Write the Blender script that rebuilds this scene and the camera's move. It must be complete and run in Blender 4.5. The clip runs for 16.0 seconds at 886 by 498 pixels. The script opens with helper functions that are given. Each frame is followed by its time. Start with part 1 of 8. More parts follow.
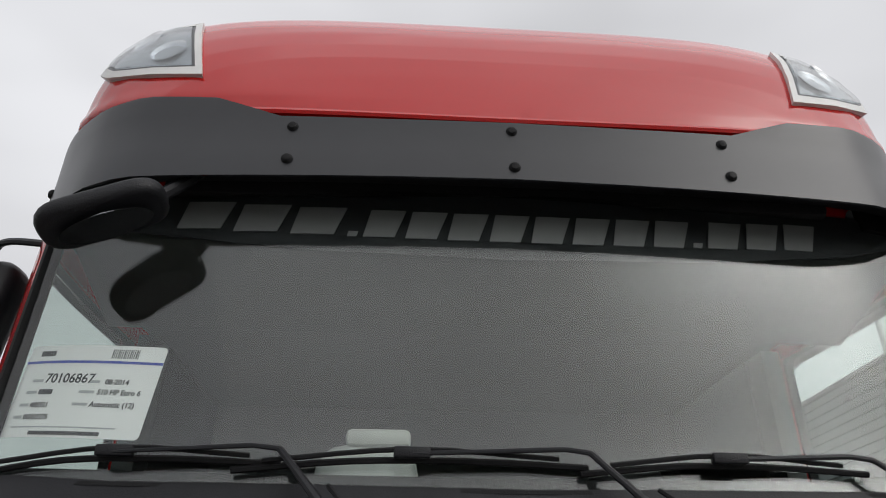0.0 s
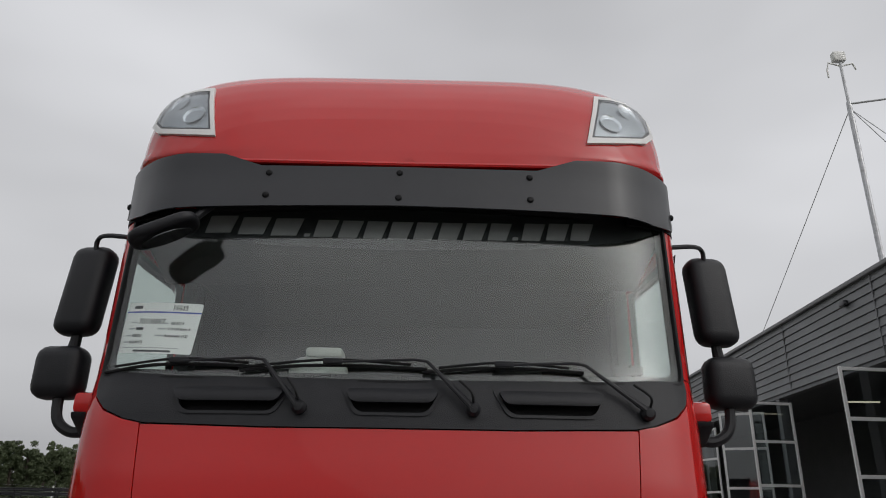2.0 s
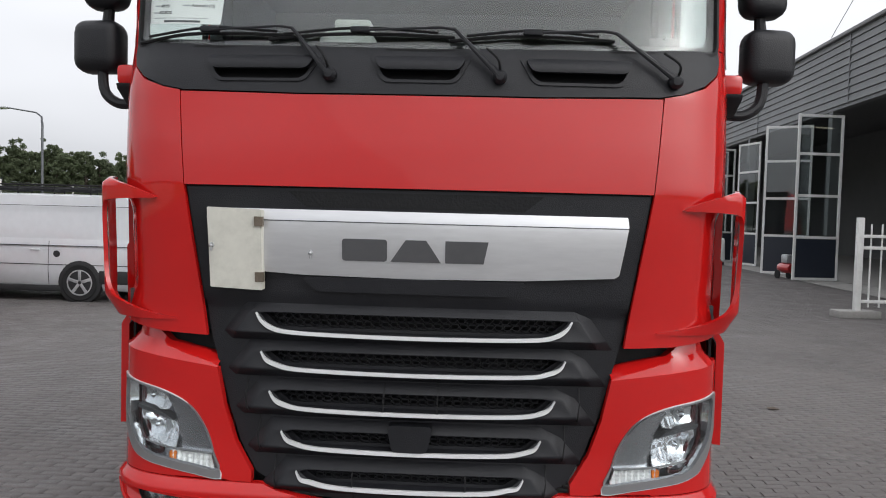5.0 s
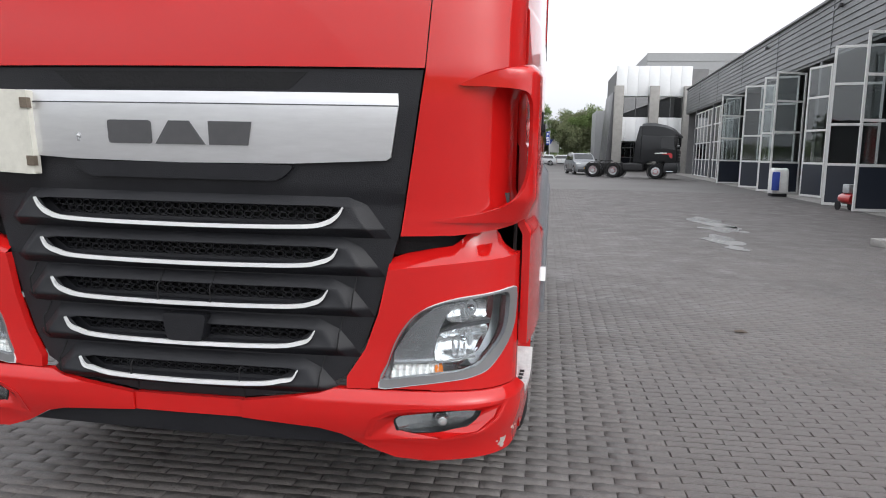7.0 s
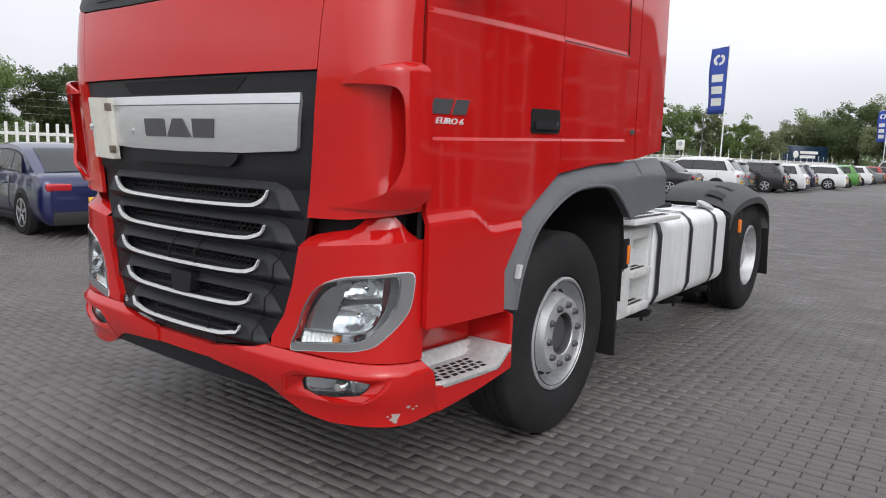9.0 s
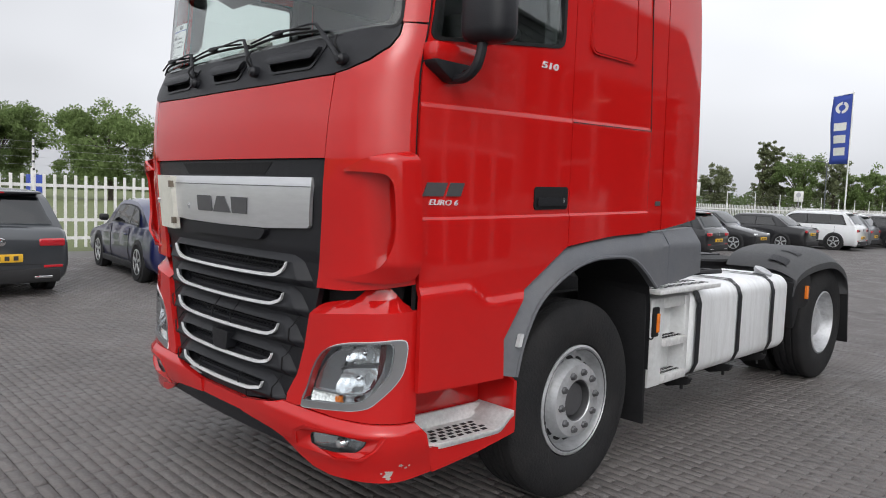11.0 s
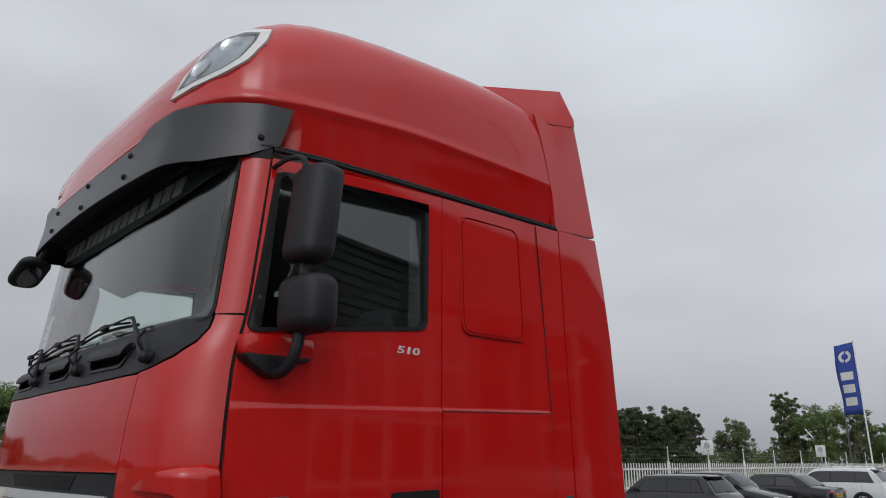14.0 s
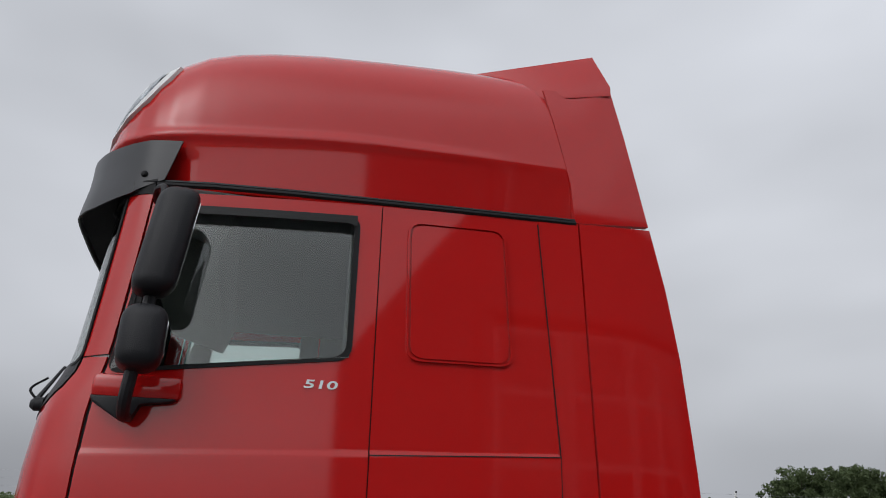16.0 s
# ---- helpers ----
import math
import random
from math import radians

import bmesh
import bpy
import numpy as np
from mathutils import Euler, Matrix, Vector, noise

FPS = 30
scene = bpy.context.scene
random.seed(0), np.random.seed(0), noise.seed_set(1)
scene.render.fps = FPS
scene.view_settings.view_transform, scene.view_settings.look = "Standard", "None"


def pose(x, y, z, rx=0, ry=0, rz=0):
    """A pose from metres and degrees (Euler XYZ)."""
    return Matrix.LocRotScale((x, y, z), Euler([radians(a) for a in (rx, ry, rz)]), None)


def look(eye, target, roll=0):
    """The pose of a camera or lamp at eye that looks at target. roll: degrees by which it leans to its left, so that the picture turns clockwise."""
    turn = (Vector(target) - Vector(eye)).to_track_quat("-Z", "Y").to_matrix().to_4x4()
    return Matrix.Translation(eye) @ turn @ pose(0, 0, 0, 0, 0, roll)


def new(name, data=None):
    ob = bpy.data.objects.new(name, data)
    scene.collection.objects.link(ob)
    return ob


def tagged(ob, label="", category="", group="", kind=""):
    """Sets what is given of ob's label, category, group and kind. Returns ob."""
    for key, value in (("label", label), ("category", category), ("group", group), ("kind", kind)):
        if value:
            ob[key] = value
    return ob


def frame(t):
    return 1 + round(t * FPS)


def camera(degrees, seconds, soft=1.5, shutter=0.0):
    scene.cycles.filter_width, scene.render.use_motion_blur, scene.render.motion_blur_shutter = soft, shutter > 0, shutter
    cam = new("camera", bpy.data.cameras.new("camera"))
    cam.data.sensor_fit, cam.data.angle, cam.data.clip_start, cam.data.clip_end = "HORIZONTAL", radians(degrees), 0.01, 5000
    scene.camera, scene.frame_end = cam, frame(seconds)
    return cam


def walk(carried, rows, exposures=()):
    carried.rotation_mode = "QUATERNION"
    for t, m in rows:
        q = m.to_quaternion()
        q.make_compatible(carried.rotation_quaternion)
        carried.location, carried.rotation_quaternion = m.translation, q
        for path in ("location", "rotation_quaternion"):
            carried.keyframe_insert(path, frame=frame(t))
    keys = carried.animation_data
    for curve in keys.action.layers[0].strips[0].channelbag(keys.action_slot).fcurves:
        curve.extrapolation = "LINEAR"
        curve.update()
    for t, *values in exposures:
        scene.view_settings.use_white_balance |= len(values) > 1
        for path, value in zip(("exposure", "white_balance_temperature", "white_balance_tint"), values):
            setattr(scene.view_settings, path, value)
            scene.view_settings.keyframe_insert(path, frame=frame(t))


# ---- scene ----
cam = camera(64.1, 16.0, soft=1.0)
PATH = [
    (0, (-0.254, -1.423, 2.062), (-0.14, 0.339, 3.002), 0.2),
    (0.5, (-0.128, -1.776, 1.972), (-0.019, 0.004, 2.878), 0.3),
    (1, (0.027, -2.16, 1.934), (0.128, -0.354, 2.789), 0.1),
    (1.5, (0.115, -2.441, 1.898), (0.17, -0.581, 2.631), 0.4),
    (2, (0.142, -2.628, 1.847), (0.169, -0.752, 2.54), 0.8),
    (2.5, (0.173, -2.691, 1.862), (0.185, -0.802, 2.52), 0.9),
    (3, (0.201, -2.697, 1.865), (0.193, -0.793, 2.478), 1.1),
    (3.5, (0.221, -2.701, 1.864), (0.187, -0.737, 2.238), 1.2),
    (4, (0.225, -2.699, 1.794), (0.163, -0.724, 2.101), 1.3),
    (4.5, (0.22, -2.676, 1.733), (0.133, -0.686, 1.92), 1.4),
    (5, (0.216, -2.648, 1.669), (0.131, -0.652, 1.584), 1.5),
    (5.2, (0.237, -2.634, 1.656), (0.148, -0.644, 1.481), 1.5),
    (7.3, (1.523, -2.357, 1.485), (1.131, -0.416, 1.205), 1.1),
    (7.5, (1.689, -2.31, 1.481), (1.192, -0.394, 1.195), 1.3),
    (8, (2.152, -2.147, 1.473), (1.398, -0.316, 1.19), 1.4),
    (8.5, (2.612, -2.049, 1.485), (1.623, -0.333, 1.207), 1.6),
    (8.7, (2.734, -2.001, 1.486), (1.658, -0.339, 1.205), 1.8),
    (10.8, (3.363, -1.78, 1.603), (1.942, -0.385, 1.414), 2.1),
    (11, (3.388, -1.801, 1.631), (1.965, -0.403, 1.482), 2.2),
    (11.5, (3.413, -1.808, 1.72), (1.99, -0.405, 1.654), 2.0),
    (12, (3.392, -1.808, 1.806), (2.004, -0.376, 1.955), 1.8),
    (12.5, (3.4, -1.779, 1.844), (2.075, -0.315, 2.167), 1.5),
    (13, (3.407, -1.644, 1.862), (2.133, -0.211, 2.431), 1.1),
    (13.5, (3.44, -1.371, 1.834), (2.161, 0.042, 2.438), 0.8),
    (14, (3.593, -1.019, 1.812), (2.199, 0.294, 2.389), 0.1),
    (14.5, (3.812, -0.584, 1.863), (2.198, 0.457, 2.42), 0.8),
    (15, (3.841, -0.118, 1.847), (2.122, 0.687, 2.477), 1.2),
    (15.5, (3.918, 0.321, 1.825), (2.161, 0.991, 2.505), 1.0),
    (16, (3.953, 0.71, 1.839), (2.146, 1.208, 2.535), 1.4),
]
EXPOSURES = [(0, 0.1, 6650, 10), (1.5, -0.14, 6650, 10), (3, -0.18, 6550, 10), (4, 0.22, 6500, 10), (4.5, 0.36, 6500, 10), (5, 0.6, 6500, 10), (7.3, 1.0, 6450, 10), (8.7, 0.74, 6450, 10),
             (11, 0.62, 6500, 10), (12, 0.44, 6500, 10), (12.5, 0.14, 6450, 10), (13.2, -0.14, 6400, 10), (14.5, -0.1, 6350, 10), (16, -0.06, 6350, 10)]
walk(cam, [(t, look(eye, target, roll)) for t, eye, target, roll in PATH], EXPOSURES)

# ---- sky and sun: a bright overcast day ----
world = bpy.data.worlds.new("overcast_sky")
scene.world = world
world.use_nodes = True
wn, wl = world.node_tree.nodes, world.node_tree.links
wn.clear()
w_out, w_bg, w_sky = wn.new("ShaderNodeOutputWorld"), wn.new("ShaderNodeBackground"), wn.new("ShaderNodeTexSky")
w_sky.sky_type, w_sky.sun_disc = "NISHITA", False
w_sky.sun_elevation, w_sky.sun_rotation = radians(36), radians(130)
w_sky.air_density, w_sky.dust_density, w_sky.ozone_density = 1.0, 6.0, 1.0
w_grey, w_mix, w_cloud = wn.new("ShaderNodeHueSaturation"), wn.new("ShaderNodeMix"), wn.new("ShaderNodeTexNoise")
w_grey.inputs["Saturation"].default_value = 0.08
w_co, w_map, w_ramp, w_mul = wn.new("ShaderNodeTexCoord"), wn.new("ShaderNodeMapping"), wn.new("ShaderNodeMapRange"), wn.new("ShaderNodeMix")
w_map.inputs["Scale"].default_value = (1.0, 1.0, 2.6)
w_cloud.inputs["Scale"].default_value, w_cloud.inputs["Detail"].default_value, w_cloud.inputs["Roughness"].default_value = 1.5, 3.0, 0.42
w_ramp.inputs["From Min"].default_value, w_ramp.inputs["From Max"].default_value = 0.3, 0.72
w_ramp.inputs["To Min"].default_value, w_ramp.inputs["To Max"].default_value = 0.72, 1.16
w_mix.data_type = w_mul.data_type = "RGBA"
w_mix.inputs["Factor"].default_value = 0.6
w_mix.inputs[7].default_value = (6.5, 6.68, 7.12, 1)
w_mul.blend_type, w_mul.inputs["Factor"].default_value = "MULTIPLY", 1.0
wl.new(w_sky.outputs["Color"], w_grey.inputs["Color"])
wl.new(w_grey.outputs["Color"], w_mix.inputs[6])
wl.new(w_co.outputs["Generated"], w_map.inputs["Vector"])
wl.new(w_map.outputs["Vector"], w_cloud.inputs["Vector"])
wl.new(w_cloud.outputs["Fac"], w_ramp.inputs["Value"])
wl.new(w_mix.outputs[2], w_mul.inputs[6])
w_sep, w_up, w_both = wn.new("ShaderNodeSeparateXYZ"), wn.new("ShaderNodeMapRange"), wn.new("ShaderNodeMath")
w_up.inputs["To Min"].default_value, w_up.inputs["To Max"].default_value = 0.97, 1.72
w_both.operation = "MULTIPLY"
wl.new(w_co.outputs["Generated"], w_sep.inputs["Vector"])
wl.new(w_sep.outputs["Z"], w_up.inputs["Value"])
wl.new(w_up.outputs["Result"], w_both.inputs[0])
wl.new(w_ramp.outputs["Result"], w_both.inputs[1])
wl.new(w_both.outputs["Value"], w_mul.inputs[7])
wl.new(w_mul.outputs[2], w_bg.inputs["Color"])
wl.new(w_bg.outputs["Background"], w_out.inputs["Surface"])
w_bg.inputs["Strength"].default_value = 0.105

sun = new("sun", bpy.data.lights.new("sun", "SUN"))
sun.data.energy, sun.data.angle, sun.data.color = 0.3, radians(120), (1.0, 0.97, 0.93)
sun_from = Vector((math.sin(radians(130)) * math.cos(radians(36)), math.cos(radians(130)) * math.cos(radians(36)), math.sin(radians(36))))
sun.matrix_world = look(sun_from * 60, (0, 0, 0))


# ---- materials ----
def mat(name, color, rough=0.5, metal=0.0, vary=0.12, scale=6.0, bump=0.0, bump_scale=120.0, coat=0.0, coat_rough=0.04, spec=0.5, dirt=None, dirt_amount=0.0, dirt_scale=2.5, random_tone=0.0, stretch=(1, 1, 1), rough_vary=0.12):
    """A surface with colour that varies at two scales, fine relief, dirt and, where asked, a tone of its own for each piece."""
    m = bpy.data.materials.new(name)
    m.use_nodes = True
    n, l = m.node_tree.nodes, m.node_tree.links
    b = n["Principled BSDF"]
    co, mp = n.new("ShaderNodeTexCoord"), n.new("ShaderNodeMapping")
    mp.inputs["Scale"].default_value = stretch
    l.new(co.outputs["Object"], mp.inputs["Vector"])
    big, fine = n.new("ShaderNodeTexNoise"), n.new("ShaderNodeTexNoise")
    for node, s, d in ((big, scale * 0.25, 4.0), (fine, scale * 5, 5.0)):
        node.inputs["Scale"].default_value, node.inputs["Detail"].default_value = s, d
        l.new(mp.outputs["Vector"], node.inputs["Vector"])
    add = n.new("ShaderNodeMath")
    add.operation = "ADD"
    l.new(big.outputs["Fac"], add.inputs[0])
    l.new(fine.outputs["Fac"], add.inputs[1])
    tone = n.new("ShaderNodeMapRange")
    tone.inputs["From Min"].default_value, tone.inputs["From Max"].default_value = 0.6, 1.4
    tone.inputs["To Min"].default_value, tone.inputs["To Max"].default_value = 1 - vary, 1 + vary
    l.new(add.outputs["Value"], tone.inputs["Value"])
    value = tone.outputs["Result"]
    if random_tone:
        info, ran, mul = n.new("ShaderNodeObjectInfo"), n.new("ShaderNodeMapRange"), n.new("ShaderNodeMath")
        geo, both = n.new("ShaderNodeNewGeometry"), n.new("ShaderNodeMath")
        both.operation, mul.operation = "ADD", "MULTIPLY"
        l.new(info.outputs["Random"], both.inputs[0])
        l.new(geo.outputs["Random Per Island"], both.inputs[1])
        ran.inputs["From Max"].default_value = 2.0
        ran.inputs["To Min"].default_value, ran.inputs["To Max"].default_value = 1 - random_tone, 1 + random_tone
        l.new(both.outputs["Value"], ran.inputs["Value"])
        l.new(ran.outputs["Result"], mul.inputs[0])
        l.new(value, mul.inputs[1])
        value = mul.outputs["Value"]
    col = n.new("ShaderNodeMix")
    col.data_type, col.blend_type = "RGBA", "MULTIPLY"
    col.inputs["Factor"].default_value = 1.0
    col.inputs[6].default_value = (*color, 1)
    l.new(value, col.inputs[7])
    out = col.outputs[2]
    if dirt:
        dn, dr, dm = n.new("ShaderNodeTexNoise"), n.new("ShaderNodeMapRange"), n.new("ShaderNodeMix")
        dn.inputs["Scale"].default_value, dn.inputs["Detail"].default_value, dn.inputs["Roughness"].default_value = dirt_scale, 8.0, 0.7
        l.new(mp.outputs["Vector"], dn.inputs["Vector"])
        dr.inputs["From Min"].default_value, dr.inputs["From Max"].default_value, dr.inputs["To Max"].default_value = 0.45, 0.75, dirt_amount
        l.new(dn.outputs["Fac"], dr.inputs["Value"])
        dm.data_type = "RGBA"
        l.new(dr.outputs["Result"], dm.inputs["Factor"])
        l.new(out, dm.inputs[6])
        dm.inputs[7].default_value = (*dirt, 1)
        out = dm.outputs[2]
    l.new(out, b.inputs["Base Color"])
    rg = n.new("ShaderNodeMapRange")
    rg.inputs["From Min"].default_value, rg.inputs["From Max"].default_value = 0.3, 0.7
    rg.inputs["To Min"].default_value, rg.inputs["To Max"].default_value = max(0.0, rough * (1 - rough_vary)), min(1.0, rough * (1 + rough_vary))
    l.new(big.outputs["Fac"], rg.inputs["Value"])
    l.new(rg.outputs["Result"], b.inputs["Roughness"])
    b.inputs["Metallic"].default_value = metal
    b.inputs["Specular IOR Level"].default_value = spec
    b.inputs["Coat Weight"].default_value, b.inputs["Coat Roughness"].default_value = coat, coat_rough
    if bump:
        bt, bp = n.new("ShaderNodeTexNoise"), n.new("ShaderNodeBump")
        bt.inputs["Scale"].default_value, bt.inputs["Detail"].default_value = bump_scale, 3.0
        l.new(mp.outputs["Vector"], bt.inputs["Vector"])
        l.new(bt.outputs["Fac"], bp.inputs["Height"])
        bp.inputs["Strength"].default_value, bp.inputs["Distance"].default_value = bump, 0.01
        l.new(bp.outputs["Normal"], b.inputs["Normal"])
    return m


def glass_mat(name, color, rough=0.0, f0=0.045):
    """Thin glass: clear seen straight on, a mirror at a grazing angle."""
    m = bpy.data.materials.new(name)
    m.use_nodes = True
    n, l = m.node_tree.nodes, m.node_tree.links
    n.remove(n["Principled BSDF"])
    t, g, w, x = n.new("ShaderNodeBsdfTransparent"), n.new("ShaderNodeBsdfGlossy"), n.new("ShaderNodeLayerWeight"), n.new("ShaderNodeMixShader")
    p, q = n.new("ShaderNodeMath"), n.new("ShaderNodeMath")
    t.inputs["Color"].default_value = (*color, 1)
    g.inputs["Roughness"].default_value = rough
    w.inputs["Blend"].default_value = 0.5
    p.operation, q.operation = "POWER", "MULTIPLY_ADD"
    p.inputs[1].default_value = 5.0
    q.inputs[1].default_value, q.inputs[2].default_value = 1 - f0, f0
    l.new(w.outputs["Facing"], p.inputs[0])
    l.new(p.outputs["Value"], q.inputs[0])
    l.new(q.outputs["Value"], x.inputs["Fac"])
    l.new(t.outputs["BSDF"], x.inputs[1])
    l.new(g.outputs["BSDF"], x.inputs[2])
    l.new(x.outputs["Shader"], n["Material Output"].inputs["Surface"])
    return m


RED = mat("red_paint", (0.445, 0.0085, 0.008), 0.45, vary=0.04, scale=1.2, coat=1.0, coat_rough=0.055, spec=0.0, rough_vary=0.2, dirt=(0.47, 0.02, 0.014), dirt_amount=0.2, dirt_scale=1.3)
RED.node_tree.nodes["Principled BSDF"].inputs["Coat IOR"].default_value = 1.56
BLACK = mat("black_plastic", (0.0095, 0.0100, 0.0125), 0.46, vary=0.25, spec=0.32, bump=0.2, bump_scale=260, dirt=(0.026, 0.025, 0.025), dirt_amount=0.22, dirt_scale=3)
DARK = mat("black_rubber", (0.008, 0.008, 0.009), 0.7, vary=0.3, spec=0.3, bump=0.2, bump_scale=90)
VISOR = mat("dark_grey_visor", (0.017, 0.018, 0.022), 0.34, vary=0.15, scale=2, dirt=(0.035, 0.034, 0.036), dirt_amount=0.22, dirt_scale=2)
GUARD = mat("dark_guard_plastic", (0.040, 0.041, 0.044), 0.6, vary=0.2, bump=0.25, bump_scale=150, dirt=(0.07, 0.067, 0.063), dirt_amount=0.35, dirt_scale=4)
GREY = mat("grey_plastic", (0.092, 0.098, 0.110), 0.52, vary=0.12, bump=0.2, bump_scale=220, dirt=(0.16, 0.155, 0.15), dirt_amount=0.4)
SILVER = mat("silver_panel", (0.70, 0.705, 0.72), 0.36, metal=0.8, vary=0.07, scale=2, stretch=(1, 1, 6), dirt=(0.45, 0.45, 0.46), dirt_amount=0.2, dirt_scale=4)
TRIM = mat("satin_silver_trim", (0.86, 0.87, 0.88), 0.24, metal=0.45, vary=0.05)
CHROME = mat("chrome", (0.86, 0.86, 0.87), 0.07, metal=1.0, vary=0.03)
EMBLEM = mat("dark_grey_emblem", (0.09, 0.09, 0.095), 0.4, metal=0.4, vary=0.1)
BOXWHITE = mat("aged_cream_box", (0.56, 0.55, 0.49), 0.5, vary=0.08, dirt=(0.2, 0.19, 0.17), dirt_amount=0.3, dirt_scale=9)
RUBBER = mat("tyre_rubber", (0.012, 0.012, 0.013), 0.8, vary=0.3, scale=14, spec=0.28, bump=0.4, bump_scale=70, dirt=(0.034, 0.032, 0.03), dirt_amount=0.4, dirt_scale=4)
STEEL = mat("silver_painted_steel", (0.50, 0.51, 0.525), 0.36, metal=0.5, vary=0.14, dirt=(0.09, 0.085, 0.08), dirt_amount=0.55, dirt_scale=7)
ALU = mat("brushed_aluminium", (0.80, 0.81, 0.82), 0.5, metal=0.45, vary=0.1, scale=5, stretch=(1, 8, 1), dirt=(0.5, 0.49, 0.48), dirt_amount=0.4, dirt_scale=2.2)
TREAD = mat("aluminium_tread", (0.72, 0.72, 0.72), 0.5, metal=0.4, vary=0.18, scale=12, dirt=(0.28, 0.27, 0.26), dirt_amount=0.5, dirt_scale=8)
GLASS = glass_mat("windscreen_glass", (0.935, 0.965, 0.95), f0=0.066)
SIDEGLASS = glass_mat("side_glass", (0.88, 0.93, 0.91), f0=0.075)
CLEAR = glass_mat("clear_lens", (0.9, 0.92, 0.93))
AMBER = mat("amber_lens", (0.75, 0.19, 0.02), 0.2, vary=0.05, coat=0.6)
REDLENS = mat("red_lens", (0.42, 0.012, 0.02), 0.18, vary=0.1, coat=0.8)
CABIN = mat("grey_cabin_trim", (0.12, 0.125, 0.122), 0.8, vary=0.12)
CABIN_DARK = mat("dark_cabin_trim", (0.05, 0.052, 0.055), 0.75, vary=0.2)
PAPER = mat("white_card", (0.86, 0.85, 0.86), 0.6, vary=0.02)
INK = mat("black_ink", (0.03, 0.03, 0.035), 0.6, vary=0.1)
INK_GREY = mat("grey_ink", (0.4, 0.41, 0.43), 0.6, vary=0.1)
INK_BLUE = mat("blue_ink", (0.04, 0.07, 0.42), 0.5, vary=0.05)
LAMPC = mat("lamp_chrome", (0.9, 0.9, 0.91), 0.16, metal=1.0, vary=0.03)
REFLECT = mat("lamp_reflector", (0.88, 0.885, 0.89), 0.13, metal=0.88, vary=0.05)
LETTER = mat("silver_lettering", (0.3, 0.3, 0.305), 0.45, metal=0.3, vary=0.1)
SCUFF = mat("bare_grey_scuff", (0.34, 0.31, 0.28), 0.7, vary=0.4, scale=30)
PAVER = mat("grey_clinker", (0.112, 0.102, 0.098), 0.62, vary=0.22, scale=9, bump=0.6, bump_scale=70, random_tone=0.10, dirt=(0.052, 0.047, 0.045), dirt_amount=0.65, dirt_scale=0.7, rough_vary=0.3)
JOINT = mat("dark_joint_sand", (0.040, 0.036, 0.034), 0.9, vary=0.3, scale=12)


# ---- tools ----
def curve_points(ctrl, n=24):
    """A Catmull-Rom curve through control points, sampled n times a span."""
    p = [np.array(c, float) for c in ctrl]
    p = [2 * p[0] - p[1]] + p + [2 * p[-1] - p[-2]]
    out = []
    for i in range(1, len(p) - 2):
        a, b, c, d = p[i - 1], p[i], p[i + 1], p[i + 2]
        for k in range(n):
            t = k / n
            out.append(0.5 * (2 * b + (c - a) * t + (2 * a - 5 * b + 4 * c - d) * t * t + (3 * b - a - 3 * c + d) * t ** 3))
    out.append(p[-2])
    return np.array(out)


# the cab's outline in plan, from the middle of the front round the corner to the back
PLAN = curve_points([(0, 0), (0.3, 0.004), (0.6, 0.016), (0.85, 0.034), (1.0, 0.064), (1.1, 0.108), (1.16, 0.165), (1.19, 0.235),
                     (1.215, 0.42), (1.232, 0.7), (1.24, 1.1), (1.242, 1.8), (1.242, 2.7)])
PLAN_S = np.r_[0, np.cumsum(np.hypot(*np.diff(PLAN, axis=0).T))]
PLAN_T = np.gradient(PLAN, PLAN_S, axis=0)
FRONT_Z = [0.2, 0.35, 0.5, 0.62, 0.8, 1.2, 1.3, 1.5, 1.65, 1.78, 1.95, 2.13, 2.2, 2.3, 2.36, 2.6, 3.0, 3.2, 4.0]
FRONT_Y = [0.02, -0.03, -0.055, -0.06, -0.045, -0.045, -0.045, -0.062, -0.078, -0.086, -0.082, -0.066, -0.05, -0.005, 0.012, 0.036, 0.07, 0.085, 0.13]
RISE = 0.03


def skin(s, z, off=0.0):
    """A place on the cab's skin: s metres round from the middle of the front, at height z, off metres proud of it."""
    a = abs(s)
    x, y = np.interp(a, PLAN_S, PLAN[:, 0]), np.interp(a, PLAN_S, PLAN[:, 1])
    tx, ty = np.interp(a, PLAN_S, PLAN_T[:, 0]), np.interp(a, PLAN_S, PLAN_T[:, 1])
    fade = min(1.0, max(0.0, (0.45 - y) / 0.42))
    yy = y + np.interp(z, FRONT_Z, FRONT_Y) * fade * fade * (3 - 2 * fade)
    x, yy = x + ty * off, yy - tx * off
    return ((x if s >= 0 else -x), yy, z + RISE * max(0.0, y - 0.2))


def SY(y, side=1):
    """The s of a place on a side, by its y."""
    return side * float(np.interp(y, PLAN[:, 1], PLAN_S))


def part(name, bm, material, parent=None, label="", smooth=True, angle=32):
    """Links a bmesh as one mesh object, under a thing or a part."""
    me = bpy.data.meshes.new(name)
    bm.to_mesh(me)
    bm.free()
    me.materials.append(material)
    me.polygons.foreach_set("use_smooth", [smooth] * len(me.polygons))
    if smooth:
        me.set_sharp_from_angle(angle=radians(angle))
    ob = new(name, me)
    if parent:
        ob.parent = parent
    if label:
        ob["label"] = label
    return ob


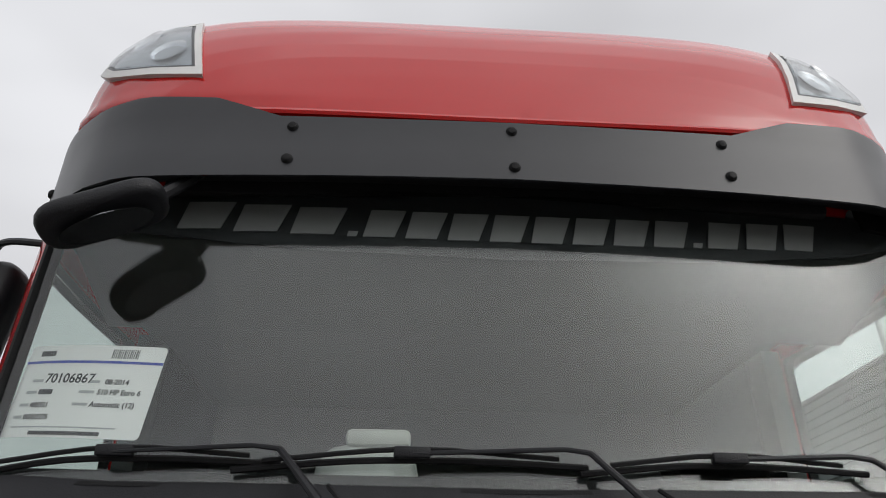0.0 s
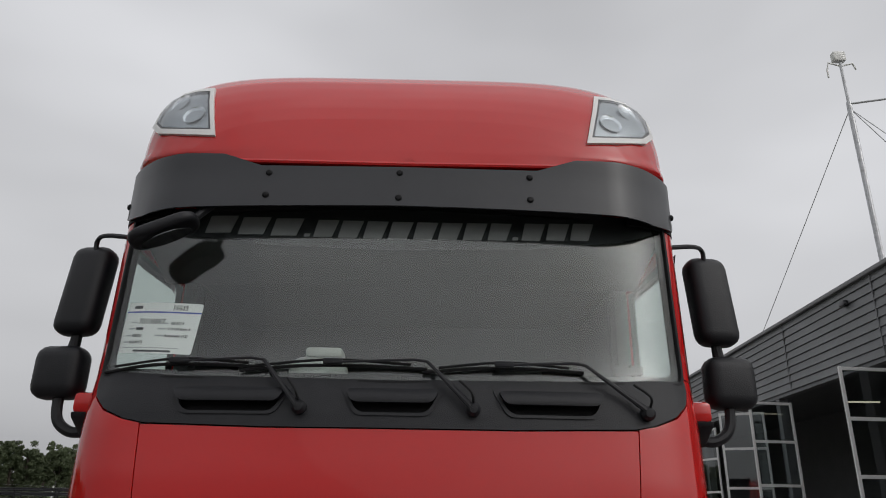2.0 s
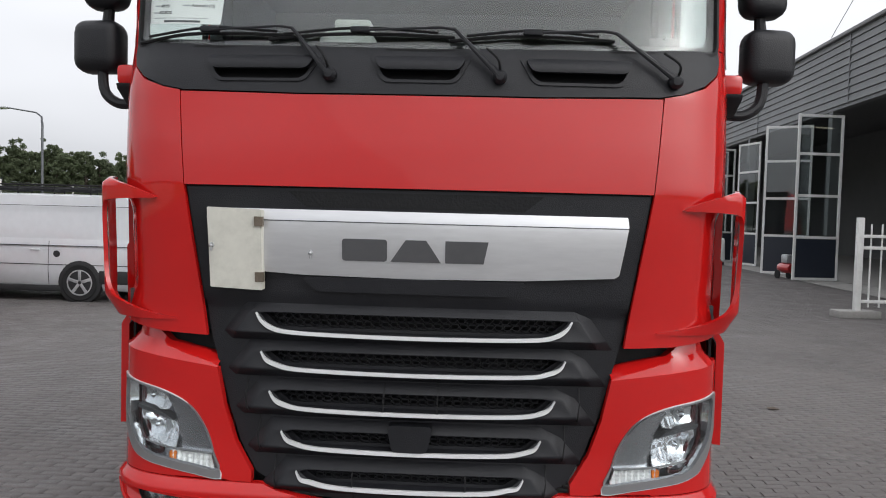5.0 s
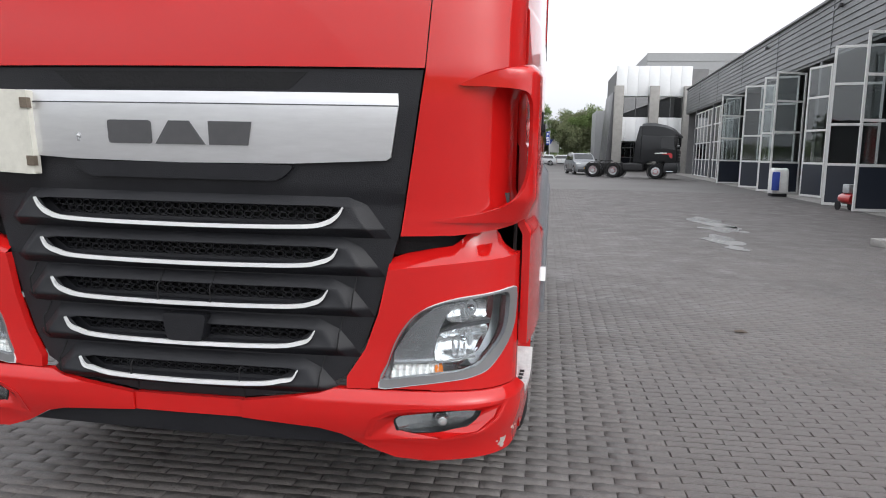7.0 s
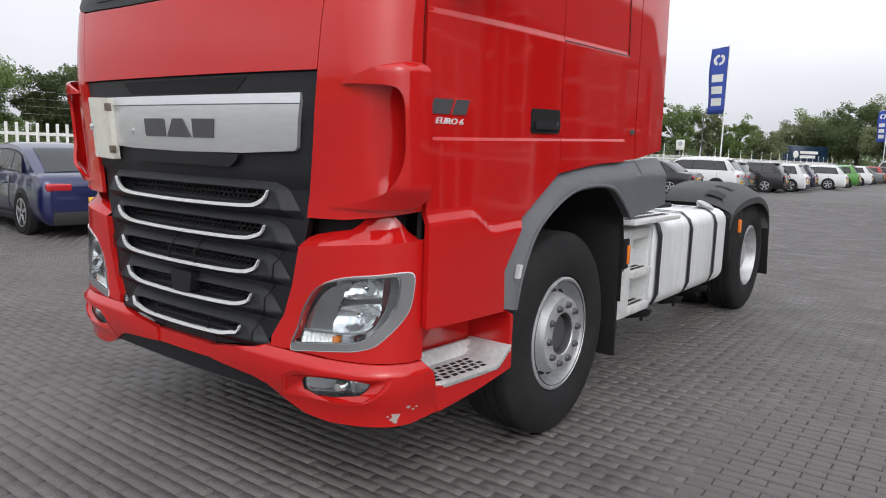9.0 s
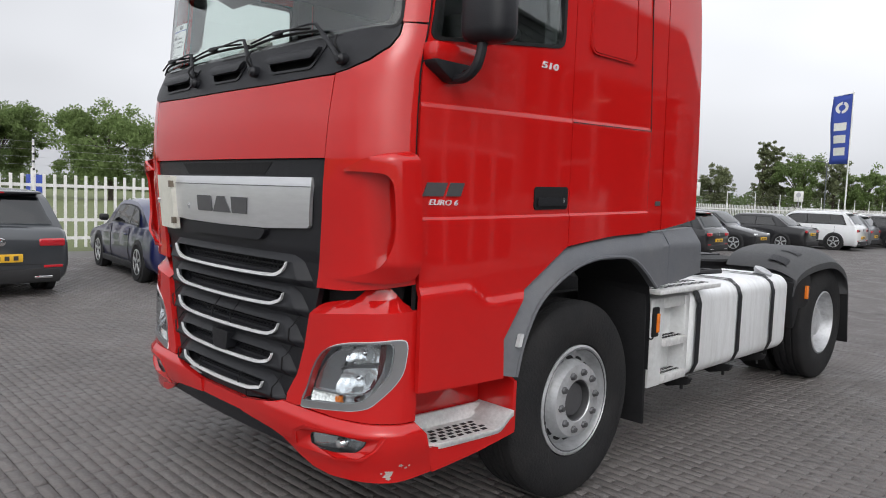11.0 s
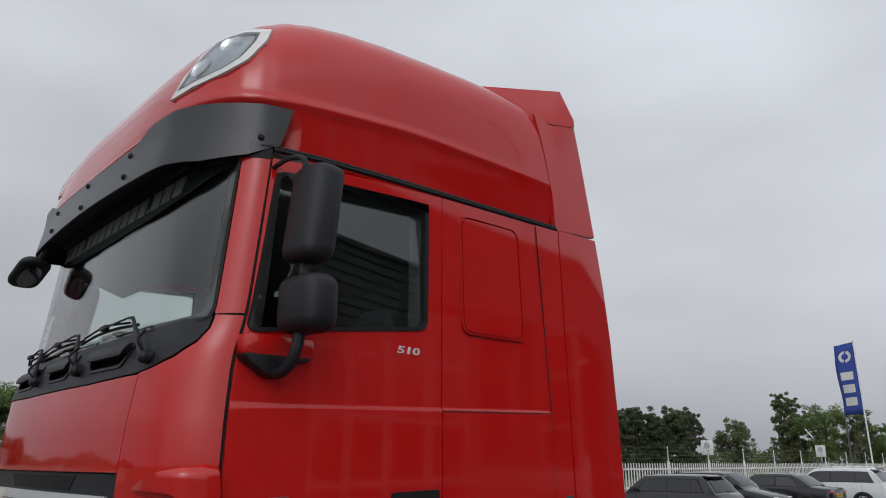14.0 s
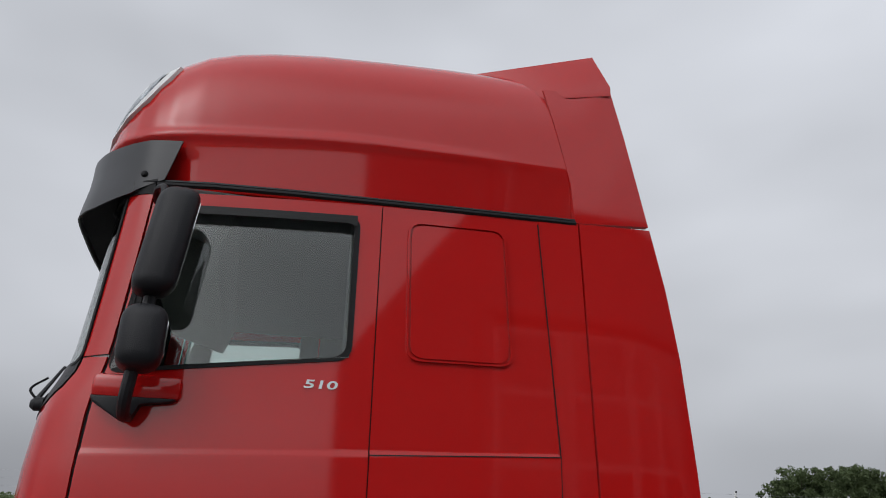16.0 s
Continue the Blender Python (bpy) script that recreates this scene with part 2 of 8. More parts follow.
def thing(name, place=(0, 0, 0), turn=0.0, label="", category="", group="", kind=""):
    """An Empty at the base of a thing."""
    ob = new(name)
    ob.matrix_basis = pose(*place, 0, 0, turn)
    ob.empty_display_size = 0.2
    return tagged(ob, label, category, group, kind)


def solid(fn, bevel=0.0, seg=2, matrix=None, into=None):
    """Runs fn on a fresh bmesh, bevels its sharp edges, moves it, and joins it into another."""
    bm = bmesh.new()
    fn(bm)
    bmesh.ops.recalc_face_normals(bm, faces=bm.faces)
    if bevel:
        edges = [e for e in bm.edges if len(e.link_faces) == 2 and e.calc_face_angle(0) > 0.6]
        bmesh.ops.bevel(bm, geom=edges, offset=bevel, segments=seg, affect="EDGES", profile=0.5, clamp_overlap=True)
    if matrix is not None:
        bm.transform(matrix)
    if into is None:
        return bm
    me = bpy.data.meshes.new("tmp")
    bm.to_mesh(me)
    bm.free()
    into.from_mesh(me)
    bpy.data.meshes.remove(me)
    return into


def box(x0, x1, y0, y1, z0, z1, bevel=0.0, into=None, matrix=None, seg=2):
    def fn(bm):
        v = [bm.verts.new((x, y, z)) for x in (x0, x1) for y in (y0, y1) for z in (z0, z1)]
        for f in ((0, 1, 3, 2), (4, 6, 7, 5), (0, 4, 5, 1), (2, 3, 7, 6), (0, 2, 6, 4), (1, 5, 7, 3)):
            bm.faces.new([v[i] for i in f])
    return solid(fn, bevel, seg, matrix, into)


def prism(poly, a0, a1, axis="x", bevel=0.0, into=None, matrix=None, seg=2):
    """A flat outline pushed along an axis. Outline: (y, z) for x, (x, z) for y, (x, y) for z."""
    place = {"x": lambda p, a: (a, p[0], p[1]), "y": lambda p, a: (p[0], a, p[1]), "z": lambda p, a: (p[0], p[1], a)}[axis]

    def fn(bm):
        lo, hi = [bm.verts.new(place(p, a0)) for p in poly], [bm.verts.new(place(p, a1)) for p in poly]
        bm.faces.new(lo)
        bm.faces.new(hi[::-1])
        for i in range(len(poly)):
            j = (i + 1) % len(poly)
            bm.faces.new((lo[i], lo[j], hi[j], hi[i]))
    return solid(fn, bevel, seg, matrix, into)


def tube(points, radius, seg=10, into=None, smooth_n=0, matrix=None, flat=1.0):
    """A round bar along a line of points; radius may be a list."""
    pts = curve_points(points, smooth_n) if smooth_n else np.array(points, float)
    radii = np.full(len(pts), radius) if np.isscalar(radius) else np.interp(np.linspace(0, 1, len(pts)), np.linspace(0, 1, len(radius)), radius)

    def fn(bm):
        rings, side = [], None
        for i, p in enumerate(pts):
            t = Vector(pts[min(i + 1, len(pts) - 1)] - pts[max(i - 1, 0)]).normalized()
            side = (side - t * side.dot(t)).normalized() if side else t.orthogonal().normalized()
            up = t.cross(side)
            rings.append([bm.verts.new(Vector(p) + (side * math.cos(a) + up * math.sin(a) * flat) * float(radii[i])) for a in (2 * math.pi * k / seg for k in range(seg))])
        for a, b in zip(rings, rings[1:]):
            for k in range(seg):
                bm.faces.new((a[k], a[(k + 1) % seg], b[(k + 1) % seg], b[k]))
        bm.faces.new(rings[0][::-1])
        bm.faces.new(rings[-1])
    return solid(fn, 0, 2, matrix, into)


def lathe(profile, seg=32, into=None, matrix=None, closed=False):
    """A profile of (radius, height) turned round the x axis."""
    def fn(bm):
        rings = []
        for r, h in profile:
            rings.append([bm.verts.new((h, r * math.cos(a), r * math.sin(a))) for a in (2 * math.pi * k / seg for k in range(seg))] if r > 1e-5 else [bm.verts.new((h, 0, 0))])
        pairs = list(zip(rings, rings[1:])) + ([(rings[-1], rings[0])] if closed else [])
        for a, b in pairs:
            for k in range(seg):
                j = (k + 1) % seg
                if len(a) == 1 and len(b) == 1:
                    continue
                if len(a) == 1:
                    bm.faces.new((a[0], b[j], b[k]))
                elif len(b) == 1:
                    bm.faces.new((a[k], a[j], b[0]))
                else:
                    bm.faces.new((a[k], a[j], b[j], b[k]))
    return solid(fn, 0, 2, matrix, into)


def inside(poly, u, v):
    hit = False
    for (u0, v0), (u1, v1) in zip(poly, poly[1:] + poly[:1]):
        if (v0 > v) != (v1 > v) and u < (u1 - u0) * (v - v0) / (v1 - v0) + u0:
            hit = not hit
    return hit


def rounded(poly, r=0.03, n=4):
    """An outline with rounded corners."""
    out = []
    for i, p in enumerate(poly):
        a, b, c = Vector(poly[i - 1]), Vector(p), Vector(poly[(i + 1) % len(poly)])
        k = min(r, (a - b).length * 0.45, (c - b).length * 0.45)
        p0, p1 = b + (a - b).normalized() * k, b + (c - b).normalized() * k
        for j in range(n + 1):
            t = j / n
            q = p0.lerp(b, t).lerp(b.lerp(p1, t), t)
            out.append((q.x, q.y))
    return out


def panel(poly, off=0.0, thick=0.012, du=0.05, dv=0.06, holes=(), surf=skin, into=None, lip=0.0):
    """A sheet laid over the skin: an outline in (s, z), cut fine, curved with the skin and given thickness. holes: outlines left open."""
    bm = bmesh.new()
    bm.faces.new([bm.verts.new((u, 0, v)) for u, v in poly])
    us, vs = [p[0] for p in poly], [p[1] for p in poly]
    cuts = [((u, 0, 0), (1, 0, 0)) for u in np.arange(math.ceil(min(us) / du) * du, max(us), du)]
    cuts += [((0, 0, v), (0, 0, 1)) for v in np.arange(math.ceil(min(vs) / dv) * dv, max(vs), dv)]
    for h in holes:
        cuts += [((u, 0, 0), (1, 0, 0)) for u in (min(p[0] for p in h), max(p[0] for p in h))]
        cuts += [((0, 0, v), (0, 0, 1)) for v in (min(p[1] for p in h), max(p[1] for p in h))]
    for h in holes:
        if len(h) <= 8:
            for (u0, v0), (u1, v1) in zip(h, h[1:] + h[:1]):
                cuts.append(((u0, 0, v0), Vector((v1 - v0, 0, u0 - u1)).normalized()))
    for co, no in cuts:
        bmesh.ops.bisect_plane(bm, geom=bm.verts[:] + bm.edges[:] + bm.faces[:], plane_co=co, plane_no=no, dist=1e-4)
    gone = [f for f in bm.faces if any(inside(h, f.calc_center_median().x, f.calc_center_median().z) for h in holes)]
    if gone:
        bmesh.ops.delete(bm, geom=gone, context="FACES")
    for h in holes:
        if len(h) > 8:
            a, b = np.array(h, float), np.roll(np.array(h, float), -1, axis=0)
            rim = {v for e in bm.edges if len(e.link_faces) == 1 for v in e.verts}
            for v in rim:
                p = np.array((v.co.x, v.co.z))
                k = np.clip(((p - a) * (b - a)).sum(1) / np.maximum(((b - a) ** 2).sum(1), 1e-9), 0, 1)
                q = a + (b - a) * k[:, None]
                d = np.hypot(*(q - p).T)
                if d.min() < 0.03:
                    v.co.x, v.co.z = q[d.argmin()]
    more = bmesh.ops.extrude_face_region(bm, geom=bm.faces[:])
    bmesh.ops.translate(bm, verts=[e for e in more["geom"] if isinstance(e, bmesh.types.BMVert)], vec=(0, 1, 0))
    for v in bm.verts:
        u, deep, w = v.co.x, v.co.y > 0.5, v.co.z
        d = off(u, w) if callable(off) else off
        v.co = surf(u, w, d - (thick if deep else 0.0))
    bmesh.ops.recalc_face_normals(bm, faces=bm.faces)
    if into is None:
        return bm
    me = bpy.data.meshes.new("tmp")
    bm.to_mesh(me)
    bm.free()
    into.from_mesh(me)
    bpy.data.meshes.remove(me)
    return into


def smooth_loop(poly, n=4):
    """A closed curve through the points of an outline."""
    k = len(poly)
    p = [np.array(poly[i % k], float) for i in range(-1, k + 2)]
    out = []
    for i in range(1, k + 1):
        a, b, c, d = p[i - 1], p[i], p[i + 1], p[i + 2]
        for j in range(n):
            t = j / n
            q = 0.5 * (2 * b + (c - a) * t + (2 * a - 5 * b + 4 * c - d) * t * t + (3 * b - a - 3 * c + d) * t ** 3)
            out.append((float(q[0]), float(q[1])))
    return out


def loft(rows, thick=0.0, into=None):
    """A sheet through rows of points, each row as long as the next."""
    def fn(bm):
        v = [[bm.verts.new(p) for p in r] for r in rows]
        for a, b in zip(v, v[1:]):
            for i in range(len(a) - 1):
                bm.faces.new((a[i], a[i + 1], b[i + 1], b[i]))
    return solid(fn, 0, 2, None, into)


def mirrored(poly):
    return [(-u, v) for u, v in poly][::-1]


def frame_ring(outer, inner, off=0.004, thick=0.01, surf=skin, into=None):
    """A closed band between two outlines with the same number of points, laid over the skin."""
    def fn(bm):
        rows = [[bm.verts.new(surf(u, v, d)) for u, v in o] for o, d in ((outer, off - thick), (outer, off), (inner, off), (inner, off - thick))]
        for a, b in zip(rows, rows[1:] + rows[:1]):
            for k in range(len(outer)):
                j = (k + 1) % len(outer)
                bm.faces.new((a[k], a[j], b[j], b[k]))
    return solid(fn, 0, 2, None, into)


def text_bm(body, size, depth, matrix, shear=0.0, bold=0.0):
    """Raised lettering in the built-in font as a bmesh."""
    cu = bpy.data.curves.new("lettering", "FONT")
    cu.body, cu.size, cu.extrude, cu.shear, cu.offset = body, size, depth, shear, bold
    cu.resolution_u = 3
    ob = bpy.data.objects.new("lettering", cu)
    scene.collection.objects.link(ob)
    bpy.context.view_layer.update()
    me = bpy.data.meshes.new_from_object(ob.evaluated_get(bpy.context.evaluated_depsgraph_get()))
    bpy.data.objects.remove(ob)
    bm = bmesh.new()
    bm.from_mesh(me)
    bpy.data.meshes.remove(me)
    bm.transform(matrix)
    return bm


# ---- the red tractor truck ----
truck = thing("tractor_truck", label="red high-roof tractor truck with black grille, parked on grey paving", category="truck")


def both(fn):
    for side in (1, -1):
        fn(side)


def flip(poly, side):
    return list(poly) if side > 0 else mirrored(list(poly))


# front: hood, wings, grille surround
part("hood", panel([(-0.893, 2.122), (-0.866, 1.774), (0.866, 1.774), (0.893, 2.122), (0.45, 2.112), (-0.45, 2.112)], 0.0, 0.02), RED, truck, "glossy red front flap")
part("hood_lip", panel([(-0.86, 1.774), (-0.86, 1.752), (0.86, 1.752), (0.86, 1.774)], -0.024, 0.03), DARK, truck)
GRILLE = [(-0.862, 1.768), (-0.78, 1.22), (-0.752, 1.12), (-0.70, 0.93), (-0.655, 0.80), (-0.59, 0.69), (-0.5, 0.638), (-0.21, 0.59), (0.21, 0.59), (0.5, 0.638), (0.59, 0.69), (0.655, 0.80), (0.70, 0.93), (0.752, 1.12), (0.78, 1.22), (0.862, 1.768)]
STRIPS = [(1.303, 1.236, 0.587, 0.511), (1.157, 1.098, 0.567, 0.49), (1.009, 0.95, 0.533, 0.463), (0.859, 0.803, 0.485, 0.414), (0.713, 0.664, 0.424, 0.351)]
slots = [[(-b, z1 + 0.012), (b, z1 + 0.012), (a - 0.012, z0), (-a + 0.012, z0)] for z0, z1, a, b in STRIPS]


def louvre(u, v):
    """The sunk ground of the grille behind its bars."""
    return -0.026 if v < 1.35 else -0.012


def bar_at(u, v):
    """How far a bar stands proud: a fold between two valleys."""
    for z0, z1, a, b in STRIPS:
        top, low = z0 + 0.043, z1 - 0.044
        if low < v < top:
            return -0.024 + 0.048 * (0.72 * (top - v) / 0.043 if v > z0 else (v - low) / 0.036 if v < z1 - 0.008 else 1.0)
    return -0.026


part("grille_surround", panel(GRILLE, louvre, 0.03, 0.05, 0.0338, holes=slots), BLACK, truck, "matt black grille surround")
for z0, z1, a, b in STRIPS:
    bar = bmesh.new()
    top, low, zl = z0 + 0.043, z1 - 0.044, z1 - 0.008
    levels = ((top, -0.027, a - 0.012, a - 0.005, a + 0.05), (z0, 0.0106, a - 0.012, a + 0.03, a + 0.082), (zl, 0.024, b, a + 0.078, a + 0.138), (low, -0.027, b, a + 0.10, a + 0.165))
    rows = []
    for z, d, edge, start, tip in levels:
        us = [-tip, -start, *np.linspace(-edge, edge, 31), start, tip]
        rows.append([bar.verts.new(skin(u, z, -0.027 if abs(u) == tip else d)) for u in us])
    n = len(rows[0])
    inner = [[bar.verts.new(skin(u, z, -0.05)) for u in np.linspace(-e, e, 31)] for z, e in ((z0 + 0.004, a - 0.012), (z1 + 0.004, b))]
    for i in range(n - 1):
        for r in (0, 1, 2):
            if r != 1 or i < 2 or i > n - 4:
                bar.faces.new((rows[r][i], rows[r][i + 1], rows[r + 1][i + 1], rows[r + 1][i]))
    for i in range(30):
        bar.faces.new((rows[1][i + 2], rows[1][i + 3], inner[0][i + 1], inner[0][i]))
        bar.faces.new((rows[2][i + 2], rows[2][i + 3], inner[1][i + 1], inner[1][i]))
    bmesh.ops.recalc_face_normals(bar, faces=bar.faces)
    edges = [e for e in bar.edges if len(e.link_faces) == 2 and e.calc_face_angle(0) > 0.3]
    bmesh.ops.bevel(bar, geom=edges, offset=0.011, segments=3, affect="EDGES", profile=0.5, clamp_overlap=True)
    part("grille_bar", bar, BLACK, truck, "folded black grille bar", angle=40)
part("grille_backing", panel([(-0.66, 1.36), (-0.5, 0.61), (0.5, 0.61), (0.66, 1.36)], -0.10, 0.012, 0.1, 0.1), DARK, truck)
part("grille_brow", panel([(-0.47, 1.757), (-0.40, 1.70), (0.40, 1.70), (0.47, 1.757)], -0.0095, 0.03), DARK, truck)
part("grille_lip", panel(rounded([(-0.42, 1.443), (-0.36, 1.388), (0.36, 1.388), (0.42, 1.443)], 0.03), 0.014, 0.03), BLACK, truck)
for z0, z1, a, b in STRIPS:
    line = curve_points([(-a, z0), (-a + 0.018, z0 - 0.03), (-b - 0.02, z1 + 0.012), (-b + 0.05, z1 - 0.002), (-b * 0.5, z1 - 0.008), (0, z1 - 0.01), (b * 0.5, z1 - 0.008), (b - 0.05, z1 - 0.002), (b + 0.02, z1 + 0.012), (a - 0.018, z0 - 0.03), (a, z0)], 5)
    ends = [min(1.0, 0.3 + 0.7 * min(i, len(line) - 1 - i) / 9) for i in range(len(line))]
    low, high = [(u, v - 0.008 * e) for (u, v), e in zip(line, ends)], [(u * (1 - 0.016 * e), v + 0.006 * e) for (u, v), e in zip(line, ends)]
    part("grille_trim", panel(low + high[::-1], 0.027, 0.012, 0.06, 0.2), TRIM, truck, "satin silver grille strip")
    bm = bmesh.new()
    rows = 3
    pitch_x, pitch_z = 0.033, (z0 - z1) / rows
    for r in range(rows + 1):
        zc, half = z1 + 0.006 + r * pitch_z, b + (a - b) * r / rows
        n = int(2 * half / pitch_x)
        for k in range(n):
            xc = -half + (k + 0.5 + 0.5 * (r % 2)) * pitch_x
            if xc > half:
                continue
            hexa = [(xc + dx * pitch_x, zc + dz * pitch_z) for dx, dz in ((0.5, 0), (0.33, 0.46), (-0.33, 0.46), (-0.5, 0), (-0.33, -0.46), (0.33, -0.46))]
            core = [(xc + (u - xc) * 0.8, zc + (v - zc) * 0.76) for u, v in hexa]
            rws = [[bm.verts.new(skin(u, v, d)) for u, v in o] for o, d in ((hexa, -0.052), (hexa, -0.034), (core, -0.034), (core, -0.052))]
            for p, q in zip(rws, rws[1:]):
                for i in range(6):
                    j = (i + 1) % 6
                    bm.faces.new((p[i], p[j], q[j], q[i]))
    part("grille_mesh", bm, BLACK, truck, "black honeycomb grille mesh", smooth=False)
part("sensor_cover", panel(rounded([(-0.085, 0.90), (-0.065, 0.80), (0.065, 0.80), (0.085, 0.90)], 0.02), 0.03, 0.06), BLACK, truck)
for x, z0, z1 in ((-0.1, 0.935, 1.06), (0.1, 0.935, 1.06), (-0.21, 0.59, 0.72), (0.21, 0.59, 0.72)):
    part("grille_seam", panel([(x - 0.0025, z0), (x + 0.0025, z0), (x + 0.0025, z1), (x - 0.0025, z1)], lambda u, v: bar_at(u, v) + 0.0022, 0.006, 0.1, 0.0085), DARK, truck)
for x, z0, z1 in ((0.615, 0.93, 1.05), (0.565, 0.78, 0.905), (0.5, 0.65, 0.755)):
    for s in (-1, 1):
        part("grille_seam", panel([(s * x - 0.002, z0), (s * x + 0.002, z0), (s * (x + 0.012) + 0.002, z1), (s * (x + 0.012) - 0.002, z1)], lambda u, v: bar_at(u, v) + 0.0022, 0.006, 0.1, 0.0085), DARK, truck)

# nameplate with its plain emblem blocks, and the cream box bolted on it
plate = part("nameplate", panel([(-0.771, 1.69), (0.776, 1.69), (0.78, 1.655), (0.752, 1.478), (0.735, 1.466), (0.41, 1.449), (0, 1.444), (-0.41, 1.449), (-0.735, 1.466), (-0.752, 1.478), (-0.776, 1.655)], lambda u, v: 0.010 - 0.09 * max(0.0, v - 1.648) - 0.55 * max(0.0, v - 1.56) ** 2 - 0.5 * max(0.0, 1.53 - v) ** 2, 0.018, 0.06, 0.012), SILVER, truck, "brushed silver nameplate")
part("ridge", panel([(-0.775, 1.650), (0.778, 1.650), (0.778, 1.6465), (-0.775, 1.6465)], 0.0085, 0.004), EMBLEM, plate)
for poly in (rounded([(-0.263, 1.588), (-0.263, 1.507), (-0.098, 1.507), (-0.098, 1.588)], 0.012), [(-0.085, 1.507), (-0.03, 1.588), (0.045, 1.588), (0.1, 1.507)], [(0.115, 1.588), (0.115, 1.507), (0.255, 1.507), (0.271, 1.588)]):
    part("emblem", panel(poly, 0.0155, 0.01), EMBLEM, plate, "dark grey emblem block")
pbox = part("plate_box", panel(rounded([(-0.762, 1.692), (-0.755, 1.395), (-0.558, 1.388), (-0.558, 1.686)], 0.006), 0.034, 0.034), BOXWHITE, truck, "cream coloured flat box with a hinged lid")
for z in (1.437, 1.642):
    part("hinge", panel([(-0.582, z - 0.018), (-0.552, z - 0.018), (-0.552, z + 0.018), (-0.582, z + 0.018)], 0.041, 0.02), mat("rusty_hinge", (0.16, 0.13, 0.1), 0.6, metal=0.5, vary=0.3, scale=40), pbox)
for x, z in ((-0.745, 1.55), (-0.382, 1.53)):
    b = lathe([(0, 0.0), (0.009, 0.0), (0.009, 0.008), (0.004, 0.016), (0.0, 0.018)], 12, None, Matrix.Translation(skin(x, z, 0.034 if x < -0.6 else 0.005)) @ pose(0, 0, 0, 0, 0, -90))
    box(-0.003, 0.003, -0.012, 0.0, -0.02, 0.012, 0.002, b, Matrix.Translation(skin(x, z, 0.036 if x < -0.6 else 0.006)))
    part("catch", b, STEEL, pbox if x < -0.6 else plate)

# cowl under the windscreen with its three grips
COWL = [(-1.150, 2.330), (-1.150, 2.285), (-1.128, 2.235), (-1.06, 2.182), (-0.965, 2.145), (-0.88, 2.128), (-0.45, 2.117), (0.45, 2.117), (0.88, 2.128), (0.965, 2.145), (1.06, 2.182), (1.128, 2.235), (1.150, 2.285), (1.150, 2.330), (0.8, 2.305), (0, 2.295), (-0.8, 2.305)]
GRIPS = ((-0.80, -0.37), (-0.175, 0.185), (0.375, 0.79))
part("cowl", panel(COWL, 0.004, 0.03, holes=[[(x0, 2.262), (x0 + 0.05, 2.168), (x1 - 0.05, 2.168), (x1, 2.262)] for x0, x1 in GRIPS]), BLACK, truck, "matt black cowl below the windscreen")
for x0, x1 in GRIPS:
    part("grip_recess", panel([(x0 - 0.01, 2.27), (x0 + 0.04, 2.16), (x1 - 0.04, 2.16), (x1 + 0.01, 2.27)], lambda u, v: -0.028 - 0.03 * max(0.0, (v - 2.17) / 0.09), 0.01, 0.05, 0.02), DARK, truck)
    part("grip_rim", frame_ring(rounded([(x0 - 0.014, 2.27), (x0 + 0.044, 2.16), (x1 - 0.044, 2.16), (x1 + 0.014, 2.27)], 0.03), rounded([(x0 + 0.006, 2.259), (x0 + 0.054, 2.171), (x1 - 0.054, 2.171), (x1 - 0.006, 2.259)], 0.03), 0.010, 0.012), BLACK, truck)
    part("grip", panel(rounded([(x0 + 0.01, 2.258), (x0 + 0.035, 2.206), (x1 - 0.035, 2.206), (x1 - 0.01, 2.258)], 0.025), lambda u, v: 0.026 + 0.012 * math.cos((v - 2.23) * 50), 0.022, 0.05, 0.01), BLACK, truck)

# corner panels and their air blades
WING = [(0.898, 2.127), (0.869, 1.766), (0.785, 1.206), (0.974, 1.212), (1.1, 1.228), (1.268, 1.254), (1.262, 2.335), (1.157, 2.335), (1.157, 2.283), (1.134, 2.229), (1.066, 2.175), (0.97, 2.141)]
EAR = [(0.98, 1.722), (1.06, 1.757), (1.14, 1.785), (1.215, 1.803), (1.245, 1.797), (1.258, 1.77), (1.262, 1.70), (1.264, 1.50), (1.262, 1.36), (1.252, 1.295), (1.21, 1.268), (1.12, 1.258), (0.93, 1.258), (0.905, 1.266), (0.99, 1.277), (1.06, 1.292), (1.125, 1.32), (1.16, 1.365), (1.18, 1.43), (1.187, 1.50), (1.187, 1.64), (1.177, 1.69), (1.15, 1.712), (1.05, 1.718)]


def ear_off(u, v):
    k = min(1.0, max(0.0, (abs(u) - 0.93) / 0.25))
    e = min(1.0, max(0.0, (v - 1.25) / 0.09)) * min(1.0, max(0.0, (1.825 - v) / 0.05))
    return 0.006 + (0.058 * k * k * (3 - 2 * k) + 0.026 * math.exp(-((abs(u) - 1.185) / 0.05) ** 2)) * (0.35 + 0.65 * e)


def wing_off(u, v):
    """The corner panel sinks behind the blade."""
    a, b = (abs(u) - 1.06) / 0.10, min((v - 1.28) / 0.10, (1.735 - v) / 0.04)
    a, b = min(1.0, max(0.0, a)), min(1.0, max(0.0, b))
    return -0.022 * a * a * (3 - 2 * a) * b


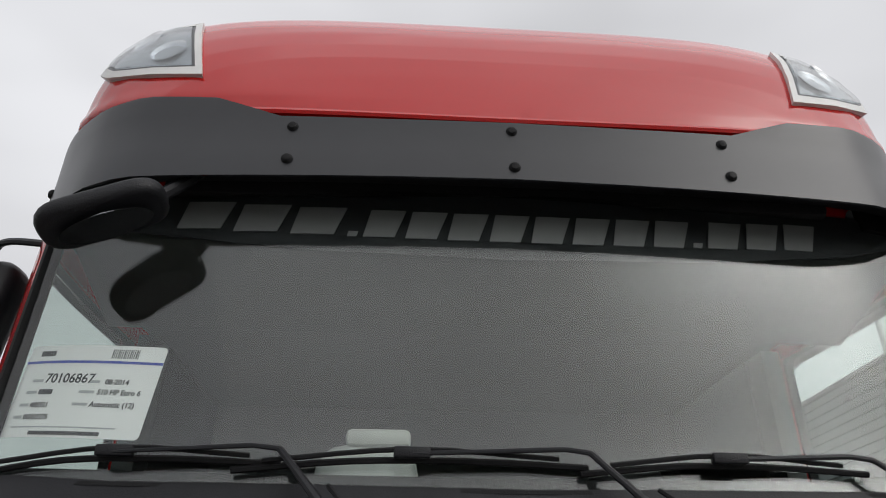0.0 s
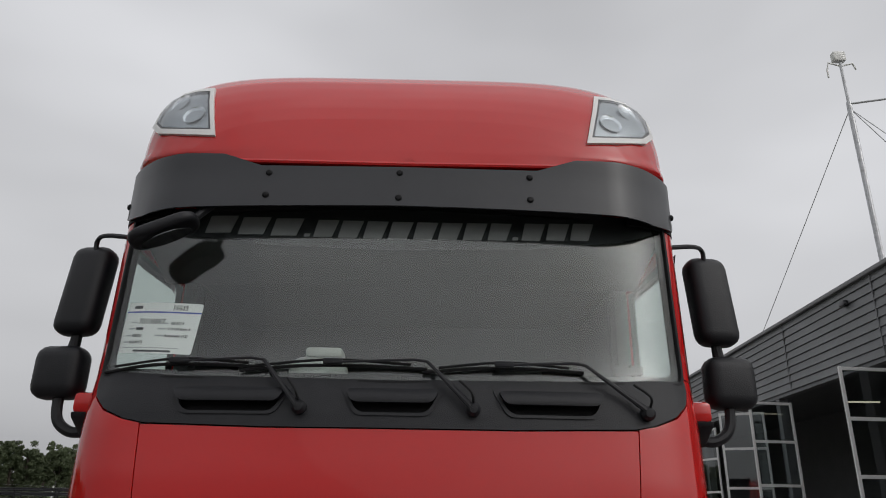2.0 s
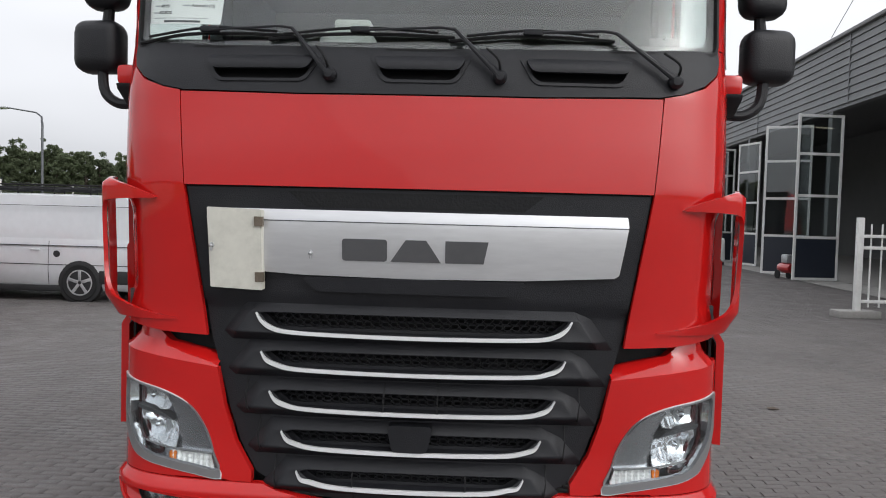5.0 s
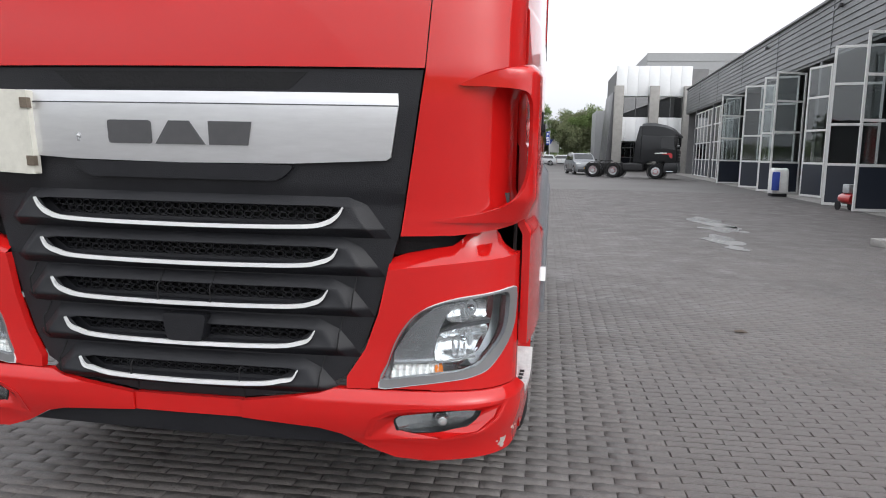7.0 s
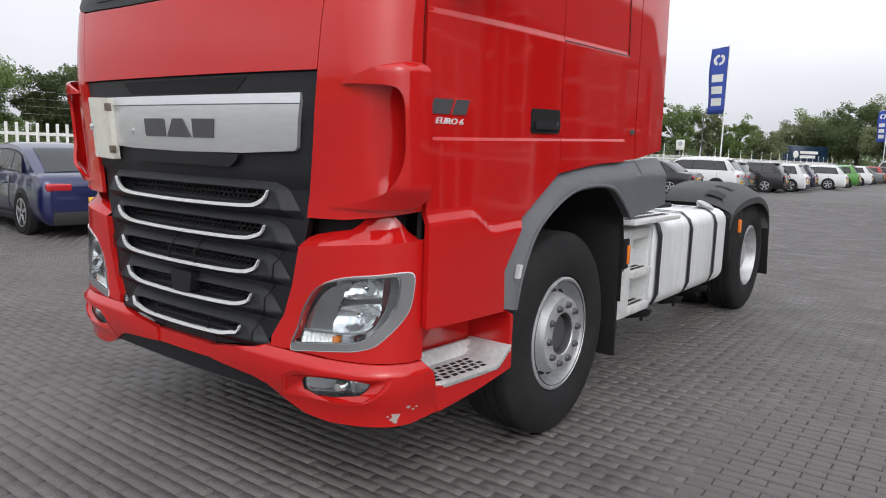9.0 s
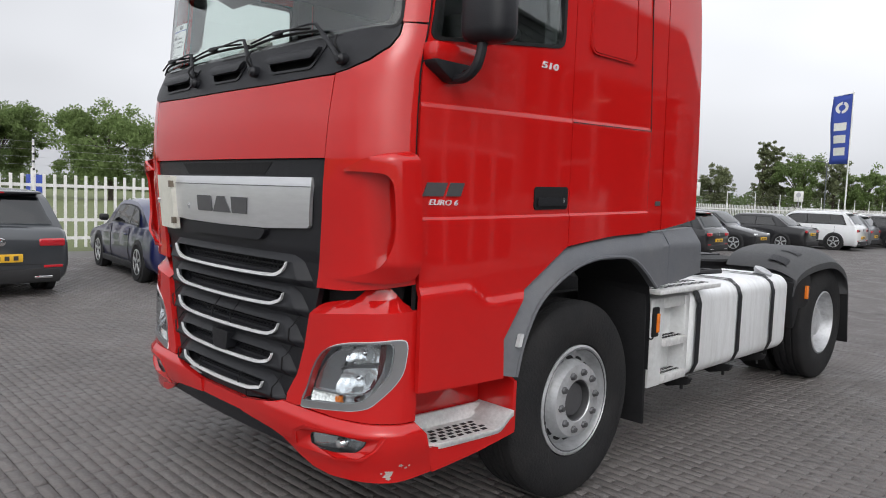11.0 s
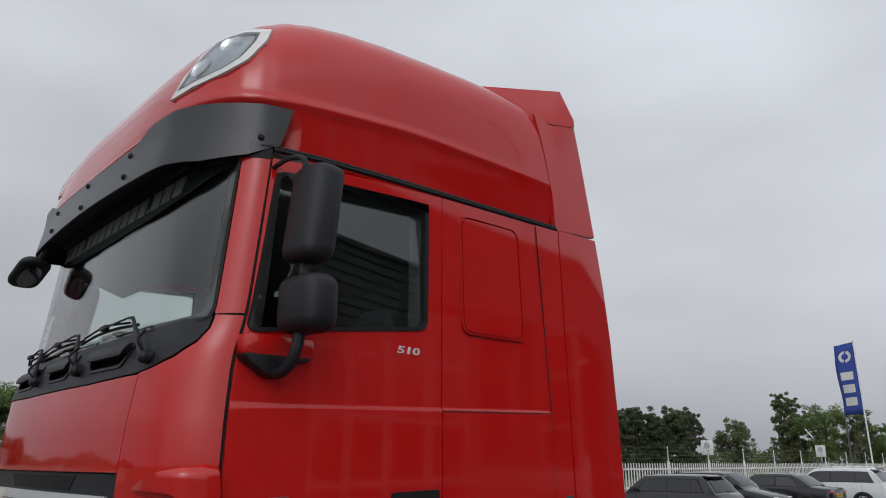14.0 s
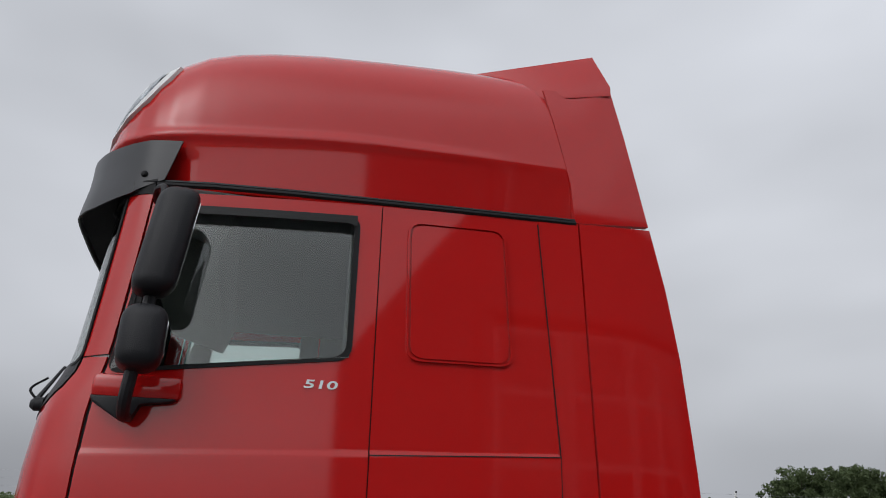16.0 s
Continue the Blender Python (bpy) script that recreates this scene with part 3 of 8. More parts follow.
def corner(side):
    part("corner_panel", panel(flip(WING, side), wing_off, 0.02, 0.03, 0.03), RED, truck, "glossy red corner panel")
    part("air_blade", panel(flip(smooth_loop(EAR, 3), side), ear_off, 0.016, 0.014, 0.016), RED, truck, "red air deflector blade standing off the corner", angle=50)
    part("blade_channel", panel(flip([(1.24, 1.27), (1.31, 1.27), (1.31, 1.80), (1.24, 1.80)], side), -0.024, 0.01), RED, truck)
    part("corner_gap", panel(flip([(0.75, 1.20), (0.75, 1.13), (1.26, 1.15), (1.28, 1.25), (0.97, 1.215)], side), -0.10, 0.02), DARK, truck)


both(corner)

# bumper, headlights, fog lights
BEZEL = [(0.72, 0.664), (0.745, 0.735), (0.767, 0.807), (0.80, 0.872), (0.846, 0.929), (0.905, 0.964), (0.99, 0.989), (1.10, 1.004), (1.215, 1.017), (1.240, 0.994), (1.238, 0.94), (1.228, 0.881), (1.205, 0.835), (1.172, 0.794), (1.14, 0.76), (1.10, 0.725), (1.03, 0.703), (0.95, 0.692), (0.83, 0.676)]
BC = (0.985, 0.845)
BEZEL = smooth_loop(BEZEL, 3)
LENS = [(BC[0] + (u - BC[0]) * 0.90 - 0.022, BC[1] + (v - BC[1]) * 0.88 + 0.008) for u, v in BEZEL]
HOLE = [(BC[0] + (u - BC[0]) * 0.985, BC[1] + (v - BC[1]) * 0.98) for u, v in BEZEL]
FOG = [(0.772, 0.541), (0.805, 0.560), (0.95, 0.572), (1.095, 0.582), (1.08, 0.548), (1.04, 0.518), (0.93, 0.500), (0.79, 0.490)]
FOG = rounded(FOG, 0.016, 3)
FOGH = [(0.93 + (u - 0.93) * 1.04, 0.536 + (v - 0.536) * 1.1) for u, v in FOG]
FOGCUT = [(0.69, 0.47), (0.71, 0.545), (0.78, 0.582), (0.95, 0.592), (1.16, 0.602), (1.13, 0.55), (1.07, 0.503), (0.95, 0.482)]
FOGO = rounded([(0.66, 0.462), (0.69, 0.553), (0.77, 0.594), (0.95, 0.604), (1.185, 0.614), (1.15, 0.55), (1.085, 0.492), (0.95, 0.470)], 0.016, 3)


def bumper_off(u, v):
    a, b = min(1.0, max(0.0, (0.65 - v) / 0.032)), min(1.0, max(0.0, (0.57 - v) / 0.15))
    return 0.027 * a * (1 - b * b * (3 - 2 * b)) * min(1.0, abs(u) / 0.5)


LEDGE_U = [0.742, 0.80, 0.88, 0.975, 1.01, 1.05, 1.10, 1.16, 1.20, 1.235, 1.262, 1.285]
LEDGE_LOW = [1.085, 1.093, 1.102, 1.113, 1.117, 1.121, 1.125, 1.130, 1.134, 1.137, 1.139, 1.140]
LEDGE_TOP = [1.115, 1.136, 1.152, 1.166, 1.190, 1.222, 1.228, 1.232, 1.20, 1.17, 1.155, 1.145]


def bumper(side):
    part("bumper_corner", panel(flip([*zip(LEDGE_U, LEDGE_LOW), (1.29, 0.66), (0.60, 0.655), (0.60, 0.695), (0.665, 0.80), (0.71, 0.93)], side), 0.002, 0.03, 0.022, 0.022, holes=[flip(HOLE, side)]), RED, truck, "red bumper corner")
    part("bumper_lower", panel(flip([(0.56, 0.652), (1.29, 0.655), (1.33, 0.60), (1.37, 0.415), (1.2, 0.398), (0.9, 0.385), (0.78, 0.395), (0.68, 0.43), (0.58, 0.485), (0.5, 0.505), (0.212, 0.522), (0.212, 0.588), (0.50, 0.634)], side), bumper_off, 0.03, 0.02, 0.0125, holes=[flip(FOGCUT, side)]), RED, truck, "red lower bumper corner")
    part("bumper_ledge", loft([[skin(side * u, v, 0.002) for u, v in zip(LEDGE_U, LEDGE_LOW)], [skin(side * u, min(v, lo + 0.05), -0.042) for u, v, lo in zip(LEDGE_U, LEDGE_TOP, LEDGE_LOW)], [skin(side * u, v + 0.004, -0.05) for u, v in zip(LEDGE_U, LEDGE_TOP)], [skin(side * u, v, -0.09) for u, v in zip(LEDGE_U, LEDGE_TOP)]]), RED, truck, "sloping red ledge of the bumper corner")
    lamp = part("headlight", frame_ring(flip(BEZEL, side), flip(LENS, side), 0.008, 0.05), mat("grey_bezel", (0.19, 0.19, 0.195), 0.42, metal=0.4, vary=0.06), truck, "clear headlight in a grey bezel")
    edge = [(BC[0] + (u - BC[0]) * 1.015, BC[1] + (v - BC[1]) * 1.02) for u, v in BEZEL]
    part("bright_edge", frame_ring(flip(edge, side), flip(BEZEL, side), 0.006, 0.02), TRIM, lamp)
    part("housing", panel(flip(LENS, side), lambda u, v: -0.075 - 0.02 * math.sin(u * 40), 0.006, 0.03, 0.03), STEEL, lamp, "silver lamp housing")
    part("lens_cover", panel(flip(LENS, side), lambda u, v: 0.004 + 0.006 * math.sin((v - 0.69) * 9), 0.004, 0.04, 0.05), CLEAR, lamp, "clear lens").visible_shadow = False
    wall_o = [(BC[0] + (u - BC[0]) * 1.0, BC[1] + (v - BC[1]) * 1.0) for u, v in LENS]
    part("housing_wall", frame_ring(flip(wall_o, side), flip([(BC[0] + (u - BC[0]) * 0.97, BC[1] + (v - BC[1]) * 0.97) for u, v in LENS], side), -0.004, 0.07), CHROME, lamp)
    # a smooth pale inner panel, two fluted reflectors under their brows, a faceted daylight strip along the foot
    part("inner_bezel", panel(flip(smooth_loop([(0.765, 0.752), (0.785, 0.815), (0.83, 0.882), (0.885, 0.93), (0.955, 0.958), (0.985, 0.955), (0.935, 0.88), (0.915, 0.80), (0.915, 0.757)], 2), side), lambda u, v: -0.030 - 0.10 * max(0.0, abs(u) - 0.86), 0.02, 0.02, 0.02), mat("satin_lamp_panel", (0.42, 0.42, 0.43), 0.16, metal=0.85, vary=0.05), lamp, "satin grey inner panel")
    for poly, cu, cv in ((smooth_loop([(0.955, 0.905), (0.985, 0.955), (1.06, 0.972), (1.118, 0.968), (1.122, 0.915), (1.04, 0.895)], 3), 1.05, 0.935), (smooth_loop([(0.915, 0.765), (0.93, 0.85), (1.0, 0.878), (1.11, 0.888), (1.112, 0.835), (1.06, 0.775), (0.98, 0.757)], 3), 1.02, 0.82)):
        def bowl(u, v, cu=cu, cv=cv):
            return -0.070 + 0.045 * min(1.0, ((abs(u) - cu) / 0.12) ** 2 + ((v - cv) / 0.06) ** 2) + 0.0028 * abs(math.sin(abs(u) * 95)) - 0.16 * (v - cv)
        part("reflector", panel(flip(poly, side), bowl, 0.004, 0.008, 0.010), REFLECT, lamp, "fluted bright reflector bowl")
        p = skin(side * cu, cv + 0.012, -0.055)
        part("bulb", lathe([(0.0, 0.0), (0.013, 0.0), (0.013, 0.02), (0.007, 0.028), (0.0, 0.034)], 14, None, Matrix.Translation(p) @ pose(0, 0, 0, 0, 0, -90 + side * 22)), CHROME, lamp)
    part("brow", panel(flip([(0.93, 0.862), (0.97, 0.885), (1.05, 0.902), (1.125, 0.908), (1.12, 0.893), (1.02, 0.882)], side), -0.014, 0.045, 0.02, 0.02), EMBLEM, lamp, "dark brow between the reflectors")
    part("foot_rail", panel(flip([(0.765, 0.745), (0.765, 0.753), (0.95, 0.762), (1.06, 0.778), (1.065, 0.770), (0.95, 0.754)], side), -0.012, 0.03, 0.02, 0.02), LAMPC, lamp)
    part("daylight_strip", panel(flip([(0.752, 0.692), (0.768, 0.742), (0.93, 0.750), (0.925, 0.704)], side), lambda u, v: -0.030 + 0.012 * abs(math.sin(abs(u) * 130)) + 0.006 * abs(math.sin(v * 200)), 0.012, 0.006, 0.008), mat("frosted_reflector", (0.88, 0.87, 0.84), 0.2, metal=0.35, vary=0.15, scale=60), lamp, "faceted clear daylight strip", angle=10)
    part("indicator_bulb", panel(flip(rounded([(0.915, 0.718), (0.915, 0.744), (0.945, 0.746), (0.945, 0.720)], 0.01), side), -0.016, 0.02), AMBER, lamp, "amber indicator bulb")
    # maroon strip painted in for red bodywork mirrored in the lamp's chrome
    part("dark_edge", panel(flip([(1.128, 0.985), (1.158, 0.987), (1.155, 0.93), (1.135, 0.86), (1.09, 0.79), (1.0, 0.728), (0.998, 0.742), (1.075, 0.796), (1.115, 0.86)], side), -0.045, 0.01), mat("maroon_reflection", (0.06, 0.012, 0.014), 0.2, vary=0.1), lamp, "dark maroon strip painted as a red reflection inside the headlight")
    fog = part("fog_light", frame_ring(flip(FOGH, side), flip(FOG, side), -0.010, 0.05), DARK, truck, "fog light set into the bumper")
    part("fog_reflector", panel(flip(FOG, side), lambda u, v: -0.065 + 0.04 * min(1.0, ((abs(u) - 0.95) / 0.16) ** 2) + 0.004 * abs(math.sin(u * 75)), 0.004, 0.008, 0.015), REFLECT, fog)
    part("fog_bulb", lathe([(0.0, 0.0), (0.028, 0.0), (0.028, 0.02), (0.016, 0.034), (0.0, 0.038)], 16, None, Matrix.Translation(skin(side * 0.95, 0.536, -0.05)) @ pose(0, 0, 0, 0, 0, -90 + side * 10)), REFLECT, fog)
    part("fog_lens", panel(flip(FOG, side), -0.014, 0.004, 0.04, 0.05), CLEAR, fog).visible_shadow = False
    def funnel(bm):
        mid = [(u + (0.93 - u) * 0.04, v + (0.536 - v) * 0.16) for u, v in flip(FOGO, 1)]
        rows = [[bm.verts.new(skin(side * u, v, d(u, v))) for u, v in o] for o, d in ((FOGO, lambda u, v: bumper_off(u, v) - 0.006), (FOGO, lambda u, v: bumper_off(u, v) + 0.004), (mid, lambda u, v: bumper_off(u, v) + 0.002), (FOGH, lambda u, v: -0.012), (FOGH, lambda u, v: -0.06))]
        for a, b in zip(rows, rows[1:]):
            for k in range(len(FOGO)):
                j = (k + 1) % len(FOGO)
                bm.faces.new((a[k], a[j], b[j], b[k]))
    part("fog_surround", solid(funnel), RED, truck, "red recess round the fog light")


both(bumper)
part("bumper_flap", panel([(-0.21, 0.588), (-0.21, 0.522), (0.21, 0.522), (0.21, 0.588)], 0.002, 0.03), RED, truck)
part("scuff", panel([(1.16, 0.425), (1.175, 0.44), (1.168, 0.458), (1.182, 0.452), (1.184, 0.47), (1.19, 0.448), (1.21, 0.462), (1.235, 0.466), (1.205, 0.452), (1.195, 0.43), (1.18, 0.42)], 0.003, 0.003, 0.02, 0.02), SCUFF, truck, "scraped patch of bare grey on the bumper")
for u, v, w in ((1.225, 0.475, 0.010), (1.247, 0.462, 0.007), (1.172, 0.415, 0.013), (1.152, 0.44, 0.006), (1.262, 0.47, 0.006)):
    part("scuff", panel([(u, v), (u + w, v - 0.4 * w), (u + 1.7 * w, v + 0.3 * w), (u + w, v + 0.9 * w), (u + 0.3 * w, v + 0.6 * w)], lambda a, b: bumper_off(a, b) + 0.0025, 0.003, 0.02, 0.02), SCUFF, truck)
part("scuff", panel([(1.30, 0.50), (1.33, 0.515), (1.345, 0.512), (1.325, 0.498)], 0.0025, 0.004, 0.02, 0.02), SCUFF, truck)
part("bumper_lip", panel([(-0.66, 0.440), (0.66, 0.440), (0.56, 0.492), (0.5, 0.502), (0.21, 0.519), (-0.21, 0.519), (-0.5, 0.502), (-0.56, 0.492)], -0.010, 0.02), BLACK, truck, "black plastic lip under the bumper")
part("tow_beam", box(-0.56, 0.56, 0.06, 0.18, 0.43, 0.53, 0.02), DARK, truck, "black steel cross member under the bumper")
part("tow_cover", box(-0.34, 0.34, -0.005, 0.07, 0.462, 0.515, 0.008), BLACK, truck)
for x in (-0.2, 0.2):
    part("tow_eye", lathe([(0.022, 0.0), (0.022, 0.016), (0.01, 0.02), (0.0, 0.02)], 16, None, Matrix.Translation((x, -0.006, 0.488)) @ pose(0, 0, 0, 0, 0, -90)), mat("rusty_eye", (0.2, 0.06, 0.045), 0.6, metal=0.4, vary=0.3), truck)

# windscreen, its dark border and the sun strip
SCREEN = rounded([(-1.138, 2.318), (-0.8, 2.302), (0, 2.292), (0.8, 2.302), (1.138, 2.318), (1.137, 3.02), (-1.137, 3.02)], 0.05, 4)
screen = part("windscreen", panel(SCREEN, -0.002, 0.006, 0.06, 0.08), GLASS, truck, "clear curved windscreen reflecting the grey sky")
screen.visible_shadow = False
SCREEN_IN = [(u * 0.965, 2.66 + (v - 2.66) * 0.93) for u, v in SCREEN]
part("screen_border", frame_ring(SCREEN, SCREEN_IN, -0.009, 0.003), DARK, screen)
part("screen_seal", frame_ring([(u * 1.012, 2.66 + (v - 2.66) * 1.02) for u, v in SCREEN], SCREEN, 0.006, 0.02), DARK, truck)
BAND = [(-1.08, 3.02), (-1.08, 2.955), (-0.88, 2.893), (-0.5, 2.848), (0, 2.832), (0.5, 2.848), (0.88, 2.893), (1.08, 2.955), (1.08, 3.02)]
band = part("sun_strip", panel(BAND, -0.010, 0.003), INK, screen, "black sun strip across the top of the windscreen")
x = -0.80
for ch in "WWW.BBBBBBBB.CCC":
    w = 0.026 if ch == "." else (0.125 if ch == "W" else 0.09)
    h = 0.014 if ch == "." else 0.078
    zb = 2.882 + 0.03 * (x / 0.9) ** 2
    part("lettering_bar", panel([(x, zb), (x + w * 0.84, zb), (x + w * 0.84 + 0.022 * h / 0.062, zb + h), (x + 0.014 * h / 0.062, zb + h)], -0.006, 0.003), LETTER, band, "plain silver bar of sun strip lettering")
    x += w + 0.012


def pillar(side):
    part("pillar", panel(flip([(1.152, 2.34), (1.262, 2.345), (1.290, 2.985), (1.152, 2.985)], side), 0.0, 0.02, 0.03), RED, truck, "red windscreen pillar")
    part("visor_end", panel(flip([(0.96, 2.985), (1.292, 2.985), (1.30, 3.10), (0.96, 3.10)], side), 0.004, 0.02, 0.03), DARK, truck)


both(pillar)

# wipers
for px, ex, tip in ((-0.325, -0.475, -1.11), (0.295, 0.127, -0.57), (0.935, 0.715, 0.11)):
    piv, elbow = Vector(skin(px, 2.185, 0.035)), Vector(skin(ex, 2.362, 0.045))
    wiper = part("wiper", lathe([(0.026, 0.0), (0.026, 0.03), (0.015, 0.045), (0.0, 0.047)], 16, None, Matrix.Translation(skin(px, 2.185, 0.0)) @ pose(0, 0, 0, 0, 0, -90)), BLACK, truck, "black wiper lying across the windscreen")
    part("arm", tube([piv, piv.lerp(elbow, 0.3), elbow, skin(ex - 0.05, 2.368, 0.045), skin((ex + tip) / 2, 2.356, 0.04)], [0.016, 0.012, 0.008, 0.007, 0.006], 8, flat=0.7), BLACK, wiper)
    blade = tube([skin(ex + 0.0, 2.338, 0.012), skin((ex * 2 + tip) / 3, 2.347, 0.014), skin((ex + 2 * tip) / 3, 2.345, 0.014), skin(tip, 2.325, 0.012)], 0.0065, 6, smooth_n=4)
    tube([skin(ex - 0.06, 2.352, 0.026), skin((ex + tip) / 2, 2.366, 0.034), skin(tip + 0.06, 2.342, 0.026)], 0.005, 6, blade, 4)
    part("blade", blade, DARK, wiper)
    part("holder", box(-0.036, 0.036, -0.010, 0.010, -0.010, 0.012, 0.004, None, Matrix.Translation(skin((ex + tip) / 2, 2.358, 0.035))), BLACK, wiper)
    part("hose", tube([skin(px, 2.20, 0.03), skin(px - 0.01, 2.24, 0.075), skin(px - 0.05, 2.29, 0.05)], 0.005, 6, smooth_n=5), DARK, wiper)

# sun visor over the windscreen
VIS_Y = ([2.9, 2.96, 3.01, 3.12, 3.2, 3.3], [-0.08, -0.075, -0.068, -0.05, -0.05, -0.04])


def visor_surf(s, z, off=0.0):
    a = abs(s)
    x, y, zz = skin(s, 3.2, off)
    base = y - np.interp(3.2, FRONT_Z, FRONT_Y) * min(1.0, max(0.0, (0.9 - a) / 0.3 + 1.0)) * (1.0 if a < 1.05 else max(0.0, 1 - (a - 1.05) / 0.35))
    return (x * 1.0, base + np.interp(z, *VIS_Y) * (1.0 if a < 1.0 else max(0.15, 1 - (a - 1.0) / 0.4)), z - 0.0 * a)


VIS = [(-1.34, 3.05), (-1.20, 2.99), (-1.05, 2.955), (-0.6, 2.962), (0, 2.968), (0.6, 2.962), (1.05, 2.955), (1.20, 2.99), (1.34, 3.05), (1.40, 3.225), (1.25, 3.222), (1.0, 3.215), (0.72, 3.205), (0.66, 3.185), (0.56, 3.15), (0.3, 3.147), (0, 3.148), (-0.3, 3.147), (-0.56, 3.15), (-0.66, 3.185), (-0.72, 3.205), (-1.0, 3.215), (-1.25, 3.222), (-1.40, 3.225)]
visor = part("sun_visor", panel(VIS, 0.004, 0.008, 0.04, 0.05, surf=visor_surf), VISOR, truck, "dark grey sun visor over the windscreen")
for x, z in ((-0.526, 3.116), (0, 3.12), (0.526, 3.116), (-0.527, 3.011), (0, 3.003), (0.524, 3.011), (1.245, 3.07), (-1.245, 3.07)):
    p, q = visor_surf(x, z, 0.003), visor_surf(x, z, 0.1)
    part("bolt", lathe([(0.014, 0.0), (0.014, 0.004), (0.009, 0.011), (0.0, 0.013)], 12, None, Matrix.Translation(p) @ (Vector(q) - Vector(p)).to_track_quat("X", "Z").to_matrix().to_4x4()), DARK, visor)

# dark header between the windscreen and the roof
SOFFIT = [float(v) for v in np.linspace(-1.3, 1.3, 40)]
part("visor_soffit", loft([[visor_surf(s, np.interp(abs(s), [0, 0.6, 1.05, 1.2, 1.34], [2.968, 2.962, 2.955, 2.99, 3.05]) + 0.02, -0.006) for s in SOFFIT], [skin(s, 3.035, 0.012) for s in SOFFIT], [skin(s, 3.09, -0.01) for s in SOFFIT]]), DARK, truck, "black soffit under the sun visor")

# roof
ROOF_Y = [-0.035, -0.02, 0.0, 0.02, 0.045, 0.08, 0.12, 0.17, 0.23, 0.3, 0.4, 0.52, 0.68, 0.9, 1.2, 1.5, 1.8, 2.0, 2.1]
ROOF_T = [3.16, 3.24, 3.33, 3.41, 3.48, 3.555, 3.62, 3.69, 3.75, 3.80, 3.85, 3.885, 3.91, 3.935, 3.955, 3.975, 3.99, 3.995, 3.995]
ROOF_W = [0.45, 0.66, 0.80, 0.89, 0.96, 1.03, 1.085, 1.13, 1.163, 1.187, 1.203, 1.213, 1.222, 1.23, 1.236, 1.239, 1.24, 1.24, 1.24]
ROOF_P = [3.4, 3.5, 3.6, 3.7, 3.8, 3.9, 4.1, 4.3, 4.5, 4.7, 5.0, 5.2, 5.5, 5.7, 5.9, 6, 6, 6, 6]


def roof_at(y, k):
    """The roof shell at y: k from -1 (one lower edge) over the crown to 1 (the other)."""
    top, wide, p = np.interp(y, ROOF_Y, ROOF_T), np.interp(y, ROOF_Y, ROOF_W), np.interp(y, ROOF_Y, ROOF_P)
    zb = 3.035 + 0.02 * max(0.0, min(2.0, y - 0.2))
    a = math.pi / 2 * (1 - abs(k))
    x, z = wide * math.cos(a) ** (2 / p), zb + (top - zb) * math.sin(a) ** (2 / p)
    crease = np.interp(y, [0, 0.3, 1.0, 2.1], [3.235, 3.25, 3.315, 3.345])
    tuck = max(0.0, (crease - z) / max(0.05, crease - zb))
    x -= (0.045 + 0.13 * max(0.0, 1 - y / 0.4)) * tuck ** 0.8 - 0.009 * math.exp(-((z - crease - 0.014) / 0.024) ** 2) * min(1.0, max(0.0, (2.0 - y) / 0.7))
    return Vector((math.copysign(x, k), y + 0.14 * min(1.0, max(0.0, (np.interp(x, [0.40, 0.62, 0.80], [3.172, 3.185, 3.20]) - z) / 0.03)) * max(0.0, 1 - max(0.0, y) / 0.45), z))


bm = bmesh.new()
ys = list(curve_points([(y, 0) for y in ROOF_Y[:5]], 16)[:-1, 0]) + list(curve_points([(y, 0) for y in ROOF_Y[4:]], 4)[:, 0])
ks = np.sin(np.linspace(-1, 1, 257) * math.pi / 2)
rings = [[bm.verts.new(roof_at(y, k)) for k in ks] for y in ys]
for a, b in zip(rings, rings[1:]):
    for i in range(len(ks) - 1):
        bm.faces.new((a[i], a[i + 1], b[i + 1], b[i]))
inner = [[bm.verts.new(roof_at(y, k) * 1.0 + Vector((-0.02 * np.sign(k), 0.0, -0.02))) for k in ks[::16]] for y in [v for v in ys if v > 0.1][::8]]
for a, b in zip(inner, inner[1:]):
    for i in range(len(a) - 1):
        bm.faces.new((a[i], a[i + 1], b[i + 1], b[i]))
bmesh.ops.recalc_face_normals(bm, faces=bm.faces)
roof = part("roof", bm, RED, truck, "red high roof", angle=25)


def roof_edge(x, z):
    """The y of the roof's front at x and height z."""
    lo, hi = -0.035, 0.6
    for _ in range(30):
        mid = (lo + hi) / 2
        top, wide, p = np.interp(mid, ROOF_Y, ROOF_T), np.interp(mid, ROOF_Y, ROOF_W), np.interp(mid, ROOF_Y, ROOF_P)
        lo, hi = (lo, mid) if (abs(x) / wide) ** p + max(0.0, (z - 3.035) / (top - 3.035)) ** p < 1 else (mid, hi)
    return hi


part("roof_lip", tube([(x, roof_edge(x, z) + 0.008, z) for x, z in ((x, 3.174 + 0.012 * (abs(x) / 0.7) ** 2) for x in np.linspace(-0.72, 0.72, 41))], 0.012, 8), RED, roof, "rounded red lower edge of the roof")
part("roof_sill", box(-0.85, 0.85, 0.08, 0.3, 3.0, 3.13, 0.02), DARK, truck)
part("roof_sill", box(-1.04, 1.04, 0.235, 0.31, 3.0, 3.13, 0.02), DARK, truck)
part("cab_ceiling", box(-1.17, 1.17, 0.2, 2.08, 3.0, 3.04), CABIN, truck)


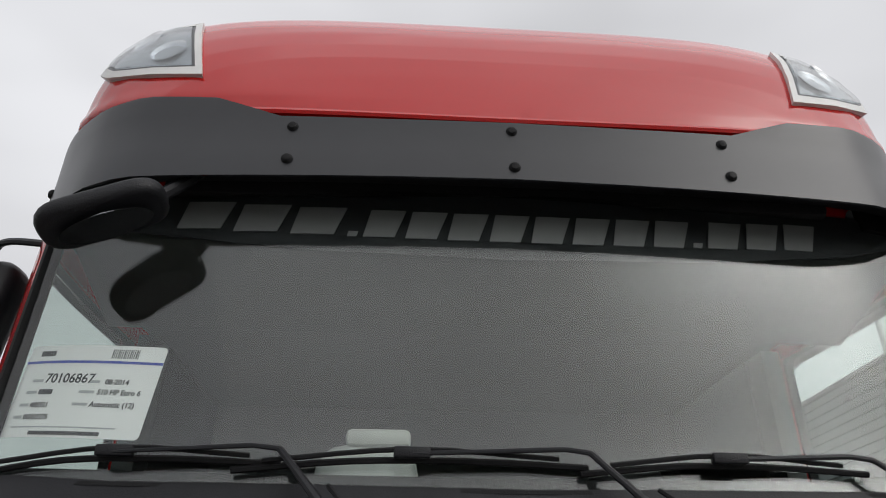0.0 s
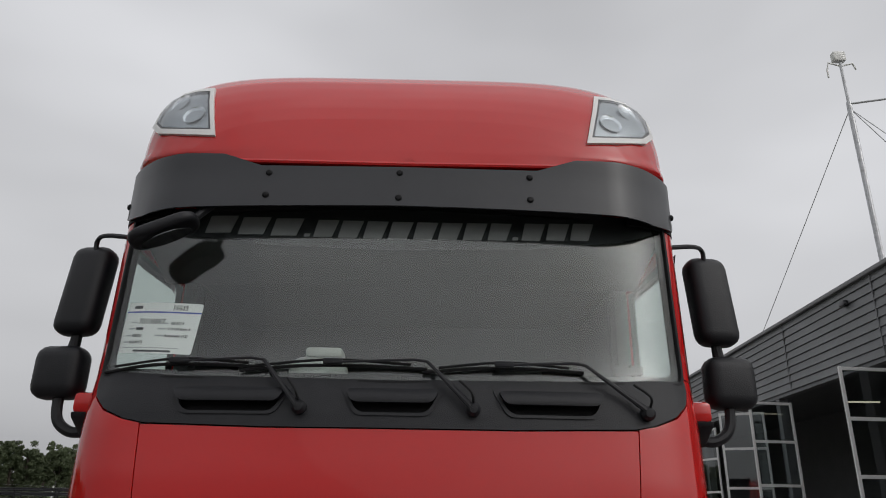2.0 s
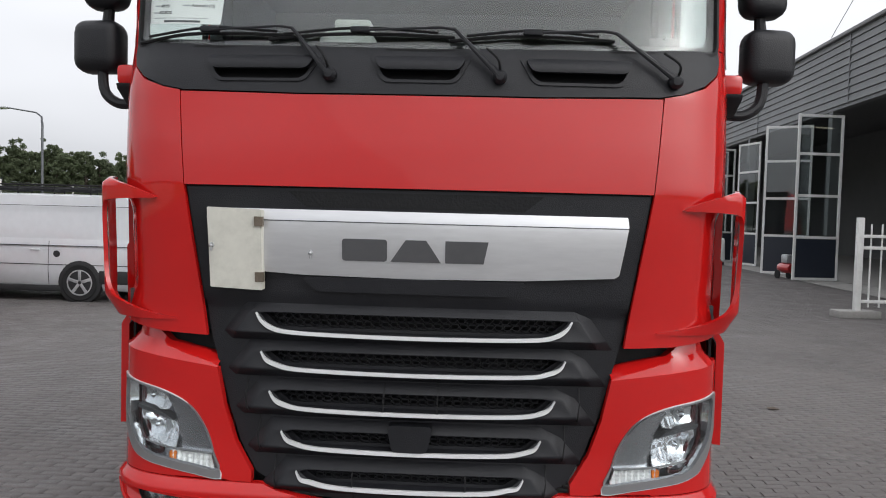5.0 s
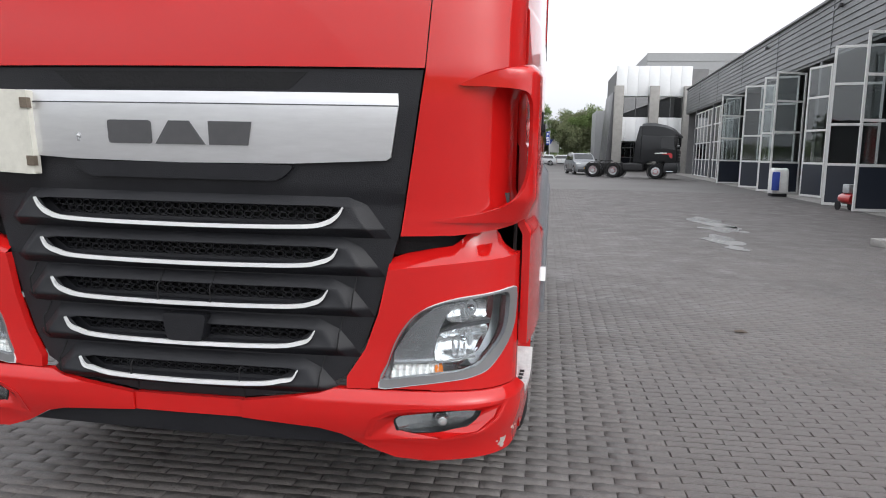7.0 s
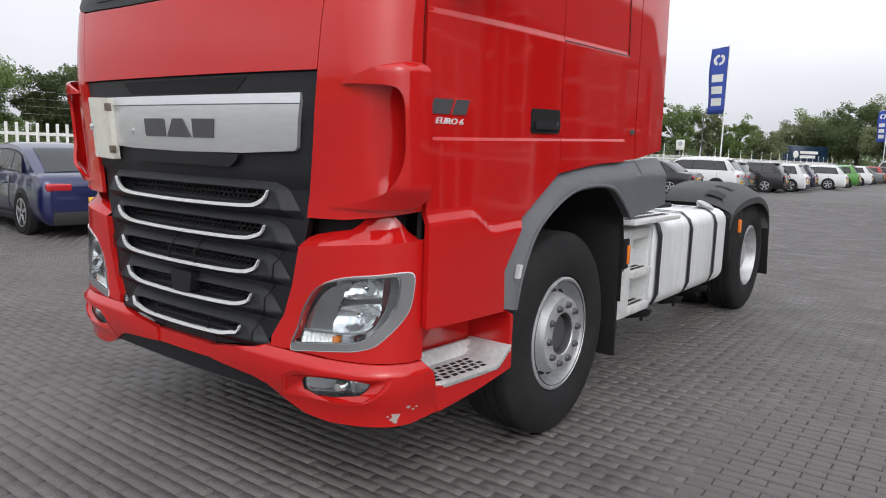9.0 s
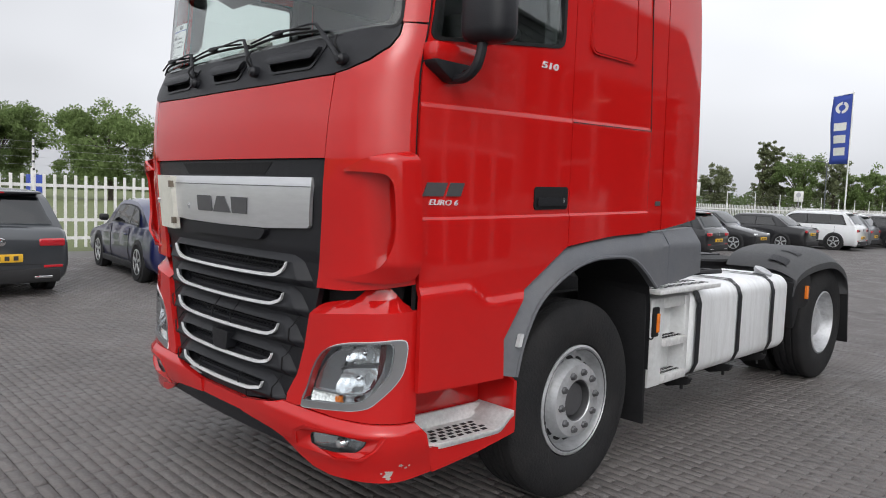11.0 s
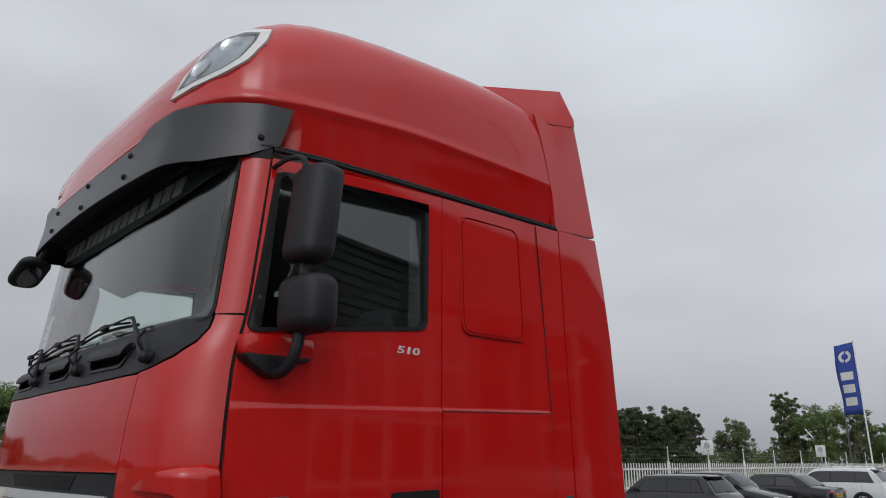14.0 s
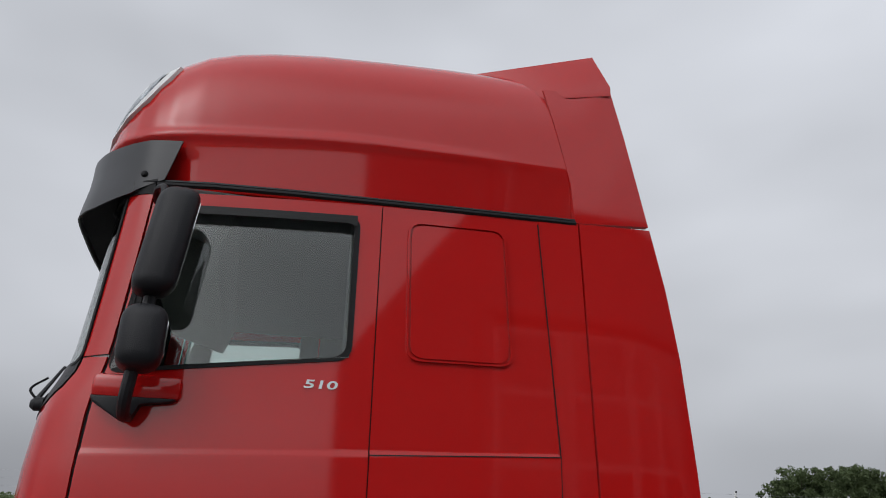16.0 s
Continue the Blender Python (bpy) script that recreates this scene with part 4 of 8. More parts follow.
# roof lights
def roof_light(side):
    # the outline runs from the inner lower corner, up the inner edge, over the top and down the outer edge
    outer = [(0.782, 3.305), (0.81, 3.42), (0.838, 3.53), (0.862, 3.632), (0.935, 3.648), (1.02, 3.65), (1.095, 3.632), (1.122, 3.55), (1.115, 3.43), (1.06, 3.365), (0.92, 3.325)]
    cx, cz = 0.965, 3.49

    def rs(x, z, off=0.0):
        """The roof's front by x and height."""
        lo, hi = -0.035, 0.9
        for _ in range(40):
            mid = (lo + hi) / 2
            top, wide, p = np.interp(mid, ROOF_Y, ROOF_T), np.interp(mid, ROOF_Y, ROOF_W), np.interp(mid, ROOF_Y, ROOF_P)
            inside_it = (abs(x) / wide) ** p + max(0.0, (z - 3.035) / (top - 3.035)) ** p < 1
            lo, hi = (lo, mid) if inside_it else (mid, hi)
        nx = max(0.0, (abs(x) - 0.8) / 0.35)
        return (math.copysign(abs(x) + off * nx, x), hi - off, z + off * 0.35)
    inner = [(cx + (u - cx) * 0.86, cz + (v - cz) * 0.82) for u, v in outer]
    lens = [(cx + (u - cx) * 0.80, cz + (v - cz) * 0.76) for u, v in outer]
    lamp = part("roof_light", frame_ring(flip(outer, side), flip(inner, side), 0.012, 0.02, rs), mat("white_surround", (0.66, 0.66, 0.65), 0.4, vary=0.05), truck, "clear roof light in a pale surround")
    part("inner_frame", frame_ring(flip(inner, side), flip(lens, side), 0.010, 0.02, rs), EMBLEM, lamp)
    part("reflector_bed", panel(flip(lens, side), 0.004, 0.004, 0.03, 0.03, surf=rs), mat("lamp_bed", (0.42, 0.43, 0.44), 0.25, metal=0.8, vary=0.08), lamp)
    for u, v, r in ((0.905, 3.44, 0.052), (1.0, 3.545, 0.05)):
        p, q = Vector(rs(side * u, v, 0.006)), Vector(rs(side * u, v, 0.1))
        part("bowl", lathe([(r, 0.004), (r * 0.9, 0.0), (r * 0.5, -0.012), (0, -0.016)], 20, None, Matrix.Translation(p) @ (q - p).to_track_quat("X", "Z").to_matrix().to_4x4()), CHROME, lamp)
    part("lens_cover", panel(flip(lens, side), 0.014, 0.003, 0.04, 0.04, surf=rs), CLEAR, lamp).visible_shadow = False


both(roof_light)


# cab sides: door, side window, back panel, deflectors
def ramp(x):
    x = min(1.0, max(0.0, x))
    return x * x * (3 - 2 * x)


CREASE = ([1.2, 1.30, 1.52, 1.64, 1.9], [1.235, 1.245, 1.25, 1.17, 1.175])


def side_off(u, v):
    """The side's relief: ledges under the window, under the handle and along the sill."""
    low = np.interp(abs(u), *CREASE)
    return 0.007 * ramp((2.0125 - v) / 0.0125) + 0.008 * ramp((1.5375 - v) / 0.0125) + 0.024 * min(1.0, max(0.0, (low - v) / 0.04))


def dense(poly, step=0.05):
    """The same outline with points at most a step apart."""
    out = []
    for (u0, v0), (u1, v1) in zip(poly, poly[1:] + poly[:1]):
        n = max(1, int(math.hypot(u1 - u0, v1 - v0) / step))
        out += [(u0 + (u1 - u0) * k / n, v0 + (v1 - v0) * k / n) for k in range(n)]
    return out


def side_parts(side):
    d0, d1 = 1.275, SY(1.187)
    win = rounded([(SY(0.235), 2.272), (SY(0.285), 2.938), (SY(1.10), 2.955), (SY(1.10), 2.352)], 0.06, 5)
    win = dense([tuple(p) for p in win])
    hole = [(SY(0.25), 2.29), (SY(0.29), 2.925), (SY(1.09), 2.94), (SY(1.09), 2.362)]
    door = part("door", panel(flip([(d0, 0.79), (SY(0.71), 0.775), (SY(0.70), 0.96), (SY(0.86), 1.18), (d1, 1.37), (d1, 3.012), (SY(0.262), 2.99), (1.275, 2.33)], side), side_off, 0.03, 0.04, 0.0125, holes=[flip(hole, side)]), RED, truck, "red cab door")
    part("window_seal", frame_ring(flip(win, side), flip([(SY(0.66) + (u - SY(0.66)) * 0.95, 2.63 + (v - 2.63) * 0.95) for u, v in win], side), 0.007, 0.03), DARK, door)
    part("window_fill", panel(flip([(SY(0.25), 2.29), (SY(0.29), 2.93), (SY(0.315), 2.93), (SY(0.292), 2.30)], side), 0.003, 0.01), DARK, door)
    pane = part("window", panel(flip(hole, side), lambda u, v: 0.012 - 0.044 * (v - 2.29) / 0.65, 0.005, 0.1, 0.1), SIDEGLASS, door, "side window glass")
    pane.visible_shadow = False
    part("rain_guard", panel(flip([(SY(0.32), 2.93), (SY(1.085), 2.95), (SY(1.085), 2.905), (SY(1.05), 2.915), (SY(0.36), 2.90)], side), 0.022, 0.004), glass_mat("smoked_plastic", (0.16, 0.16, 0.17)), door, "smoked rain guard over the window").visible_shadow = False
    grab = part("door_handle", panel(flip(rounded([(SY(0.905), 1.56), (SY(0.905), 1.672), (SY(1.168), 1.672), (SY(1.168), 1.56)], 0.02), side), 0.014, 0.014), DARK, door, "black door handle in a recess")
    part("pull", panel(flip(rounded([(SY(0.92), 1.578), (SY(0.92), 1.618), (SY(1.155), 1.618), (SY(1.155), 1.578)], 0.012), side), 0.025, 0.016), BLACK, grab)
    part("lock", panel(flip([(SY(1.118), 1.595), (SY(1.118), 1.615), (SY(1.126), 1.615), (SY(1.126), 1.595)], side), 0.0275, 0.01), CHROME, grab)
    part("door_gap", panel(flip([(1.262, 0.80), (1.276, 0.80), (1.276, 1.26), (1.262, 1.26)], side), -0.012, 0.01), DARK, truck)
    part("door_gap", panel(flip([(1.262, 1.79), (1.276, 1.79), (1.276, 2.33), (1.318, 3.0), (1.296, 3.0), (1.262, 2.33)], side), -0.012, 0.01), DARK, truck)
    part("door_gap", panel(flip([(d1 - 0.002, 1.37), (d1 + 0.007, 1.37), (d1 + 0.007, 3.01), (d1 - 0.002, 3.01)], side), -0.008, 0.01), DARK, truck)
    # rear side panel with its raised field
    b0, b1 = d1 + 0.005, SY(1.965)
    part("side_panel", panel(flip([(b0, 1.37), (SY(1.6), 1.405), (b1, 1.41), (b1 + 0.0, 3.02), (b0, 3.012)], side), side_off, 0.03, 0.08, 0.0125), RED, truck, "red cab side panel")
    part("panel_seam", panel(flip([(b0, 1.998), (b1, 1.998), (b1, 2.002), (b0, 2.002)], side), lambda u, v: side_off(u, v) + 0.002, 0.004, 0.08, 0.004), DARK, truck)
    part("panel_seam", panel(flip([(b1, 1.42), (b1 + 0.004, 1.42), (b1 + 0.004, 2.0), (SY(1.894), 3.0), (SY(1.890), 3.0), (b1, 2.0)], side), 0.0065, 0.004, 0.1, 0.05), DARK, truck)
    fo = rounded([(SY(1.315), 2.36), (SY(1.30), 2.952), (SY(1.735), 2.952), (SY(1.765), 2.352)], 0.06, 5)
    fi = [(SY(1.53) + (u - SY(1.53)) * 0.93, 2.655 + (v - 2.655) * 0.955) for u, v in fo]
    part("raised_field", panel(flip(fi, side), 0.010, 0.012, 0.1, 0.1), RED, truck)
    part("field_edge", frame_ring(flip(fo, side), flip([(SY(1.53) + (u - SY(1.53)) * 0.965, 2.655 + (v - 2.655) * 0.978) for u, v in fo], side), 0.013, 0.012), RED, truck)
    part("corner_post", panel(flip([(SY(1.97), 1.415), (SY(2.14), 1.42), (SY(2.09), 3.025), (SY(1.895), 3.02), (SY(1.96), 2.0)], side), 0.003, 0.03, 0.06, 0.08), RED, truck)
    part("marker_tag", panel(flip([(SY(2.06), 1.565), (SY(2.06), 1.592), (SY(2.12), 1.592), (SY(2.12), 1.565)], side), 0.006, 0.004), EMBLEM, truck)
    # deflector behind the cab
    part("side_deflector", panel(flip([(SY(2.15), 1.42), (SY(2.62), 1.47), (SY(2.60), 1.95), (SY(2.565), 2.42), (SY(2.52), 2.74), (SY(2.46), 3.03), (SY(2.098), 3.025)], side), lambda u, v: 0.004 - 0.03 * max(0.0, (u * side - SY(2.3)) / 0.45) ** 2, 0.025, 0.05, 0.08), RED, truck, "red air deflector behind the cab")

    def fin(u, v, off=0.0):
        """The roof deflector by y and height: it leans in towards its top."""
        x = 1.238 - 0.05 * max(0.0, (v - 3.45) / 0.5) ** 2 * (1.0 if u < 2.1 else max(0.0, 1 - (u - 2.1) / 0.12)) + off
        return (side * x, u, v)
    part("roof_deflector", panel([(2.078, 3.085), (2.455, 3.115), (2.405, 3.36), (2.36, 3.58), (2.30, 3.835), (1.95, 3.78), (2.02, 3.475), (2.066, 3.275)], 0.004, 0.03, 0.05, 0.05, surf=fin), RED, truck, "red roof deflector fin")
    cap = bmesh.new()
    a = [(side * 1.06, 1.66, 3.915), (side * 1.212, 1.955, 3.785), (side * 1.252, 2.30, 3.845), (side * 1.205, 2.235, 4.04), (side * 0.95, 2.20, 4.06), (side * 0.9, 1.72, 3.985)]
    v = [cap.verts.new(p) for p in a] + [cap.verts.new((x, y, z - 0.05)) for x, y, z in a]
    for q in ((0, 1, 3), (1, 2, 3), (0, 3, 5), (3, 4, 5)):
        cap.faces.new([v[i] for i in q])
        cap.faces.new([v[6 + i] for i in q])
    for i in range(6):
        j = (i + 1) % 6
        cap.faces.new((v[i], v[j], v[6 + j], v[6 + i]))
    bmesh.ops.recalc_face_normals(cap, faces=cap.faces)
    part("fin_top", cap, RED, truck)
    # gutter between cab and roof
    part("gutter", tube([skin(side * SY(y), 3.027, 0.0) for y in (0.26, 0.5, 0.8, 1.1, 1.5, 1.9, 2.08)], 0.011, 6), DARK, truck)
    part("gutter", tube([skin(side * SY(y), 3.043, -0.006) for y in (0.26, 0.5, 0.8, 1.1, 1.5, 1.9, 2.08)], 0.008, 6), BLACK, truck)
    # mirrors on their bracket
    br = part("mirror_bracket", box(1.17, 1.262, 0.205, 0.50, 2.185, 2.268, 0.02), RED, truck, "red mirror bracket")
    part("bracket_foot", prism([(0.205, 2.19), (0.49, 2.19), (0.47, 2.178), (0.37, 2.165), (0.345, 2.108), (0.305, 2.112), (0.215, 2.168)], 1.17, 1.262, "x", 0.012), BLACK, br)
    part("arm", tube([(1.24, 0.33, 2.125), (1.31, 0.33, 2.125), (1.37, 0.335, 2.17), (1.388, 0.345, 2.26), (1.385, 0.355, 2.4), (1.37, 0.36, 2.52)], 0.022, 10, smooth_n=5), BLACK, br)
    part("upper_arm", tube([(1.185, 0.30, 2.955), (1.30, 0.31, 2.965), (1.35, 0.34, 2.955), (1.355, 0.35, 2.90)], 0.014, 8, smooth_n=4, flat=0.7), BLACK, br)

    big = box(1.277, 1.462, 0.302, 0.452, 2.525, 2.935, 0.055, seg=4)
    for v in big.verts:
        k = (v.co.z - 2.525) / 0.41
        v.co.x += 0.012 * (1 - k)
        v.co.y += 0.05 * k - 0.02 + 0.012 * (v.co.x - 1.36) / 0.1
    m1 = part("main_mirror", big, BLACK, truck, "black main mirror housing")
    glass = box(1.313, 1.411, 0.446, 0.455, 2.575, 2.885, 0.004)
    for v in glass.verts:
        v.co.y += 0.05 * (v.co.z - 2.525) / 0.41 - 0.02 + 0.012 * (v.co.x - 1.36) / 0.1
    part("mirror_glass", glass, CHROME, m1)
    small = box(1.298, 1.512, 0.285, 0.435, 2.255, 2.475, 0.055, seg=4)
    for v in small.verts:
        v.co.y += 0.012 * (v.co.x - 1.4) / 0.1
    m2 = part("wide_mirror", small, BLACK, truck, "black wide-angle mirror housing")
    glass = box(1.338, 1.459, 0.429, 0.438, 2.308, 2.422, 0.004)
    for v in glass.verts:
        v.co.y += 0.012 * (v.co.x - 1.4) / 0.1
    part("mirror_glass", glass, CHROME, m2)
    part("stem", tube([(1.37, 0.36, 2.45), (1.365, 0.36, 2.56)], 0.02, 8), DARK, m2)
    if side < 0:
        for ob in (br, m1, m2):
            for o in (ob, *ob.children):
                for v in o.data.vertices:
                    v.co.x = -v.co.x
                o.data.flip_normals()


both(side_parts)
# kerb mirror at the top of the windscreen
kerb = prism(rounded([(-0.135, -0.085), (0.135, -0.085), (0.135, 0.085), (-0.135, 0.085)], 0.075, 6), -0.020, 0.022, "z", 0.018, None, Matrix.Translation((-0.905, -0.05, 2.852)) @ pose(0, 0, 0, 0, -26, 6), 4)
km = part("kerb_mirror", kerb, BLACK, truck, "black kerb mirror housing on a short arm")
part("arm", tube([(-0.82, -0.04, 2.895), (-0.76, -0.01, 2.97), (-0.74, 0.03, 3.03)], 0.016, 8, smooth_n=4), BLACK, km)
part("mirror_glass", lathe([(0, 0), (0.7, 0.0), (0.7, 0.04), (0, 0.05)], 24, None, Matrix.Translation((-0.905, -0.05, 2.846)) @ Matrix.Translation((0.012, 0, -0.022)) @ pose(0, 0, 0, 0, -26, 6) @ Matrix.Diagonal((0.14, 0.078, 0.05, 1)) @ pose(0, 0, 0, 0, 90, 0)), mat("dim_mirror", (0.22, 0.23, 0.24), 0.05, metal=1.0, vary=0.05), km)
# badges on the door
part("power_badge", text_bm("510", 0.066, 0.003, Matrix.Translation((1.241, 0.925, 2.264)) @ pose(0, 0, 0, 90, 0, 90) @ Matrix.Diagonal((1.3, 0.66, 1, 1)), 0.1, 0.001), TRIM, truck, "chrome power badge")
for poly in ([(0.25, 1.638), (0.335, 1.638), (0.355, 1.692), (0.27, 1.692)], [(0.35, 1.638), (0.42, 1.638), (0.44, 1.692), (0.37, 1.692)]):
    part("model_badge", panel([(SY(y), z - 0.012 + (z > 1.66) * 0.004) for y, z in poly], 0.013, 0.010), EMBLEM, truck, "plain dark chrome badge bar")
part("class_badge", text_bm("EURO 6", 0.036, 0.003, Matrix.Translation((1.208, 0.245, 1.592)) @ pose(0, 0, 0, 90, 0, 84) @ Matrix.Diagonal((1.3, 0.95, 1, 1)), 0.2), TRIM, truck, "chrome badge lettering")


# cab back, floor and cabin
part("cab_back", box(-1.2, 1.2, 2.08, 2.12, 1.35, 3.08, 0.01), BLACK, truck)
part("roof_back", prism([(-1.2, 3.05), (-1.17, 3.80), (-1.02, 3.96), (1.02, 3.96), (1.17, 3.80), (1.2, 3.05)], 2.07, 2.10, "y"), BLACK, truck)
part("cab_floor", box(-1.15, 1.15, 0.12, 2.08, 1.30, 1.36), CABIN_DARK, truck)
part("fire_wall", box(-0.9, 0.9, 0.14, 0.2, 0.9, 2.18), CABIN_DARK, truck)
DASH = [float(v) for v in np.linspace(-1.13, 1.13, 31)]
part("dashboard", loft([[skin(s, 1.95, -0.05) for s in DASH], [skin(s, 2.262, -0.035) for s in DASH], [skin(s, 2.275, -0.06) for s in DASH]] + [[(s * 0.98, y, z) for s in DASH] for y, z in ((0.36, 2.283), (0.48, 2.27), (0.62, 2.20), (0.66, 2.05), (0.6, 1.9))]), CABIN, truck, "grey dashboard")
part("cabin_back", box(-1.16, 1.16, 2.03, 2.075, 1.36, 3.0), CABIN, truck, "grey cabin back wall")
for side in (-1, 1):
    xa, xb = sorted((side * 1.125, side * 1.14))
    part("pillar_lining", box(min(side * 1.13, side * 1.205), max(side * 1.13, side * 1.205), 1.075, 1.20, 1.36, 3.0, 0.006), CABIN_DARK, truck, "grey pillar lining")
    part("side_lining", box(xa, xb, 1.205, 2.03, 1.36, 3.0, 0.006), CABIN_DARK, truck, "grey cabin side lining")
    part("door_lining", box(xa, xb, 0.42, 1.07, 1.36, 2.27, 0.006), CABIN_DARK, truck, "grey door lining")
part("bunk", box(-1.1, 1.1, 1.35, 2.03, 1.36, 1.95, 0.04), CABIN_DARK, truck)
part("header_shelf", prism([(0.22, 3.0), (0.2, 2.93), (0.55, 2.82), (0.62, 3.0)], -1.1, 1.1, "x", 0.01), CABIN, truck, "storage shelf above the windscreen")


def seat(x):
    s = part("seat", box(x - 0.26, x + 0.26, 0.85, 1.32, 1.62, 1.80, 0.05, seg=3), CABIN_DARK, truck, "dark driver's cab seat")
    part("backrest", box(x - 0.25, x + 0.25, 1.22, 1.36, 1.74, 2.42, 0.05, None, None, 3), CABIN_DARK, s)
    part("headrest", box(x - 0.14, x + 0.14, 1.26, 1.36, 2.43, 2.60, 0.04, None, None, 3), CABIN_DARK, s)
    part("base", box(x - 0.2, x + 0.2, 0.9, 1.25, 1.36, 1.62, 0.02), CABIN_DARK, s)


seat(0.62)
seat(-0.62)
wheel_m = Matrix.Translation((0.62, 0.66, 2.12)) @ pose(0, 0, 0, 0, -35, 90)
rim_bm = bmesh.new()
lathe([(0.215 + 0.016 * math.cos(a), 0.016 * math.sin(a)) for a in (2 * math.pi * k / 8 for k in range(8))], 32, rim_bm, wheel_m, True)
tube([(0.0, -0.21, 0), (0.02, 0, 0), (0.0, 0.21, 0)], 0.018, 6, rim_bm, 0, wheel_m)
part("steering_wheel", rim_bm, CABIN_DARK, truck, "black steering wheel")
# things on the dashboard
pod = part("dash_fan", box(-0.44, -0.20, 0.20, 0.38, 2.28, 2.435, 0.07, seg=4), mat("pale_grey_plastic", (0.36, 0.37, 0.36), 0.5, vary=0.1), truck, "pale grey plastic unit on the dashboard")
part("cap", box(-0.37, -0.22, 0.22, 0.34, 2.425, 2.465, 0.014), mat("pale_grey_top", (0.5, 0.51, 0.48), 0.5, vary=0.1), pod)
part("paper_tag", box(0.22, 0.26, 0.13, 0.16, 2.272, 2.30, 0.003), PAPER, truck)
part("phone_holder", tube([(1.0, 0.30, 2.27), (1.0, 0.30, 2.36), (0.96, 0.28, 2.42)], 0.014, 8), CABIN_DARK, truck)
part("holder_grip", box(0.90, 1.02, 0.27, 0.30, 2.38, 2.42, 0.01), CABIN_DARK, truck)


# arches, steps
def arch(side):
    def flat(y, z, off=0.0):
        p = skin(side * SY(y), 1.2, off)
        return (p[0], p[1], z)
    outer = [tuple(p) for p in curve_points([(0.690, 0.80), (0.74, 0.97), (0.87, 1.176), (1.02, 1.29), (1.222, 1.393), (1.589, 1.441), (2.185, 1.467)], 5)]
    inner = [(2.185, 1.15)] + [tuple(p) for p in curve_points([(2.06, 1.135), (1.93, 1.235), (1.78, 1.315), (1.60, 1.335), (1.38, 1.325), (1.183, 1.272), (0.96, 1.142), (0.843, 0.958), (0.792, 0.785)], 5)]
    line_a, line_b = np.array(outer[:-1]), np.array(outer[1:])

    def bevelled(y, z):
        """Proud by its lower face, falling back along the upper edge."""
        q = np.array((y, z))
        k = np.clip(((q - line_a) * (line_b - line_a)).sum(1) / ((line_b - line_a) ** 2).sum(1), 0, 1)
        d = np.hypot(*(line_a + (line_b - line_a) * k[:, None] - q).T).min()
        return 0.048 - 0.058 * max(0.0, 1 - d / 0.085)
    a = part("wheel_arch", panel(outer + inner, bevelled, 0.05, 0.03, 0.03, surf=flat), GREY, truck, "grey plastic wheel arch")
    part("arch_rear", panel([(2.19, 1.15), (2.19, 1.467), (2.60, 1.49), (2.62, 1.20), (2.4, 1.17)], lambda y, z: 0.046 - 0.058 * max(0.0, 1 - (1.475 - z) / 0.085), 0.05, 0.1, 0.02, surf=flat), GREY, truck, "grey plastic fairing behind the arch")
    part("arch_lip", tube([flat(y, z, 0.044) for y, z in inner[1:]], 0.012, 6), GREY, a)
    part("arch_reflector", panel([(0.785, 0.93), (0.80, 0.99), (0.825, 0.99), (0.81, 0.93)], 0.056, 0.02, surf=flat), TRIM, a)
    liner = bmesh.new()
    arc = [(y, z) for y, z in inner[:0:-1]] + [(2.09, 1.0), (2.10, 0.62)]
    rows = [[liner.verts.new((side * x, y + (0.01 if x < 1 else 0), z)) for y, z in arc] for x in (1.242, 0.72)]
    for i in range(len(arc) - 1):
        liner.faces.new((rows[0][i], rows[0][i + 1], rows[1][i + 1], rows[1][i]))
    part("arch_liner", liner, DARK, truck, "black inner mudguard")
    part("mud_flap", prism([(2.07, 1.12), (2.12, 1.12), (2.135, 0.27), (2.115, 0.27)], side * 0.72, side * 1.215, "x", 0.004), DARK, truck, "black rubber mud flap")
    # step well below the door: red back and end, pale tread with a raised rim, red rail under it
    ye, ys = 0.845, 0.215
    step = part("step_well", panel(flip([(SY(ys), 0.83), (SY(ye), 0.80), (SY(ye), 0.56), (SY(ys), 0.56)], side), -0.235, 0.012, 0.05, 0.05), RED, truck, "red step well with a pale tread")
    end = prism([(0.96, 0.50), (1.235, 0.50), (1.235, 0.745), (1.19, 0.765), (0.96, 0.79)], ye - 0.012, ye + 0.012, "y", 0.004)
    if side < 0:
        end.transform(Matrix.Diagonal((-1, 1, 1, 1)))
        bmesh.ops.reverse_faces(end, faces=end.faces)
    part("step_end", end, RED, step)
    part("step_rail", panel(flip([(1.372, 0.412), (1.338, 0.545), (1.36, 0.525), (1.44, 0.512), (1.56, 0.508), (SY(0.74), 0.512), (SY(0.80), 0.545), (SY(ye), 0.56), (SY(ye), 0.475), (SY(0.6), 0.44)], side), 0.004, 0.03, 0.03, 0.02), RED, step)

    def tread_at(y, w, h=0.0):
        p = skin(side * SY(y), 0.56, 0.0)
        rim = max(0.06 * ramp((w - 0.19) / 0.03), 0.068 * ramp((y - 0.72) / 0.12))
        tuck = 0.06 * (1 - ramp((y - 0.27) / 0.11))
        return (p[0] - side * (max(w, tuck) - 0.010), p[1], 0.54 + h + rim - (0.014 if w < 0 else 0.0))
    tr = bmesh.new()
    yy, ww = np.linspace(0.265, ye - 0.014, 26), [-0.001, 0.0, 0.006, 0.02, 0.06, 0.10, 0.14, 0.18, 0.193, 0.206, 0.22, 0.236]
    grid = [[[tr.verts.new(tread_at(y, w, h)) for w in ww] for y in yy] for h in (0.0, -0.012)]
